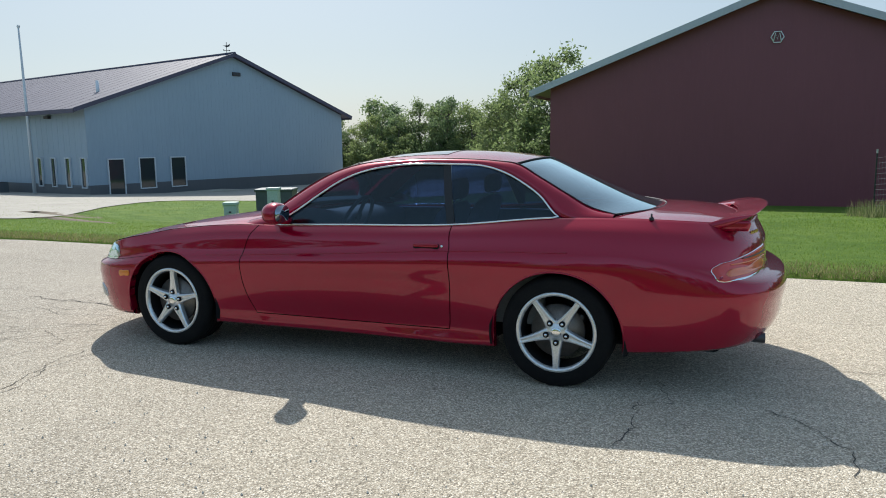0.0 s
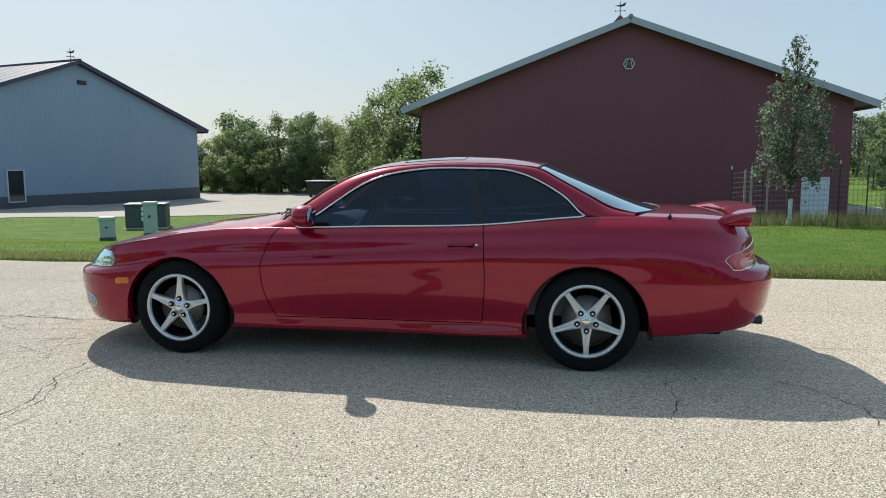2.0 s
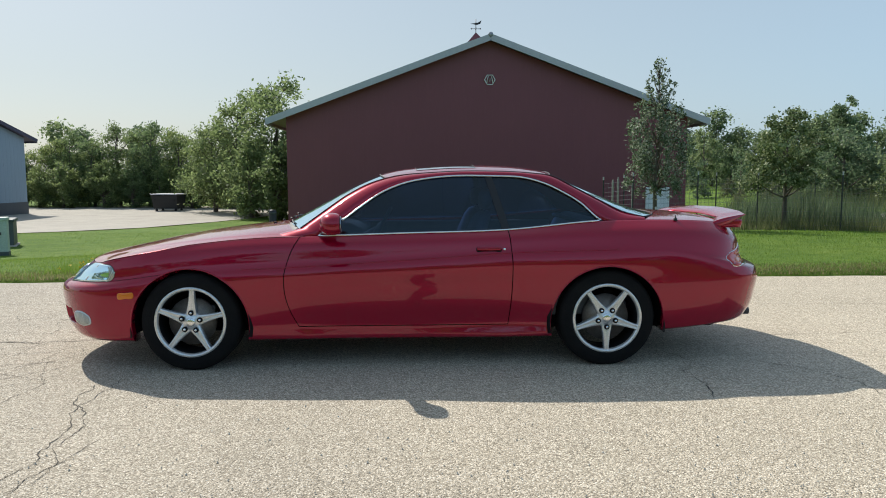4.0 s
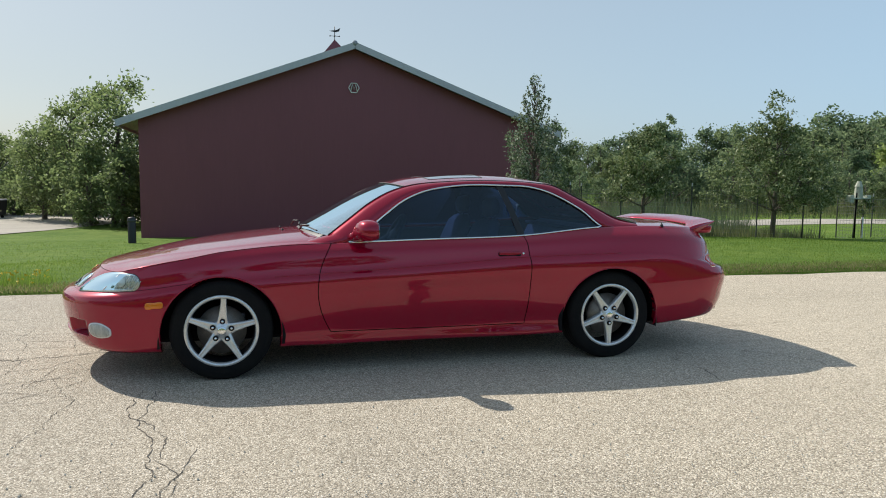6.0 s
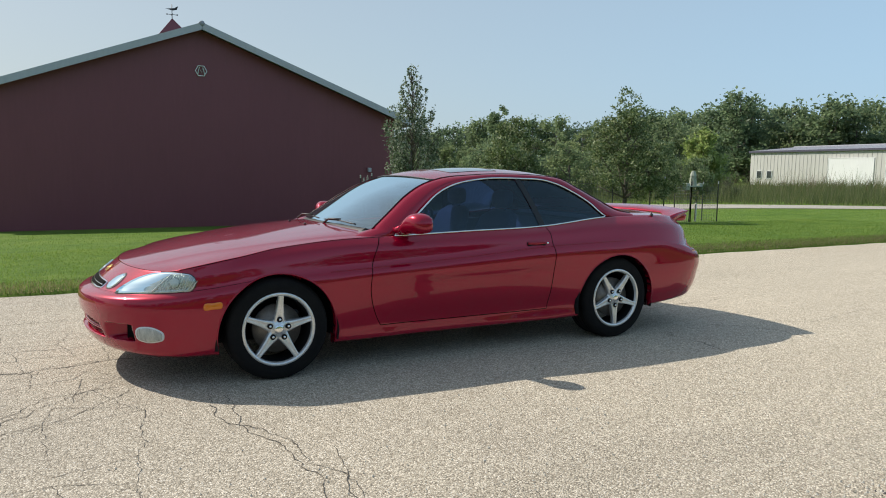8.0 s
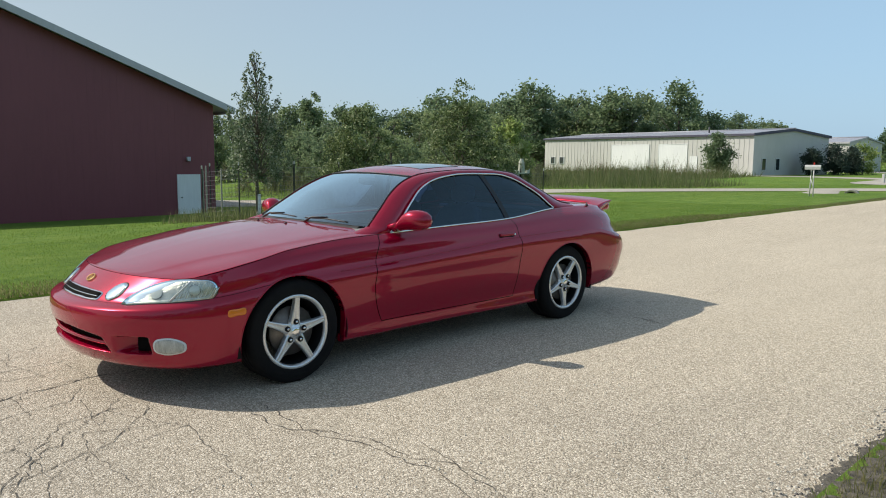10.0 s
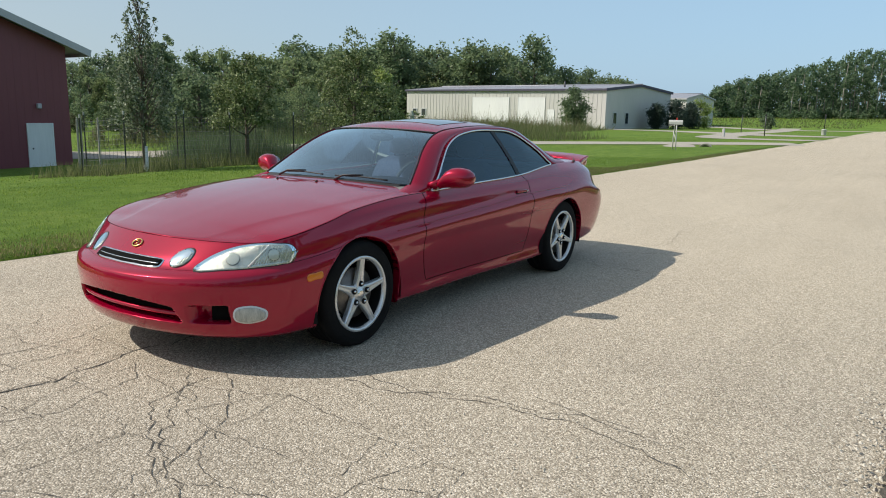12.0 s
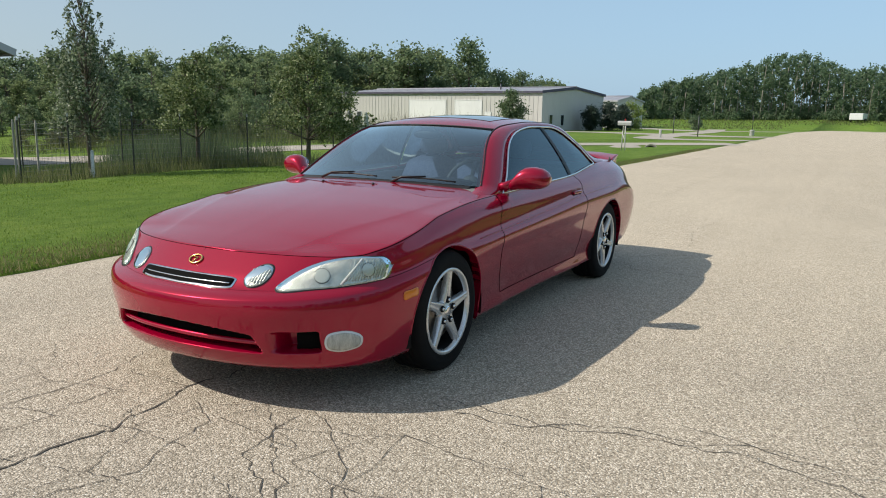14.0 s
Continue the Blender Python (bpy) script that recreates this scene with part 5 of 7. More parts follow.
def build_wheel():
    """A wheel with its outer face towards -y and its hub at the origin of the face."""
    rim = lathe("wheel", [(.229, .004), (.230, -.004), (.226, -.010), (.214, -.010), (.208, -.004), (.204, .012)], M["alloy"], car, "silver alloy wheel")
    lathe("rim_barrel", [(.204, .012), (.200, .03), (.198, .12), (.206, .2)], M["dark_plastic"], rim, "dark inner rim barrel")
    tread = [(.226, .004), (.232, -.008), (.236, -.010), (.240, -.008), (.262, -.013), (.266, -.012), (.290, -.009), (.304, -.001), (.312, .012), (.3165, .026)]
    for k in range(4):
        a = .030 + k * .042
        tread += [(.318, a), (.318, a + .030), (.311, a + .031), (.311, a + .037), (.318, a + .038)]
    tread += [(.314, .205), (.296, .222), (.262, .226), (.228, .21)]
    lathe("tyre", tread, M["tyre"], rim, "worn black rubber tyre", 72)
    for k in range(5):
        v, f = spoke_data(2 * math.pi * k / 5)
        mesh_part("spoke", v, f, M["alloy"], rim)
    lathe("hub", [(.0, .001), (.03, .001), (.034, .004), (.050, .006), (.066, .012), (.070, .03)], M["alloy"], rim)
    lathe("centre_cap", [(.0, -.004), (.018, -.004), (.026, -.002), (.029, .003)], M["chrome"], rim, "silver centre cap", 28)
    for k in range(5):
        a = 2 * math.pi * k / 5
        v, f = lathe_data([(.0, -.010), (.007, -.010), (.0095, -.006), (.0095, .006)], 6, "y", (.060 * math.cos(a), 0, .060 * math.sin(a)))
        mesh_part("lug_nut", v, f, M["chrome"], rim, "steel lug nut")
        # a dark disc on the hub stands in for the shaded lug hole
        v, f = lathe_data([(.0, -.003), (.0155, -.003), (.0170, -.001), (.0175, .010)], 18, "y", (.060 * math.cos(a), -.001, .060 * math.sin(a)))
        mesh_part("lug_shade", v, f, M["dark_plastic"], rim, "dark disc for the shade in the lug hole")
    lathe("brake_disc", [(.06, .042), (.075, .042), (.078, .050), (.152, .050), (.152, .075), (.06, .075)], M["disc"], rim, "rust-tinted steel brake disc")
    return rim


WELL_V, WELL_F = [], []
for k in range(25):
    a = radians(-11 + 202 * k / 24)
    for r, y in ((.375, -.868), (.395, -.85), (.40, -.60), (.30, -.56), (.05, -.55)):
        WELL_V.append((r * math.cos(a), y, r * math.sin(a)))
for k in range(24):
    for i in range(4):
        WELL_F.append((k * 5 + i, k * 5 + i + 1, (k + 1) * 5 + i + 1, (k + 1) * 5 + i))
first = None
for x, s, a in ((WHEELBASE / 2, -1, 90), (-WHEELBASE / 2, -1, -86), (WHEELBASE / 2, 1, 40), (-WHEELBASE / 2, 1, 10)):
    m = pose(x, TRACK * s, HUB_Z, 0, a, 0 if s < 0 else 180)
    if first is None:
        first = build_wheel()
        first.matrix_basis = m
    else:
        copy_thing(first, m)
    mesh_part("wheel_well", [(v[0] + x, -v[1] * s if s > 0 else v[1], v[2] + .292) for v in WELL_V], WELL_F, M["dark_plastic"], car, "black wheel-arch liner")
    lip = []
    for k in range(45):
        g = radians(-9 + 198 * k / 44)
        co, nn = on_skin((x + .3725 * math.cos(g), 0, .292 + .3725 * math.sin(g)), (0, -s, 0))
        lip.append(tuple(co - nn * .002))
    tube("arch_lip", lip, .0055, M["paint"], car, "", 8)
    cal = box_bm(x + .07, x + .145, min(s * .745, s * .80), max(s * .745, s * .80), HUB_Z - .01, HUB_Z + .10, .015)
    part("brake_caliper", cal, M["steel_dark"], car, "dark brake caliper")

# ---- underbody and cabin ----
box("underbody", -2.15, 2.2, -.55, .55, .19, .30, M["dark_plastic"], car, "black underbody", .03)
box("sill_core", -.93, .93, -.80, .80, .205, .31, M["dark_plastic"], car, "black underbody", .02)
box("firewall", -.93, -.86, -.70, .70, .28, .84, M["dark_plastic"], car, "black bulkhead")
box("boot_wall", 1.36, 1.42, -.70, .70, .28, .86, M["dark_plastic"], car, "black bulkhead")
box("front_core", -2.12, -1.75, -.50, .50, .25, .50, M["dark_plastic"], car, "black radiator frame")
box("rear_core", 1.75, 2.08, -.50, .50, .36, .74, M["dark_plastic"], car, "black boot floor")
box("engine_cover", -1.7, -.95, -.42, .42, .30, .70, M["dark_plastic"], car, "black engine cover")
for s in (-1, 1):
    box("door_lining", -.62, 1.25, min(s * .70, s * .745), max(s * .70, s * .745), .32, .862, M["dash"], car, "grey door lining", .015)
box("parcel_shelf", 1.25, 1.74, -.62, .62, .90, .925, M["dash"], car, "dark parcel shelf", .01)


def dash_part():
    prof = [(-.80, .60), (-.80, .885), (-.72, .905), (-.52, .915), (-.36, .90), (-.28, .865), (-.26, .80), (-.32, .72), (-.40, .60)]
    verts, faces = [], []
    ys = np.linspace(-.68, .68, 25)
    for y in ys:
        hood = .035 * math.exp(-((y + .36) / .17) ** 2)
        for x, z in prof:
            verts.append((x, y, z - .02 + hood * max(0, (z - .7) / .2)))
    n = len(prof)
    for i in range(len(ys) - 1):
        for k in range(n - 1):
            faces.append((i * n + k, (i + 1) * n + k, (i + 1) * n + k + 1, i * n + k + 1))
    mesh_part("dashboard", verts, faces, M["dash"], car, "grey moulded dashboard")


dash_part()


def loft_rings(name, rings, mat, parent, label=""):
    """Closed rings of equal length joined into a capped skin."""
    n = len(rings[0])
    verts = [p for r in rings for p in r]
    faces = [(i * n + k, i * n + (k + 1) % n, (i + 1) * n + (k + 1) % n, (i + 1) * n + k) for i in range(len(rings) - 1) for k in range(n)]
    faces.append(tuple(reversed(range(n))))
    faces.append(tuple((len(rings) - 1) * n + k for k in range(n)))
    return mesh_part(name, verts, faces, mat, parent, label)


def super_ring(c, u, v, a, b, n=3.0, count=24):
    out = []
    for k in range(count):
        g = 2 * math.pi * k / count
        cu, sv = math.cos(g), math.sin(g)
        out.append(tuple(Vector(c) + Vector(u) * (a * math.copysign(abs(cu) ** (2 / n), cu)) + Vector(v) * (b * math.copysign(abs(sv) ** (2 / n), sv))))
    return out


def seat_parts(y):
    w = .25
    back = loft_rings("seat", [super_ring((x, y, z), (0, 1, 0), (1, 0, .25), w * f, d, 3.5) for x, z, f, d in
                               ((.40, .46, .7, .05), (.41, .50, .98, .07), (.46, .66, 1.0, .075), (.52, .84, .98, .07), (.56, .95, .86, .06), (.575, .99, .5, .04))], M["leather"], car, "grey leather seat")
    loft_rings("cushion", [super_ring((x, y, z), (0, 1, 0), (0, 0, 1), w * f, d, 3.5) for x, z, f, d in
                           ((-.10, .50, .8, .05), (-.06, .50, 1, .08), (.15, .48, 1, .085), (.40, .45, 1, .08), (.46, .45, .8, .05))], M["leather"], back)
    loft_rings("headrest", [super_ring((.59, y, z), (0, 1, 0), (1, 0, .2), a, d, 2.6) for z, a, d in
                            ((1.015, .08, .03), (1.03, .115, .045), (1.09, .125, .05), (1.13, .11, .045), (1.145, .07, .03))], M["leather"], back)
    for k in (-.06, .06):
        tube("headrest_post", [(.575, y + k, .96), (.588, y + k, 1.04)], .007, M["chrome"], back, "chrome headrest post")


seat_parts(-.36)
seat_parts(.36)
loft_rings("rear_bench", [super_ring((x, 0, z), (0, 1, 0), (1, 0, .35), .60 * f, d, 5) for x, z, f, d in
                          ((1.12, .42, .9, .06), (1.16, .55, 1, .08), (1.24, .75, 1, .08), (1.30, .90, .97, .06), (1.32, .94, .8, .03))], M["leather"], car, "grey leather rear seat")
wheel_c, tilt = Vector((-.16, -.36, .86)), Matrix.Rotation(radians(-62), 4, "Y")
ring = [tuple(wheel_c + tilt @ Vector((.18 * math.cos(g), .18 * math.sin(g), 0))) for g in np.linspace(0, 2 * math.pi, 40)[:-1]]
steer = tube("steering_wheel", ring, .013, M["dash"], car, "dark grey steering wheel", 10, closed=True)
for g in (0.4, math.pi - .4, -math.pi / 2):
    q = tilt @ Vector((.17 * math.sin(g) * -1, .17 * math.cos(g), 0))
    tube("wheel_spoke", [tuple(wheel_c), tuple(wheel_c + q)], .014, M["dash"], steer)
lathe("horn_pad", [(0, .03), (.04, .03), (.06, .02), (.065, 0)], M["dash"], steer, "", 20, "z").matrix_basis = Matrix.Translation(wheel_c) @ tilt
tube("steering_column", [tuple(wheel_c), tuple(wheel_c + Vector((-.3, 0, -.16)))], .04, M["dash"], steer)
m0 = arch_points(LINE_E[3 * STEP + 2], LINE_C[3 * STEP + 2], 1)
loft_rings("inner_mirror", [super_ring((m0[0] + .10 + x, 0, m0[2] - .045), (0, 1, 0), (0, 0, 1), .11 * f, .03 * f, 2.5) for x, f in ((-.02, .7), (-.005, 1), (.012, 1), (.014, .95))], M["black_trim"], car, "black rear-view mirror")

# ---- glass surrounds ----
def cowl_part():
    verts, faces = [], []
    fs = np.linspace(-.93, .93, 41)
    for f in fs:
        p = arch_points(LINE_E[1], LINE_C[1], 1 - abs(f))
        y = math.copysign(p[1], f)
        verts += [(p[0] - .085, y, p[2] - .062), (p[0] - .06, y, p[2] - .040), (p[0] - .01, y, p[2] - .012), (p[0] + .03, y, p[2] - .006)]
    for i in range(40):
        for k in range(3):
            faces.append((i * 4 + k, (i + 1) * 4 + k, (i + 1) * 4 + k + 1, i * 4 + k + 1))
    mesh_part("cowl", verts, faces, M["black_trim"], car, "black cowl below the windscreen")


cowl_part()
for i in (4 * STEP, 8 * STEP, 12 * STEP):
    half = [arch_points(LINE_E[i], LINE_C[i], f) for f in np.linspace(0, 1, 15)]
    line = [(p[0], -p[1], p[2] + .001) for p in half] + [(p[0], p[1], p[2] + .001) for p in half[-2::-1]]
    tube("glass_seal", line, .0045, M["black_trim"], car, "black rubber glass seal", 6)


def roof_hatch():
    verts, faces = [], []
    xs, fs = np.linspace(.10, .52, 10), np.linspace(-.74, .74, 19)
    ex, cx = LINE_E[:, 0], LINE_C[:, 0]
    for x in xs:
        i = float(np.interp(x, cx, np.arange(len(cx))))
        e = [np.interp(i, np.arange(len(ex)), LINE_E[:, k]) for k in range(3)]
        c = [np.interp(i, np.arange(len(ex)), LINE_C[:, k]) for k in range(3)]
        for f in fs:
            p = arch_points(e, c, 1 - abs(f))
            verts.append((p[0], math.copysign(p[1], f), p[2] + .0008))
    n = len(fs)
    for i in range(len(xs) - 1):
        for k in range(n - 1):
            faces.append((i * n + k, (i + 1) * n + k, (i + 1) * n + k + 1, i * n + k + 1))
    rim = [verts[k] for k in range(n)] + [verts[i * n + n - 1] for i in range(1, len(xs))] + [verts[(len(xs) - 1) * n + k] for k in range(n - 2, -1, -1)] + [verts[i * n] for i in range(len(xs) - 2, 0, -1)]
    ob = mesh_part("sunroof", verts, faces, material("dark_roof_glass", (.015, .016, .020), .08, 0, .5, 1.0), car, "dark glass sunroof panel")
    tube("sunroof_seal", rim, .0022, M["black_trim"], ob, "black rubber seal", 6, closed=True)


roof_hatch()
for f0, f1, rise in ((-.80, -.22, .08), (-.06, .52, .08)):
    arm = []
    for k in range(12):
        f = f1 + (f0 - f1) * k / 11
        i = rise + .35 * (1 - abs(2 * k / 11 - 1))
        a = int(i)
        e = LINE_E[a] + (LINE_E[a + 1] - LINE_E[a]) * (i - a)
        c = LINE_C[a] + (LINE_C[a + 1] - LINE_C[a]) * (i - a)
        p = arch_points(e, c, 1 - abs(f))
        arm.append((p[0] - .008, math.copysign(p[1], f), p[2] + .012))
    w = tube("wiper", arm, .005, M["black_trim"], car, "black windscreen wiper", 6)
    mid = Vector(arm[6])
    tube("wiper_arm", [tuple(mid + Vector((-.05, .22, -.03))), tuple(mid + Vector((-.035, .15, .004))), tuple(mid + Vector((0, 0, .012)))], [.008, .007, .005], M["black_trim"], w, "", 6)
for y in (-.10, .28):
    q, nn = on_skin((-.93, y, 0), (0, 0, -1))
    loft_rings("washer_jet", [super_ring(q + Vector((0, 0, z)), (1, 0, 0), (0, 1, 0), a, a * .7, 2.4, 10) for z, a in ((-.003, .012), (.006, .010), (.011, .005))], M["black_trim"], car, "black washer jet")

# ---- lamps, grille and badges at the front ----
FRONT, SLANT, SLANT_WAY, SIDE = (0, 1, 0), (.66, -.75, 0), (.75, .66, 0), (1, 0, 0)
LAMP = [(-1.105, .562), (-1.04, .608), (-.93, .656), (-.79, .683), (-.68, .684), (-.615, .674), (-.594, .652), (-.592, .612), (-.606, .587), (-.66, .578), (-.77, .570), (-.93, .561)]


def scaled(outline, f, g=None):
    m = np.mean(outline, axis=0)
    return [(m[0] + (p[0] - m[0]) * f, m[1] + (p[1] - m[1]) * (g or f)) for p in outline]


skin_patch("headlight_surround", scaled(LAMP, 1.02, 1.06), SLANT, SLANT_WAY, M["black_trim"], car, "thin black headlight surround", .001)
lamps = skin_patch("headlight", LAMP, SLANT, SLANT_WAY, M["lamp_silver"], car, "clear lens headlight, slightly hazed", .0025, .002)
for side, s in ((0, 1), (1, -1)):
    for a, z, r in ((-.905, .612, .034), (-.70, .630, .030)):
        co, nn = on_skin(Vector(SLANT) * a + Vector((0, 0, z)), SLANT_WAY)
        rings = []
        for k in range(6):
            t = k / 5 * math.pi / 2
            rings.append([tuple(Vector((p[0], p[1] * s, p[2]))) for p in super_ring(co + nn * (.0035 + .004 * math.sin(t)), nn.cross(Vector((0, 0, 1))).normalized(), nn.cross(nn.cross(Vector((0, 0, 1)))).normalized(), r * math.cos(t) + .001, r * math.cos(t) + .001, 2, 20)])
        tube("bowl_rim", rings[0], .0016, M["steel_dark"], lamps[side], "dark bowl rim", 6, closed=True)
        loft_rings("lamp_bulb", rings, M["lamp_dish"], lamps[side], "round reflector bowl")
for side, s in ((0, 1), (1, -1)):
    for k in range(15):
        a = -.80 + .0135 * k
        lo, hi = .583 + .01 * (k / 14), .672 - .03 * max(0, (k - 10) / 4) ** 2
        pts = [on_skin(Vector(SLANT) * (a + .03 * f) + Vector((0, 0, lo + (hi - lo) * f)), SLANT_WAY) for f in (0, .33, .67, 1)]
        tube("lens_flute", [((p + n * .005).x, s * (p + n * .005).y, (p + n * .005).z) for p, n in pts], .0022, M["lamp_dish"] if k % 2 else M["lamp_silver"], lamps[side], "vertical lens flute", 5)
    pts = [on_skin(Vector(SLANT) * (-.825 + .10 * f) + Vector((0, 0, .572 + .104 * f)), SLANT_WAY) for f in (0, .5, 1)]
    tube("lamp_divider", [((p + n * .005).x, s * (p + n * .005).y, (p + n * .005).z) for p, n in pts], .0055, M["white_paint"], lamps[side], "pale divider between the bowls", 6)
skin_lens = skin_patch("lens", LAMP, SLANT, SLANT_WAY, M["lens_clear"], lamps[0], "clear lamp lens", .006, .006, both=False)
v2 = [(v.co.x, -v.co.y, v.co.z) for v in skin_lens[0].data.vertices]
mesh_part("lens", v2, [tuple(p.vertices) for p in skin_lens[0].data.polygons], M["lens_clear"], lamps[1], "clear lamp lens")
HIGH = [(-.329, .590), (-.337, .618), (-.36, .639), (-.395, .646), (-.424, .634), (-.432, .607), (-.418, .580), (-.388, .565), (-.353, .567)]
skin_patch("high_beam_rim", scaled(HIGH, 1.12), FRONT, SIDE, M["black_trim"], car, "black lamp surround", .001)
for ob, s in zip(skin_patch("high_beam", HIGH, FRONT, SIDE, M["lamp_silver"], car, "small clear round lamp", .003, .004), (1, -1)):
    for k in range(7):
        a, h = -.418 + .0125 * k, .030 * math.sqrt(1 - ((k - 3) / 4.2) ** 2)
        pts = [on_skin((0, a, .605 + h * f), SIDE) for f in (-1, 0, 1)]
        tube("lens_flute", [((p + n * .0075).x, s * (p + n * .0075).y, (p + n * .0075).z) for p, n in pts], .0022, M["lamp_dish"], ob, "vertical lens flute", 5)
    me = ob.data.copy()
    me.materials.clear()
    me.materials.append(M["lens_clear"])
    for v in me.vertices:
        v.co.x -= .008
    ob2 = new("lens", me)
    ob2.parent = ob


def oval(a, b, cz, n, count=48):
    out = []
    for k in range(count):
        g = 2 * math.pi * k / count
        c, q = math.cos(g), math.sin(g)
        out.append((a * math.copysign(abs(c) ** (2 / n), c), cz + b * math.copysign(abs(q) ** (2 / n), q)))
    return out


gr = skin_patch("grille", oval(.290, .0225, .571, 7), FRONT, SIDE, M["chrome"], car, "slim chrome-rimmed grille", .004, both=False, steps=1)[0]
skin_patch("grille_mesh", oval(.2835, .0168, .571, 8), FRONT, SIDE, M["matte_black"], gr, "black grille opening", .0058, both=False, steps=1)
for z in (.571,):
    line = [tuple(on_skin((0, y, z), SIDE)[0] + Vector((-.007, 0, 0))) for y in np.linspace(-.270, .270, 25)]
    tube("grille_bar", line, .0038, M["chrome"], gr, "thin chrome grille bar", 6)
bc, bn = on_skin((0, 0, .638), SIDE)
bu = Vector((0, 1, 0))
bv = bn.cross(bu).normalized()
ring = [tuple(bc + bn * .005 + bu * (.036 * math.cos(g)) + bv * (.026 * math.sin(g))) for g in np.linspace(0, 2 * math.pi, 33)[:-1]]
badge = tube("badge", ring, .0042, M["gold"], car, "small gold oval badge", 8, closed=True)
tube("badge_bar", [tuple(bc + bn * .005 + bu * a + bv * b) for a, b in ((.008, .02), (-.008, -.010), (.024, -.012))], .0035, M["gold"], badge, "", 6)
# lower inlet: dark throat behind the opening, with a red bar across
def throat(name, y0, y1, z0, z1, deep, label):
    """A dark back wall that stands in a pressed opening, deep behind the skin."""
    verts, faces = [], []
    ys = np.linspace(y0, y1, 25)
    for y in ys:
        a, _ = on_skin((0, y, (z0 + z1) / 2), SIDE)
        verts += [(a.x + deep, y, z0), (a.x + deep, y, z1), (a.x + deep + .006, y, z1), (a.x + deep + .006, y, z0)]
    for i in range(24):
        for k in range(4):
            faces.append((i * 4 + k, (i + 1) * 4 + k, (i + 1) * 4 + (k + 1) % 4, i * 4 + (k + 1) % 4))
    faces += [(0, 1, 2, 3), (96, 97, 98, 99)]
    return mesh_part(name, verts, faces, M["matte_black"], car, label)


throat("air_inlet", -.475, .475, .262, .415, .095, "black front air inlet")
for s in (-1, 1):
    throat("side_inlet", min(s * .56, s * .70), max(s * .56, s * .70), .268, .40, .072, "black side air inlet")
line = [tuple(on_skin((0, y, .337 - .012 * (y / .45) ** 2), SIDE)[0] + Vector((.030, 0, 0))) for y in np.linspace(-.455, .455, 41)]
tube("inlet_bar", line, .0115, M["paint"], car, "", 12)
FOG = [(-.893, .33), (-.885, .356), (-.835, .370), (-.778, .362), (-.742, .338), (-.746, .307), (-.79, .291), (-.855, .292), (-.886, .306)]
skin_patch("fog_lamp_rim", scaled(FOG, 1.13, 1.20), SLANT, SLANT_WAY, M["white_paint"], car, "pale fog lamp bezel", .003, .002)
skin_patch("fog_lamp", FOG, SLANT, SLANT_WAY, mottled("fog_lamp_glass", (.32, .33, .30), (.62, .62, .57), 60, .15, .5, .003, stretch=(1, 1, .25)), car, "ribbed clear fog lamp", .005, .006)
MARK = [(-1.79, .476), (-1.79, .507), (-1.74, .514), (-1.69, .513), (-1.69, .484), (-1.74, .477)]
skin_patch("side_marker", MARK, SIDE, (0, 1, 0), M["amber"], car, "amber side marker lamp", .005, .003)

# ---- doors, mirrors, trim ----
for d, s in zip(doors, (-1, 1)):
    HAND = [(.487, .764), (.487, .784), (.54, .786), (.60, .786), (.650, .784), (.650, .764), (.60, .762), (.54, .762)]
    way = (0, -s, 0)
    # shade of the body-coloured recess, laid on the skin as a dark patch
    rec = skin_patch("handle_recess", HAND, SIDE, way, M["dark_plastic"], d, "dark patch for the shade in the handle recess", .0015, both=False)
    bars = []
    for x, hz in ((.490, .007), (.496, .0115), (.57, .0130), (.640, .0115), (.648, .007)):
        c, n = on_skin((x, 0, .778), way)
        bars.append(super_ring(c + n * .008, (0, 1, 0), (0, 0, 1), .007, hz, 2.6, 14))
    loft_rings("handle", bars, M["paint"], d, "red door handle")
    c, n = on_skin((.668, 0, .775), way)
    v, f = lathe_data([(0, -.004), (.007, -.004), (.0085, 0)], 14, "y", (0, 0, 0))
    mesh_part("key_lock", [Vector((q.x, q.y * (1 if s < 0 else -1), q.z)) + c + n * .002 for q in v], f, M["chrome"], d, "chrome key lock")
    rings = []
    for y, ax, az, cx, cz in ((.80, .040, .030, -.475, .900), (.83, .055, .042, -.462, .918), (.855, .068, .058, -.445, .938), (.89, .076, .068, -.432, .948),
                              (.94, .078, .069, -.424, .950), (.985, .072, .060, -.415, .949), (1.015, .055, .042, -.408, .947), (1.028, .028, .020, -.403, .946)):
        rings.append(super_ring((cx, s * y, cz), (1, 0, 0), (0, 0, 1), ax, az, 2.3, 28))
    # flat rear face
    rings = [[(min(p[0], -.372), p[1], p[2]) for p in r] for r in rings]
    mir = loft_rings("door_mirror", rings if s > 0 else [r[::-1] for r in rings], M["paint"], d, "red door mirror housing")
    glass = super_ring((-.370, s * .935, .948), (0, 1, 0), (0, 0, 1), .078, .054, 2.6, 28)
    loft_rings("mirror_glass", [glass, [(p[0] + .003, p[1], p[2]) for p in glass]], M["mirror"], mir, "mirror glass")
    foot = [super_ring((x, s * y, z), (1, 0, -.1), (0, 0, 1), a, b, 2.3, 18) for x, y, z, a, b in ((-.475, .74, .888, .065, .030), (-.475, .78, .895, .055, .032), (-.465, .82, .91, .045, .035))]
    loft_rings("mirror_foot", foot, M["paint"], mir, "red mirror foot")
    # tail lamp
TAXIS, TWAY = (.7071, .7071, 0), (-.7071, .7071, 0)
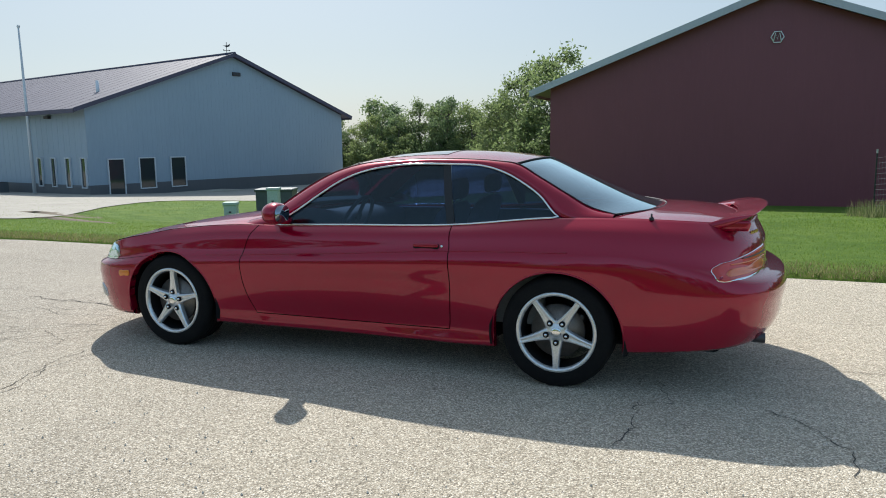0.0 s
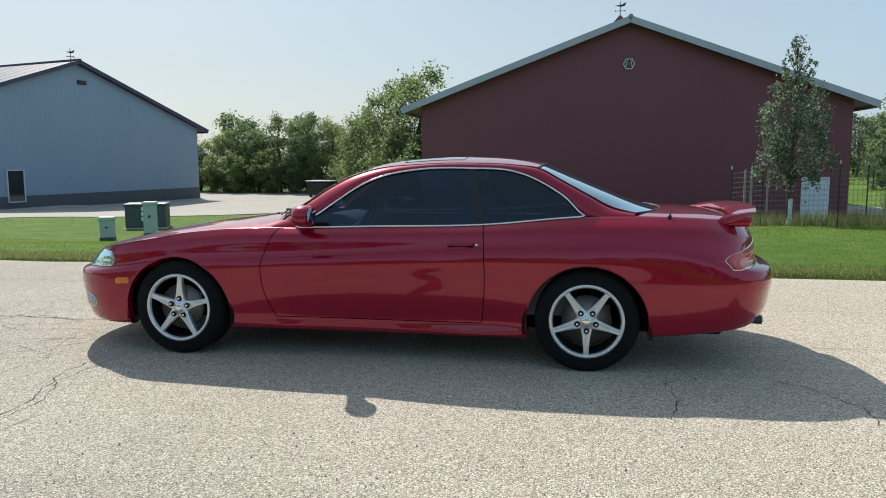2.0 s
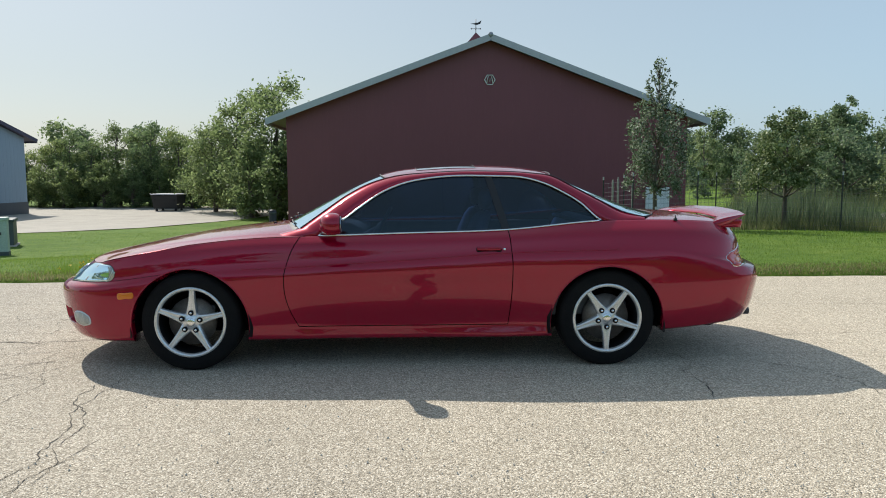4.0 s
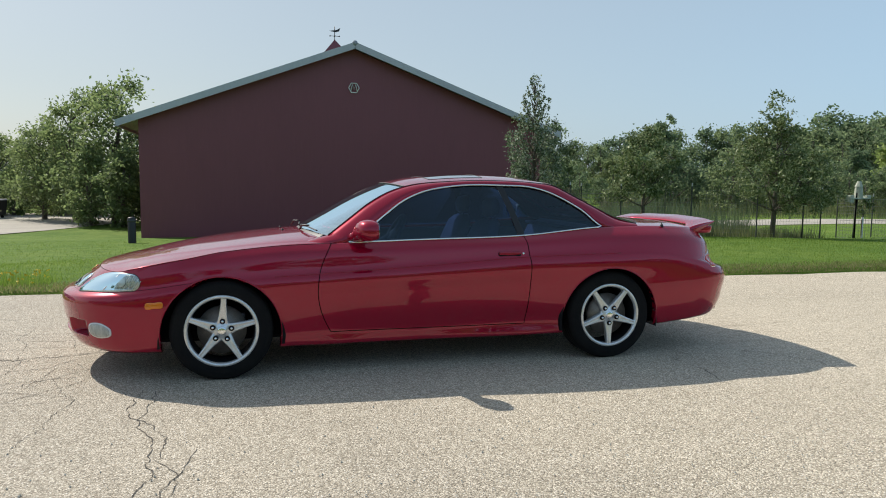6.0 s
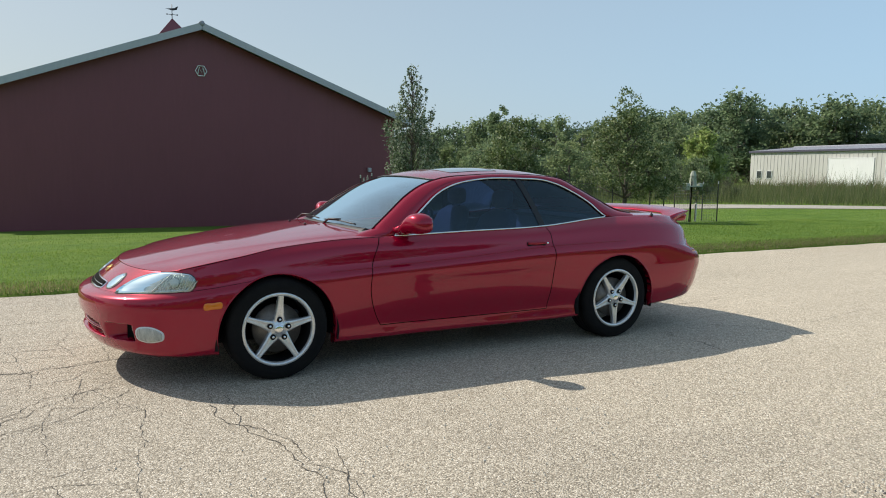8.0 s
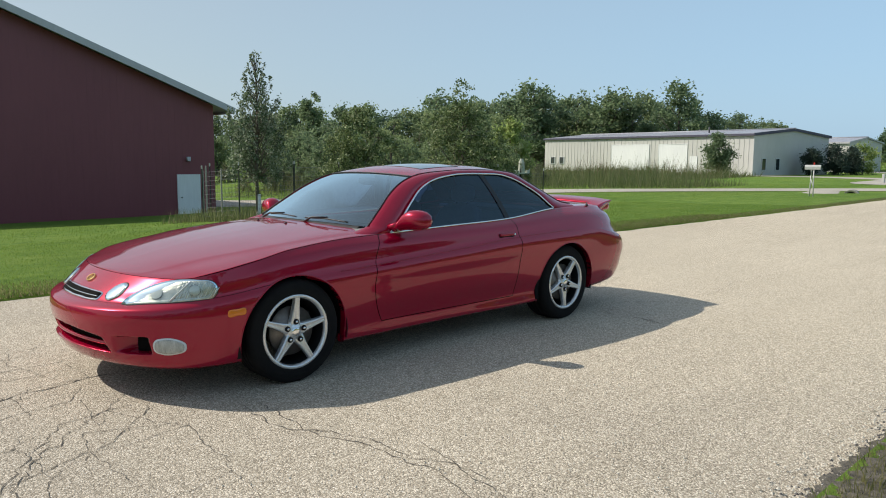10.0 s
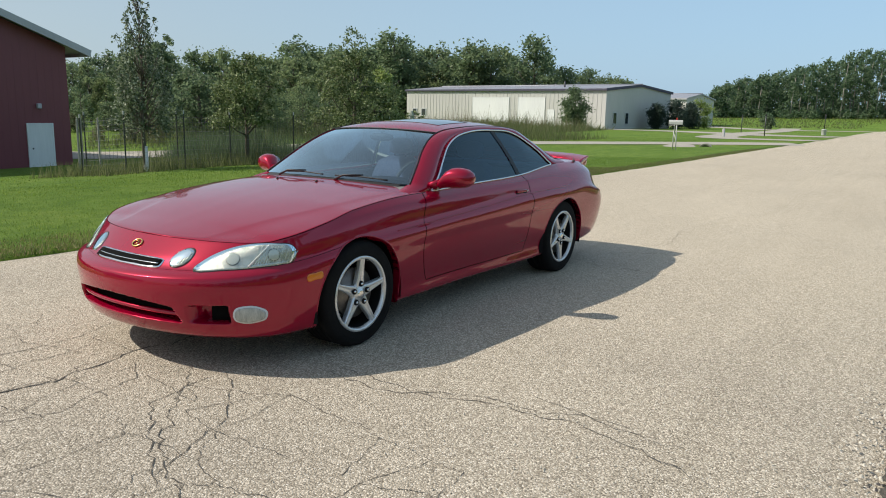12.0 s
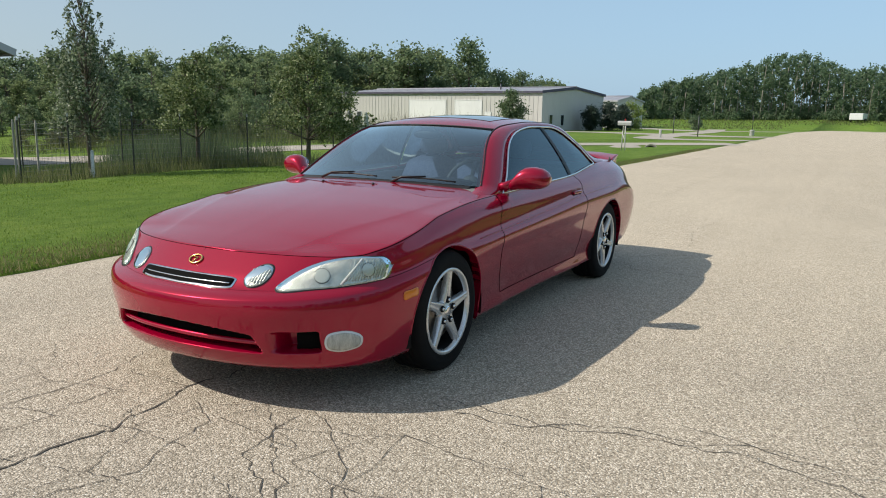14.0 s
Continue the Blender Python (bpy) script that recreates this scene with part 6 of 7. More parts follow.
TLAMP = [(.938, .668), (.945, .700), (.985, .722), (1.10, .742), (1.26, .766), (1.42, .780), (1.50, .776), (1.515, .73), (1.50, .680), (1.36, .664), (1.20, .658), (1.06, .658)]
skin_patch("tail_lamp_rim", scaled(TLAMP, 1.015, 1.07), TAXIS, TWAY, M["chrome"], car, "pale bright lamp rim", .002)
tl = skin_patch("tail_lamp", TLAMP, TAXIS, TWAY, M["tail_red"], car, "red and pale pink tail lamp", .004, .002)
BAND = [(1.01, .674), (1.04, .690), (1.2, .700), (1.46, .708), (1.48, .695), (1.46, .682), (1.3, .670), (1.12, .665)]
for ob, par in zip(skin_patch("indicator_lens", BAND, TAXIS, TWAY, M["tail_amber"], car, "pale amber indicator lens", .0075, .001), tl):
    ob.parent = par

for ob in tl:
    side = 1 if ob == tl[0] else -1
    for z, m in ((.722, "tail_amber"), (.745, "steel_dark")):
        pts = [on_skin(Vector(TAXIS) * a + Vector((0, 0, z + .022 * (a - 1.1))), TWAY) for a in np.linspace(1.07 if z < .73 else 1.16, 1.48, 16)]
        tube("lamp_strip", [((p + n * .0062).x, side * (p + n * .0062).y, (p + n * .0062).z) for p, n in pts], .0036, M[m], ob, "thin strip in the lamp", 6)


def wing_part():
    """A flat wing whose ends reach forward and down to the deck."""
    rings = []
    for y in np.linspace(-1, 1, 61):
        a = abs(y)
        drop = float(ease((a - .62) / .36))
        x1 = 2.425 - .085 * a ** 2
        chord = .165 + .105 * drop
        th = .014 + .006 * drop
        sec = []
        for k in range(24):
            g = 2 * math.pi * k / 24
            cx = math.cos(g)
            fall = .058 * drop * ((1 - cx) / 2) ** 1.2
            low = .014 * drop * (math.sin(g) < 0) * (1 - cx * cx)
            sec.append((x1 - chord / 2 + chord / 2 * cx, y * .645, .978 - .012 * a + th * math.sin(g) * (.55 - .45 * cx) * 1.4 + .022 * cx * (1 - .4 * drop) - fall - low))
        rings.append(sec)
    return loft_rings("spoiler", rings, M["paint"], car)


wing = wing_part()
for s in (-1, 1):
    loft_rings("spoiler_leg", [super_ring((x, s * .615, z), (1, 0, 0), (0, 1, 0), a, .026, 2.6, 20) for x, z, a in ((2.235, .89, .085), (2.245, .915, .082), (2.255, .93, .075), (2.265, .945, .06))], M["paint"], wing)
box("brake_light", 2.35, 2.363, -.16, .16, .950, .962, M["tail_red"], wing, "slim red brake light", .003)
for k, y in enumerate((-.43, -.40, -.37, -.34, -.31)):
    c, n = on_skin((2.3, y, .86), (-1, 0, 0))
    box("nameplate_bar", c.x - .004, c.x + .004, y - .010, y + .010, .850, .870, M["gold"], car, "gold nameplate bar", .001)
c, n = on_skin((1.83, -.715, 0), (0, 0, -1))
ant = lathe("antenna_mount", [(.013, 0), (.013, .012), (.008, .018), (.005, .02), (.005, .034), (.0, .036)], M["black_trim"], car, "black antenna stub", 14, "z", (c.x, c.y, c.z - .003))
for s in (-1, 1):
    v, f = lathe_data([(.020, -.14), (.026, -.06), (.028, 0), (.025, .002), (.023, -.02), (.0, -.06)], 20, "z")
    mesh_part("exhaust_tip", [(q.z + 2.425, q.x + .545 * s, q.y + .300) for q in v], f, M["steel_dark"], car, "dark steel exhaust tip")

# ---- plants ----
def leaf_material(name, c1, c2, c3, vary=False, clear=0.64):
    """Leaf colours that differ from leaf to leaf, with light let through."""
    m = bpy.data.materials.new(name)
    m.use_nodes = True
    n, l = m.node_tree.nodes, m.node_tree.links
    b = n["Principled BSDF"]
    b.inputs["Roughness"].default_value = 0.5
    b.inputs["Specular IOR Level"].default_value = 0.35
    g = n.new("ShaderNodeNewGeometry")
    r = n.new("ShaderNodeValToRGB")
    e = r.color_ramp.elements
    e.new(0.5)
    for k, (p, c) in enumerate(((0.0, c1), (0.5, c2), (1.0, c3))):
        e[k].position, e[k].color = p, (*c, 1)
    l.new(g.outputs["Random Per Island"], r.inputs["Fac"])
    each = n.new("ShaderNodeObjectInfo")
    tone = n.new("ShaderNodeValToRGB")
    tone.color_ramp.elements[0].color = (.70, .78, .80, 1)
    tone.color_ramp.elements[1].color = (1.22, 1.16, .98, 1)
    l.new(each.outputs["Random"], tone.inputs["Fac"])
    tint = mix_col(m, 1.0 if vary else 0.0, r.outputs["Color"], tone.outputs["Color"], "MULTIPLY")
    l.new(tint, b.inputs["Base Color"])
    t = n.new("ShaderNodeBsdfTranslucent")
    l.new(tint, t.inputs["Color"])
    x = n.new("ShaderNodeMixShader")
    x.inputs["Fac"].default_value = clear
    l.new(b.outputs["BSDF"], x.inputs[1])
    l.new(t.outputs["BSDF"], x.inputs[2])
    l.new(x.outputs["Shader"], n["Material Output"].inputs["Surface"])
    return m


# the pale third colour puts light glints into some of the pear leaves
M["leaf_pear"] = leaf_material("pear_leaves", (0.065, 0.100, 0.052), (0.120, 0.165, 0.088), (0.360, 0.400, 0.300), clear=0.45)
M["leaf_crab"] = leaf_material("crab_apple_leaves", (0.065, 0.105, 0.034), (0.135, 0.185, 0.068), (0.340, 0.385, 0.190), clear=0.3)
M["leaf_wood"] = leaf_material("woodland_leaves", (0.145, 0.200, 0.108), (0.212, 0.278, 0.150), (0.300, 0.360, 0.205), True)
M["leaf_far"] = leaf_material("far_wood_leaves", (0.115, 0.182, 0.108), (0.169, 0.243, 0.144), (0.243, 0.317, 0.186), True)
M["leaf_light"] = leaf_material("light_green_leaves", (0.22, 0.30, 0.085), (0.29, 0.37, 0.12), (0.37, 0.43, 0.17))
M["leaf_sunny"] = leaf_material("sunlit_hazel_leaves", (0.145, 0.200, 0.086), (0.208, 0.270, 0.116), (0.300, 0.362, 0.168), True)
M["leaf_spruce"] = leaf_material("dark_shrub_leaves", (0.045, 0.072, 0.058), (0.066, 0.098, 0.076), (0.095, 0.130, 0.098))
M["leaf_scrub"] = leaf_material("grey_green_scrub_leaves", (0.105, 0.115, 0.065), (0.165, 0.172, 0.100), (0.250, 0.240, 0.160), True)
M["leaf_dusk"] = leaf_material("deep_green_leaves", (0.105, 0.158, 0.092), (0.165, 0.228, 0.128), (0.25, 0.31, 0.180), True)
M["bark"] = mottled("grey_brown_bark", (0.10, 0.082, 0.065), (0.17, 0.145, 0.12), 6, 0.9, 0.6, 0.02, stretch=(1, 1, .3))
M["trunk_wrap"] = material("white_trunk_guard", (0.72, 0.72, 0.70), 0.6)
M["reed"] = leaf_material("tall_weeds", (0.085, 0.115, 0.040), (0.135, 0.165, 0.065), (0.23, 0.23, 0.12))
M["field_blade"] = leaf_material("rough_field_grass", (0.115, 0.150, 0.048), (0.165, 0.200, 0.070), (0.24, 0.25, 0.11))
M["dock"] = leaf_material("brown_dock_stalks", (0.120, 0.075, 0.045), (0.170, 0.115, 0.070), (0.24, 0.19, 0.12))
M["cattail"] = leaf_material("cattail_leaves", (0.075, 0.120, 0.065), (0.110, 0.160, 0.090), (0.165, 0.205, 0.115))
M["blade"] = leaf_material("lawn_blades", (0.108, 0.188, 0.026), (0.162, 0.256, 0.040), (0.240, 0.319, 0.068))
M["verge_blade"] = leaf_material("dull_verge_blades", (0.075, 0.095, 0.028), (0.115, 0.135, 0.042), (0.17, 0.185, 0.07))
M["dry_blade"] = leaf_material("dry_verge_grass", (0.13, 0.15, 0.045), (0.21, 0.20, 0.085), (0.32, 0.28, 0.15))


def leaf_cloud(centres, radii, counts, size, seed, flat=0.8):
    """Leaf quads scattered about clump centres, denser towards each clump's outside."""
    g = np.random.default_rng(seed)
    pts = []
    for c, r, n in zip(centres, radii, counts):
        d = g.normal(size=(n, 3))
        d /= np.linalg.norm(d, axis=1, keepdims=True)
        rad = r * g.uniform(0.15, 1.0, size=(n, 1)) ** 0.6 * (1 + .40 * g.normal(size=(n, 1)))
        p = d * rad
        p[:, 2] *= flat
        pts.append(np.array(c) + p)
    p = np.concatenate(pts)
    n = len(p)
    a = g.normal(size=(n, 3))
    a /= np.linalg.norm(a, axis=1, keepdims=True)
    b = g.normal(size=(n, 3))
    b -= a * (a * b).sum(1, keepdims=True)
    b /= np.linalg.norm(b, axis=1, keepdims=True)
    s = size * g.uniform(.6, 1.25, size=(n, 1))
    v = np.stack((p - a * s, p + b * s * .55, p + a * s, p - b * s * .55), 1).reshape(-1, 3)
    return v


def quads_object(name, v, mat, parent):
    me = bpy.data.meshes.new(name)
    n = len(v) // 4
    me.vertices.add(len(v))
    me.vertices.foreach_set("co", v.astype(np.float32).ravel())
    me.loops.add(4 * n)
    me.loops.foreach_set("vertex_index", np.arange(4 * n, dtype=np.int32))
    me.polygons.add(n)
    me.polygons.foreach_set("loop_start", np.arange(0, 4 * n, 4, dtype=np.int32))
    me.update(calc_edges=True)
    me.validate()
    me.materials.append(mat)
    ob = new(name, me)
    ob.parent = parent
    return ob


def join(verts, faces, v2, f2):
    o = len(verts)
    verts += v2
    faces += [tuple(i + o for i in f) for f in f2]


def column_crown(r, height, crown, z0, clumps, gappy):
    """Clumps of a slim upright crown on steep short limbs."""
    cs, rs = [], []
    for k in range(clumps):
        z = z0 + (height - z0) * ((k + .5) / clumps) ** .9
        q = (z - z0) / (height - z0)
        w = crown * float(np.interp(q, (0, .12, .3, .6, .8, 1), (.45, .85, 1.0, .72, .42, .10)))
        a = k * 2.39996 + r.uniform(-.5, .5)
        d = w * r.uniform(.30, 1.0)
        cs.append((d * math.cos(a), d * math.sin(a), z))
        rs.append(max(.12 * crown, w * r.uniform(.26, .52)) * gappy)
    return cs, rs


def lobed_crown(r, height, crown, z0, lobes, clumps, gappy, wide):
    """Clumps round uneven lobes of a broad crown: the lobe centres, and each clump with its lobe."""
    ls, cs, rs, own = [], [], [], []
    for k in range(lobes):
        q = (k + r.uniform(.2, .8)) / lobes
        w = crown * math.sqrt(max(.10, 1 - (2 * q - (.75 if wide else .85)) ** 2 * .85))
        a = k * 2.39996 + r.uniform(-.8, .8)
        d = w * r.uniform(.30, .72)
        size = crown * r.uniform(.30, .50) * (1 - .25 * q)
        ls.append((d * math.cos(a), d * math.sin(a), z0 + (height - z0) * (.08 + .86 * q) - size * .35, size))
    for k in range(clumps):
        i = k % lobes
        x, y, z, size = ls[i]
        a, e = r.uniform(0, 6.283), r.uniform(-.45, 1.0)
        c = math.sqrt(1 - min(.98, e * e))
        far = size * r.uniform(.30, 1.10) * (1.25 if r.random() < .12 else 1)
        cs.append((x + far * c * math.cos(a), y + far * c * math.sin(a), z + far * e * .85))
        rs.append(size * r.uniform(.40, .75) * gappy)
        own.append(i)
    return ls, cs, rs, own


def tree(label, at, height, crown, shape, clumps, leaves, size, mat, seed, trunk=.08, bare=.25, group="", wrap=False, category="tree", kind_name="tree", gappy=1.0, lobes=0):
    """A tree: tapered trunk, limbs and twigs, and a crown of small leaves. crown: half width; shape: 'oval', 'column' or 'wide'."""
    r = random.Random(seed)
    t = thing(kind_name, label, category, at, group)
    z0 = height * bare
    verts, faces = tube_data([(0, 0, -.25), (r.uniform(-.02, .02) * height, 0, height * .3), (r.uniform(-.03, .03) * height, r.uniform(-.03, .03) * height, height * .62), (0, 0, height * .90)],
                             [trunk * 1.15, trunk * .85, trunk * .45, trunk * .1], 8)
    if shape == "column":
        cs, rs = column_crown(r, height, crown, z0, clumps, gappy)
        for c in cs:
            s = Vector((0, 0, max(height * .25, c[2] - math.hypot(c[0], c[1]) * 1.2 - .05 * height)))
            join(verts, faces, *tube_data([s, s.lerp(Vector(c), .5) + Vector((0, 0, -.03 * height * r.random())), Vector(c)], [trunk * .30, trunk * .18, trunk * .05], 4))
    else:
        lobes = lobes or max(6, min(14, clumps // 5))
        ls, cs, rs, own = lobed_crown(r, height, crown, z0, lobes, clumps, gappy, shape == "wide")
        for x, y, z, q in ls:
            s = Vector((0, 0, max(height * .12, z0 * .8, z - math.hypot(x, y) * .9 - .04 * height)))
            join(verts, faces, *tube_data([s, s.lerp(Vector((x, y, z)), .5) + Vector((r.uniform(-.03, .03) * height, 0, -.03 * height * r.random())), Vector((x, y, z))], [trunk * .45, trunk * .28, trunk * .12], 5))
        for c, i in zip(cs, own):
            join(verts, faces, *tube_data([Vector(ls[i][:3]), Vector(c)], [trunk * .12, trunk * .03], 3))
    ns = [q * q for q in rs]
    tot = sum(ns)
    ns = [max(5, int(leaves * n / tot)) for n in ns]
    mesh_part("trunk", verts, faces, M["bark"], t)
    if wrap:
        lathe("trunk_guard", [(trunk * 1.25, .02), (trunk * 1.22, .62), (trunk * 1.0, .63)], M["trunk_wrap"], t, "white plastic trunk guard", 12, "z")
    quads_object("crown", leaf_cloud(cs, rs, ns, size, seed, 1.7 if shape == "column" else .8), mat, t)
    return t


def at_ground(x, y, dz=0.0):
    return (x, y, ground_z(x, y) + dz)


tree("young columnar pear tree with glossy grey-green leaves", at_ground(6.15, 12.6), 4.25, .98, "column", 120, 7600, .040, M["leaf_pear"], 3, .05, .20, wrap=True, gappy=.44)
tree("round crab-apple tree with loose green leaves behind the fence", at_ground(9.6, 12.95), 3.1, 1.35, "wide", 140, 10500, .043, M["leaf_crab"], 5, .06, .34, gappy=.62, lobes=13)
broad = tree("broad crab-apple tree with a tall wispy top", at_ground(13.4, 12.3), 3.55, 1.80, "wide", 200, 17000, .043, M["leaf_crab"], 6, .07, .28, gappy=.56, lobes=17)
wr = random.Random(66)
wc = [(-.25 + wr.gauss(0, .16) + .3 * k / 22, wr.gauss(0, .16), 3.0 + 1.15 * k / 22) for k in range(22)]
tagged(quads_object("top_spray", leaf_cloud(wc, [.14] * 22, [26] * 22, .045, 67), M["leaf_crab"], broad), kind="stuff")
tree("young slim tree with thin leaves and stakes", at_ground(16.5, 12.25), 1.75, .40, "oval", 40, 700, .04, M["leaf_crab"], 8, .026, .45, wrap=True, gappy=.7)
tree("light yellow-green young maple", at_ground(40.8, 34), 4.9, 1.9, "oval", 110, 6500, .14, M["leaf_light"], 9, .12, .12, gappy=1.0, lobes=12)
tree("rounded green yew-like bush by the warehouse", at_ground(68.6, 30.2), 4.3, 1.55, "oval", 90, 5200, .13, M["leaf_wood"], 12, .1, .08, category="bush", kind_name="bush", gappy=2.0, lobes=10)
for x, y, h, w in ((81.4, 25.6, 2.9, 1.1), (85.2, 24.6, 3.3, 1.5), (88.6, 24.0, 3.3, 1.4)):
    tree("dark dense shrub against the warehouse wall", at_ground(x, y), h, w, "oval", 80, 5200, .11, M["leaf_spruce"], int(x), .08, .06, "shrubs by the warehouse", category="bush", kind_name="bush", gappy=2.0, lobes=10)
tree("yellow-green shrub by the warehouse corner", at_ground(91, 23.5), 3.6, 1.6, "oval", 60, 2600, .13, M["leaf_light"], 77, .08, .06, category="bush", kind_name="bush", gappy=2.0, lobes=10)
tree("small round bush on the far lawn", at_ground(99, 17), 2.0, 1.0, "oval", 50, 1500, .12, M["leaf_wood"], 78, .06, .05, category="bush", kind_name="bush", gappy=2.0, lobes=10)

# the wood: a few grown trees, copied and turned
stock = []
for k, (h, w, shape, clumps, leaves, size, mat, lobes, gap, low) in enumerate((
        (8.0, 2.9, "wide", 120, 5600, .15, "leaf_wood", 13, 1.10, .06), (9.0, 2.6, "oval", 110, 5600, .15, "leaf_dusk", 14, 1.10, .08),
        (7.0, 3.0, "wide", 120, 5400, .14, "leaf_sunny", 12, 1.05, .06), (8.5, 2.3, "oval", 80, 3400, .15, "leaf_wood", 12, .90, .12),
        (5.0, 2.4, "wide", 90, 4400, .12, "leaf_dusk", 11, 1.10, .03), (9.5, 2.9, "wide", 70, 1900, .15, "leaf_wood", 10, .60, .34),
        (7.5, 2.6, "oval", 130, 8200, .10, "leaf_sunny", 14, 1.15, .04), (7.0, 2.8, "wide", 130, 8200, .10, "leaf_sunny", 13, 1.05, .04), (4.6, 2.3, "wide", 90, 4600, .11, "leaf_sunny", 11, 1.1, .02),
        (8.4, 3.2, "wide", 90, 3900, .18, "leaf_dusk", 13, 1.25, .04), (9.2, 2.9, "oval", 90, 3900, .18, "leaf_wood", 13, 1.25, .04),
        (2.6, 1.7, "wide", 60, 1900, .085, "leaf_scrub", 9, 1.1, .02), (3.3, 1.5, "oval", 60, 2000, .085, "leaf_dusk", 9, 1.0, .02))):
    if k < 11:
        stock.append(tree("grown broad-leaved tree in the wood behind", (0, 0, 0), h, w, shape, clumps, leaves, size, M[mat], 100 + k, .15, low, "trees of the wood", gappy=gap, lobes=lobes))
    else:
        stock.append(tree("wild grey-green scrub bush at the wood's foot", (0, 0, 0), h, w, shape, clumps, leaves, size, M[mat], 100 + k, .05, low, "scrub bushes", category="bush", kind_name="bush", gappy=gap, lobes=lobes))
used = set()


def plant(k, x, y, s, seed, dz=0.0, label="", wide=1.0):
    r = random.Random(seed)
    m = Matrix.Translation(at_ground(x, y, dz)) @ Matrix.Rotation(r.uniform(0, 6.28), 4, "Z") @ Matrix.Diagonal((s * wide * r.uniform(.9, 1.15), s * wide * r.uniform(.9, 1.15), s, 1))
    if k not in used:
        used.add(k)
        stock[k].matrix_basis = m
        ob = stock[k]
    else:
        ob = copy_thing(stock[k], m)
    if label:
        ob["label"] = label
    return ob


r = random.Random(21)
# between the grey building and the barn
for i in range(15):
    f = i / 14
    x = -33 + 24 * f
    plant(r.choice((6, 7)), x + r.uniform(-1, 1), 56.5 - 3.5 * f + r.uniform(-1.2, 1.2), r.uniform(.76, .92) + (.24 if 6 <= i <= 9 else 0), i)
    plant(8, x + r.uniform(-1, 1), 54.0 - 4.0 * f + r.uniform(-.5, .5), r.uniform(.75, .95), 50 + i)
    if i % 2:
        plant(10, x + r.uniform(-1, 1), 61 - 3 * f, r.uniform(.78, .94), 350 + i)
plant(7, -11.2, 43.5, 1.30, 71, 0, "tall light-green tree beside the barn")
plant(6, -8.6, 41.0, 1.48, 72, 0, "tall light-green tree beside the barn")
plant(7, -13.4, 45.5, 1.06, 73)
plant(8, -7.6, 37.5, 1.1, 74)
plant(8, -9.6, 38.9, 1.2, 75)
DRIVE = [(35, 8.5), (30, 14), (24, 20), (18, 26.5), (15, 34), (14, 46)]


def off_drive(x, y, gap):
    for (ax, ay), (bx, by) in zip(DRIVE[:-1], DRIVE[1:]):
        f = min(1, max(0, ((x - ax) * (bx - ax) + (y - ay) * (by - ay)) / ((bx - ax) ** 2 + (by - ay) ** 2)))
        if math.hypot(x - ax - f * (bx - ax), y - ay - f * (by - ay)) < gap:
            return False
    return True


# behind the reeds and beyond the barn
for i in range(40):
    az = radians(79 - i)
    d = 62 + r.uniform(-7, 9) + .5 * i
    plant(r.choice((0, 1, 2, 3, 4, 5)), -4.5 + d * math.cos(az), -3.5 + d * math.sin(az), r.uniform(.56, .82) * (1 + .013 * min(i, 24)), 100 + i)
    d += 12
    plant(r.choice((9, 10)), -4.5 + d * math.cos(az), -3.5 + d * math.sin(az), r.uniform(.62, .90) * (1 + .013 * min(i, 24)), 600 + i)
    for k in range(2):
        d, q = 40 + r.uniform(-5, 12) + .25 * i, az + radians(r.uniform(-.8, .8))
        x, y = -4.5 + d * math.cos(q), -3.5 + d * math.sin(q)
        if off_drive(x, y, 4.0) and (x > 15.5 or y < 26) and x < 62 and not (x > 48 and y < 34):
            plant(r.choice((11, 12, 4)), x, y, r.uniform(.75, 1.15) * (.62 if k and i % 3 == 0 else 1), 400 + i + 50 * k)
for i in range(18):
    f = i / 17
    x, y = 19.5 + 11.5 * f + r.uniform(-.8, 2.4), 36.5 - 13.5 * f + r.uniform(-.8, 2.4)
    plant(r.choice((11, 12, 11)), x, y, r.uniform(.62, 1.05), 700 + i)
# behind the warehouse
for i in range(31):
    az = radians(46 - i * .82)
    d = 126 + r.uniform(-6, 16)
    plant(r.choice((9, 10)), -4.5 + d * math.cos(az), -3.5 + d * math.sin(az), r.uniform(1.45, 1.95) * (1 if i < 24 else .70), 200 + i, 0, "", 1.1)
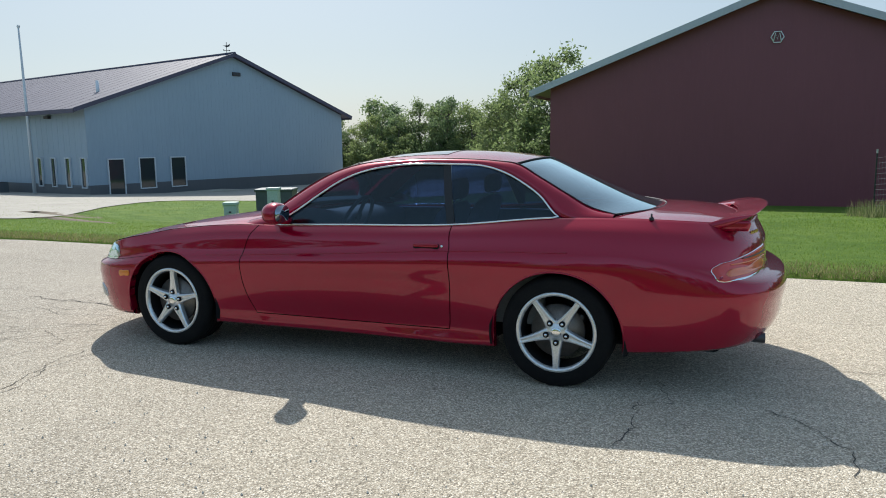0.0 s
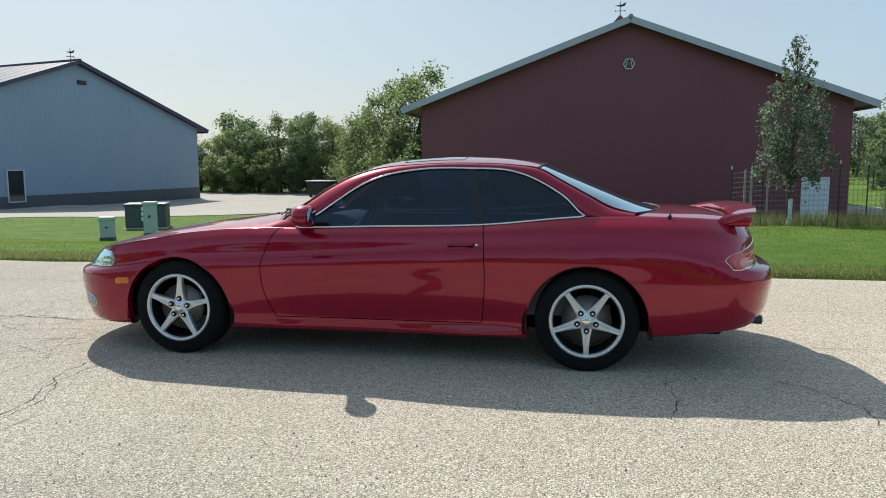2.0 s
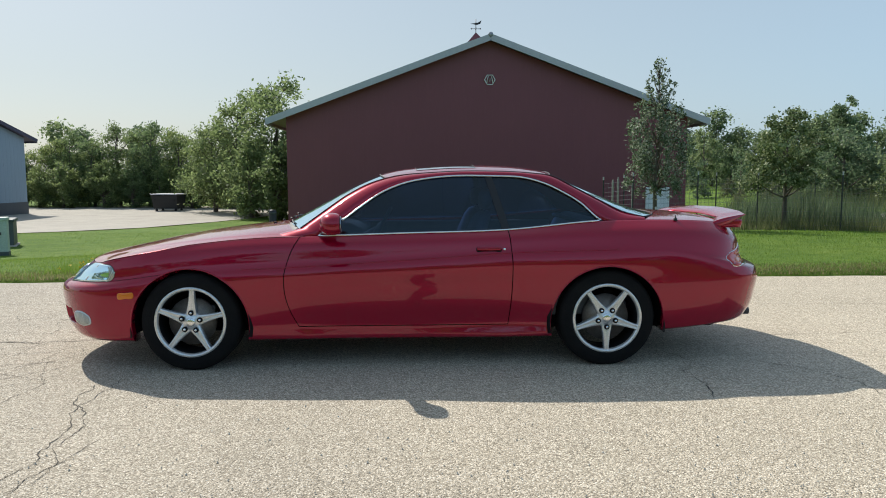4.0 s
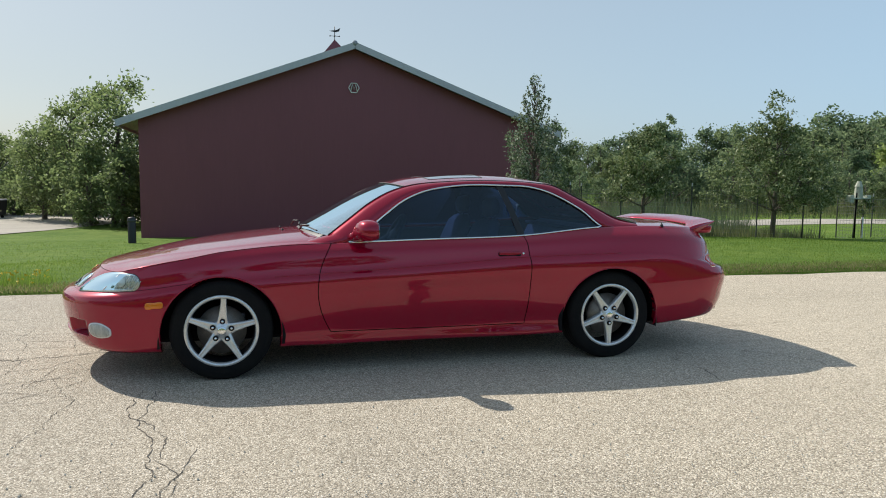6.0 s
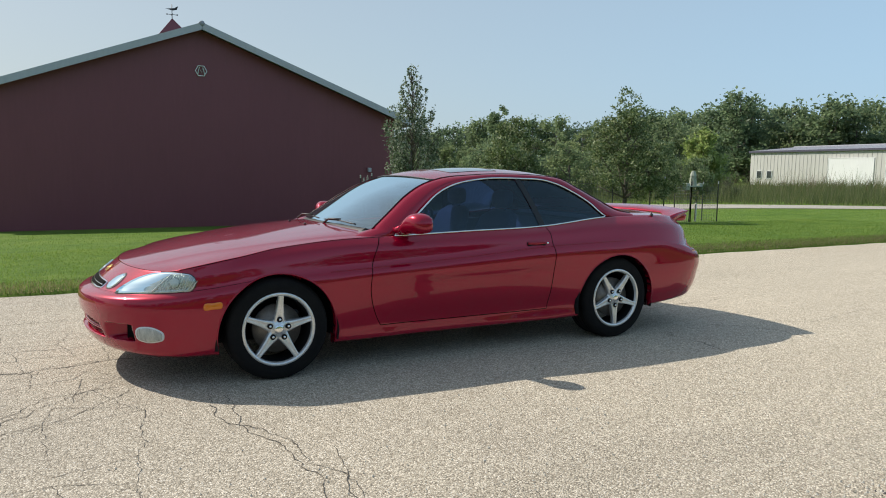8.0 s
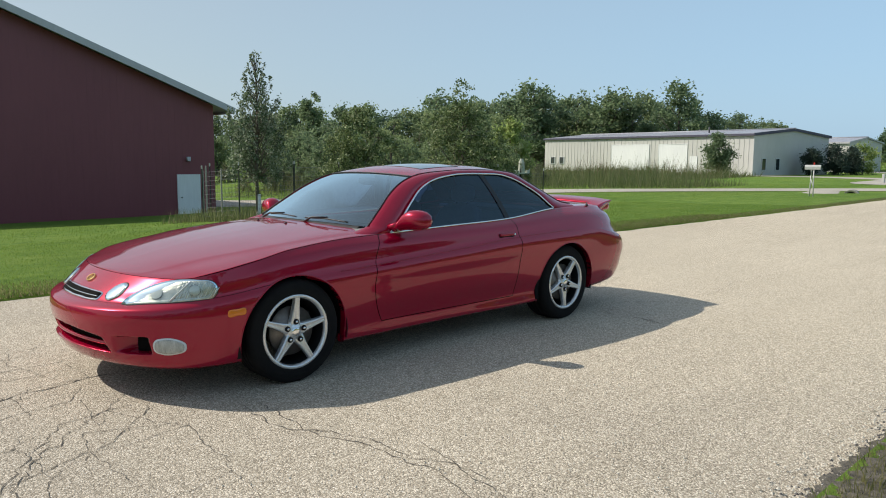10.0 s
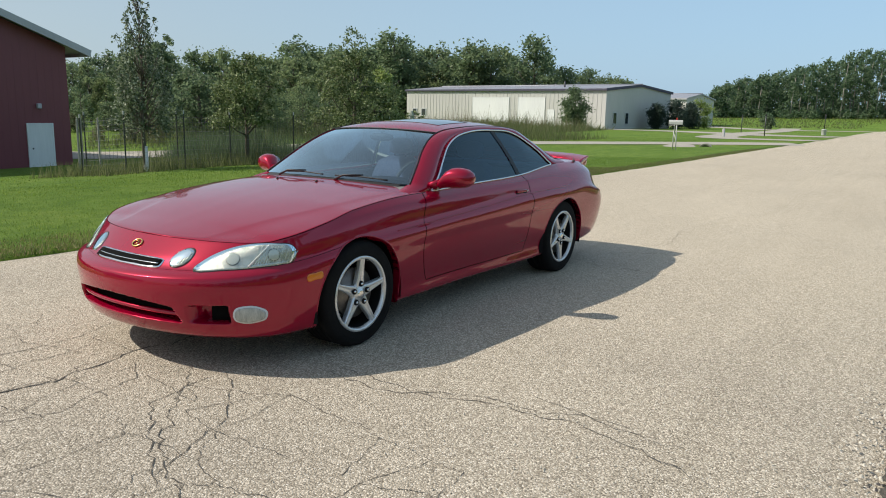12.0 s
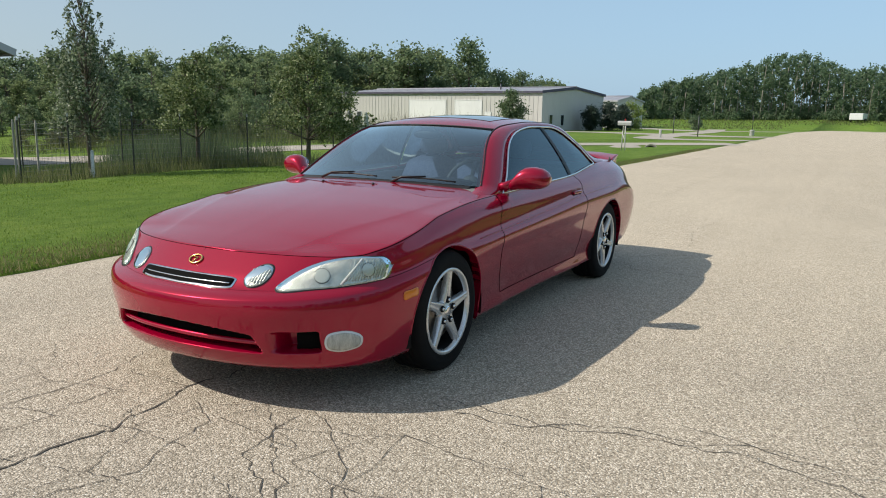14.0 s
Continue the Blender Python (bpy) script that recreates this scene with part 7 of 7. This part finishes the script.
# far wood at the end of the road: one dense stand, tall pale stems under a ragged roof of leaves
def far_wood():
    g = np.random.default_rng(31)
    q = random.Random(31)
    wood = thing("far_wood", "dense far wood with tall pale stems across the field", "woods", kind="stuff")
    cs, rs, ns, verts, faces = [], [], [], [], []
    for i in range(270):
        f = i / 269
        az = radians(15 - 46 * f)
        row = i % 3
        d = 166 + 11 * row + q.uniform(-4, 4)
        x, y = -4.5 + d * math.cos(az), -3.5 + d * math.sin(az)
        z = ground_z(x, y)
        h = float(np.interp(f, (0, .05, .10, .14, .20, .25, .30, .4, 1), (5.6, 7.8, 9.2, 10.0, 12.6, 12.4, 9.8, 10.5, 10.0))) * q.uniform(.86, 1.06) * (1 + .05 * row)
        low = q.uniform(.12, .45)
        n = q.randint(9, 14)
        for k in range(n):
            t = low + (1 - low) * (k + .5) / n
            w = (1.1 + .11 * h) * math.sqrt(max(.08, 1 - (2 * (t - low) / (1 - low) - .9) ** 2))
            a, e = q.uniform(0, 6.28), q.uniform(.1, .85)
            cs.append((x + w * e * math.cos(a), y + w * e * math.sin(a), z + t * h))
            rs.append(q.uniform(.55, 1.15))
            ns.append(44)
        for k in range(11):
            cs.append((x + q.uniform(-2, 2), y + q.uniform(-2, 2), z + q.uniform(.3, 1.4 + 1.3 * row)))
            rs.append(q.uniform(.7, 1.2))
            ns.append(26)
        r0 = q.uniform(.07, .16)
        lean = q.uniform(-.5, .5)
        v, fc = tube_data([(x, y, z - .3), (x + lean * .4, y + lean * .3, z + h * .5), (x + lean, y + lean, z + h * .9)], [r0, r0 * .7, r0 * .25], 6)
        o = len(verts)
        verts += v
        faces += [tuple(a + o for a in b) for b in fc]
    mesh_part("stems", verts, faces, M["pale_bark"], wood, "pale grey stems")
    quads_object("crowns", leaf_cloud(cs, rs, ns, .29, 33, .9), M["leaf_far"], wood)


M["pale_bark"] = mottled("pale_birch_bark", (0.26, 0.24, 0.21), (0.42, 0.39, 0.35), 3, 0.9, 0.4, 0.02, stretch=(1, 1, .3))
far_wood()
# across the road and at its other end, behind the walk
for i in range(27):
    plant((9, 10)[i % 2], -58 + i * 4.8 + r.uniform(-1, 1), -36 + r.uniform(-3, 3), r.uniform(1.0, 1.4), 500 + i)
for i in range(9):
    plant((10, 9)[i % 2], -66 + r.uniform(-2, 2), -34 + i * 4.6 + r.uniform(-1, 1), r.uniform(.9, 1.3), 540 + i)


def blades(name, count, area, height, width, mat, seed, label, category, lean=.35, keep=None, lift=0.0, clump=0.0, patch=1.0):
    """Grass or weeds: thin bent blades of two joined quads, sown over an area."""
    g = np.random.default_rng(seed)
    x = g.uniform(area[0], area[1], count)
    y = g.uniform(area[2], area[3], count)
    if keep is not None:
        ok = np.array([keep(a, b) for a, b in zip(x, y)])
        x, y = x[ok], y[ok]
    n = len(x)
    z = np.array([ground_z(a, b) for a, b in zip(x, y)]) + lift
    h = g.uniform(*height, n)
    if clump:
        h *= np.array([max(.25, 1 + clump * (noise.noise((p * .45 * patch, q * .45 * patch, 3.1)) + .6 * noise.noise((p * 1.7 * patch, q * 1.7 * patch, 8.2)))) for p, q in zip(x, y)])
    a = g.uniform(0, 2 * math.pi, n)
    w = width * g.uniform(.6, 1.2, n)
    dx, dy = np.cos(a) * w, np.sin(a) * w
    b = g.uniform(0, 2 * math.pi, n)
    k = h * lean * g.uniform(.1, 1, n)
    lx, ly = np.cos(b) * k, np.sin(b) * k
    v = np.stack((np.stack((x - dx, y - dy, z), 1), np.stack((x + dx, y + dy, z), 1),
                  np.stack((x + lx + dx * .12, y + ly + dy * .12, z + h), 1), np.stack((x + lx - dx * .12, y + ly - dy * .12, z + h), 1)), 1).reshape(-1, 3)
    ob = quads_object(name, v, mat, None)
    return tagged(ob, label, category, kind="stuff")


blades("lawn_grass", 130000, (-16, 20, 3.3, 11), (.015, .042), .007, M["blade"], 1, "short mown green grass blades", "grass")
blades("lawn_grass", 60000, (-30, 45, 9, 24), (.018, .05), .012, M["blade"], 2, "short mown green grass blades", "grass")
blades("verge_grass", 26000, (-16, 30, 3.24, 3.75), (.015, .05), .005, M["dry_blade"], 3, "dry straw-coloured grass at the road's edge", "grass", .8)
blades("verge_grass", 20000, (-16, 14, 3.26, 4.25), (.02, .06), .005, M["dry_blade"], 36, "dry straw-coloured grass at the road's edge", "grass", .8)
blades("verge_grass", 20000, (-16, 14, 3.3, 4.5), (.015, .045), .005, M["verge_blade"], 35, "short dull green verge grass", "grass", .6)
blades("verge_grass", 22000, (-8, 12, -5.2, -3.62), (.02, .055), .004, M["dry_blade"], 4, "dry straw-coloured grass at the road's edge", "grass", .8)
blades("verge_grass", 30000, (-7, 3, -5.2, -3.74), (.02, .07), .0035, M["dry_blade"], 5, "dry straw-coloured grass at the road's edge", "grass", .7)
blades("verge_grass", 24000, (-7, 3, -5.6, -3.74), (.02, .06), .004, M["verge_blade"], 15, "short dull green verge grass", "grass")

blades("verge_grass", 15000, (-2.6, 2.6, -5.0, -3.64), (.025, .085), .0035, M["dry_blade"], 14, "dry straw-coloured grass at the road's edge", "grass", .9)


def weed_keep(x, y):
    """Weeds stand on both sides of the drive, up to the fence on one side."""
    if not off_drive(x, y, 2.3):
        return False
    if x > float(np.interp(y, (8.5, 14, 20, 26.5, 34, 46), (35, 30, 24, 18, 15, 14))):
        return y > 14.5
    return y > 13.2 and 8.3 + (y - 13) * .45 < x < 13.6


blades("tall_weeds", 36000, (5.3, 40, 12.6, 36), (.3, 1.0), .011, M["reed"], 6, "tall green and tan reeds and weeds", "weeds", .55, weed_keep, clump=1.3)
blades("cattails", 24000, (6.6, 14, 13.0, 19), (.4, 1.1), .009, M["cattail"], 26, "tall blue-green cattail leaves behind the fence", "cattails", .45, clump=.8, keep= lambda x, y: weed_keep(x, y) and off_drive(x, y, 3.0))
def far_weed_keep(x, y):
    """The rough patch between the drive and the warehouse."""
    return y > 22 + (x - 40) * .14 and x < 70 + (y - 30) * .1


blades("tall_weeds", 13000, (40, 78, 22, 44), (.2, .75), .034, M["reed"], 7, "tall green and tan reeds and weeds", "weeds", 1.1, far_weed_keep, clump=1.7, patch=.55)
blades("dry_weeds", 1500, (38, 66, 23, 44), (.5, 1.25), .020, M["dock"], 37, "brown dry weed stalks among green weeds", "weeds", .5, far_weed_keep, clump=1.8, patch=.4)
blades("field_grass", 14000, (112, 165, -34, 40), (.10, .30), .06, M["field_blade"], 27, "rough pale field grass before the wood", "grass", .7, lambda x, y: x > 134 or y > 8, clump=1.0)
blades("fence_weeds", 9500, (4.7, 15, 11.9, 15.5), (.10, .42), .008, M["reed"], 8, "rough weeds along the fence foot", "weeds", .5)


# ---- wire fence ----
M["post_dark"] = mottled("dark_green_steel_post", (0.035, 0.04, 0.032), (0.055, 0.06, 0.05), 10, 0.6, 0.1, 0.003)
M["wire"] = material("grey_wire", (0.16, 0.17, 0.17), 0.5, 0.5)
M["grey_wood"] = mottled("weathered_grey_wood", (0.30, 0.29, 0.26), (0.44, 0.42, 0.38), 7, 0.85, 0.4, 0.004, stretch=(1, 1, .2))
fence = thing("wire_fence", "wire mesh fence on dark steel posts round the trees", "fence")


def fence_run(pts, height):
    for x, y in pts:
        z = ground_z(x, y)
        bm = box_bm(x - .016, x + .016, y - .004, y + .004, z - .2, z + height + .08)
        box_bm(x - .004, x + .004, y, y + .03, z - .2, z + height + .08, 0, bm)
        p = part("post", bm, M["post_dark"], fence)
        box("post_tip", x - .018, x + .018, y - .006, y + .006, z + height - .0, z + height + .085, M["worn_metal"], p, "pale post tip")
    verts, faces = [], []

    def wire(a, b, w):
        a, b = Vector(a), Vector(b)
        d = (b - a).normalized()
        u = d.orthogonal().normalized() * w
        q = d.cross(u)
        o = len(verts)
        verts.extend([a + u, a - u * .5 + q * .87, a - u * .5 - q * .87, b + u, b - u * .5 + q * .87, b - u * .5 - q * .87])
        for k in range(3):
            faces.append((o + k, o + (k + 1) % 3, o + 3 + (k + 1) % 3, o + 3 + k))
    for (x0, y0), (x1, y1) in zip(pts[:-1], pts[1:]):
        n = max(2, int(math.hypot(x1 - x0, y1 - y0) / .10))
        z0, z1 = ground_z(x0, y0), ground_z(x1, y1)
        for k in range(n + 1):
            f = k / n
            x, y, z = x0 + (x1 - x0) * f, y0 + (y1 - y0) * f, z0 + (z1 - z0) * f
            wire((x, y, z), (x, y, z + height - .1), .0022)
        for k in range(12):
            h = .02 + (height - .12) * k / 11
            wire((x0, y0, z0 + h), (x1, y1, z1 + h), .0025)
    mesh_part("wire_mesh", verts, faces, M["wire"], fence, "grey wire mesh", smooth=False)


fence_run([(5.05, 13.5), (5.5, 12.4), (7.1, 12.35), (8.73, 12.6), (10.6, 12.1), (12.4, 11.7), (14.6, 11.8)], 1.38)
fence_run([(6.04, 15.05), (8.5, 14.6), (11.2, 14.4)], 1.55)
fence_run([(15.9, 11.9), (16.9, 11.7), (17.2, 12.6), (16.1, 12.8), (15.9, 11.9)], 1.25)
for x, y, h in ((5.60, 14.6, 1.42), (5.80, 14.8, 1.5), (6.15, 14.6, 1.40)):
    z = ground_z(x, y)
    w = thing("wooden_stake", "weathered grey wooden stake", "stake", (x, y, z), "stakes by the pear tree", turn=x * 40)
    box("stake", -.03, .03, -.022, .022, -.2, h, M["grey_wood"], w, "", .012)
    box("stake_tip", -.022, .022, -.016, .016, h, h + .05, M["grey_wood"], w, "", .01)

# ---- feeders on posts ----
M["pale_wood"] = mottled("weathered_pale_green_wood", (0.32, 0.36, 0.28), (0.48, 0.50, 0.43), 9, 0.8, 0.3, 0.004)
fz = ground_z(16.1, 12.05)
feeder = thing("bird_feeder", "weathered pale wooden bird feeder on two dark leaning stakes", "bird feeder", (16.1, 12.05, fz), turn=12)
tube("stake", [(-.14, 0, -.2), (-.10, 0, 1.2)], .014, M["post_dark"], feeder, "dark leaning stake", 8)
tube("stake", [(-.14, .03, -.2), (.02, .02, 1.25)], .014, M["post_dark"], feeder, "dark leaning stake", 8)
box("tray", -.42, .42, -.12, .12, 1.16, 1.20, M["pale_wood"], feeder, "", .01)
for x in (-.38, .38):
    box("side_cup", x - .09, x + .09, -.09, .09, 1.06, 1.28, M["pale_wood"], feeder, "", .02)
bm = bmesh.new()
bmesh.ops.create_cone(bm, cap_ends=True, segments=8, radius1=.13, radius2=.10, depth=.32, matrix=Matrix.Translation((0, 0, 1.36)))
part("house", bm, M["pale_wood"], feeder)
bm = bmesh.new()
bmesh.ops.create_cone(bm, cap_ends=True, segments=8, radius1=.115, radius2=.05, depth=.16, matrix=Matrix.Translation((0, 0, 1.60)))
part("house_roof", bm, M["pale_wood"], feeder)
hx, hy = 13.95, 11.75
nest = thing("nest_box", "small dark wooden nest box on a post", "nest box", (hx, hy, ground_z(hx, hy)))
tube("post", [(0, 0, -.2), (0, 0, 1.35)], .02, M["post_dark"], nest, "", 8)
box("house", -.11, .11, -.09, .09, 1.30, 1.58, M["bark"], nest, "", .008)
box("house_roof", -.15, .15, -.13, .13, 1.58, 1.62, M["bark"], nest, "", .006)

# yellow flowers at the road's edge
fl = random.Random(91)
M["petal"] = material("yellow_petals", (0.75, 0.55, 0.03), 0.6)
flower_c = [(fl.uniform(-4.6, -3.6), fl.uniform(4.0, 4.9), 0) for k in range(46)]
flower_v = leaf_cloud([(x, y, ground_z(x, y) + fl.uniform(.05, .17)) for x, y, _ in flower_c], [.018] * 46, [7] * 46, .016, 92)
tagged(quads_object("wildflowers", flower_v, M["petal"], None), "small yellow wildflowers in the verge grass", "flowers", kind="stuff")
blades("flower_stems", 900, (-4.7, -3.5, 3.9, 5.0), (.06, .18), .004, M["blade"], 93, "green stems of the yellow wildflowers", "flowers", .5)
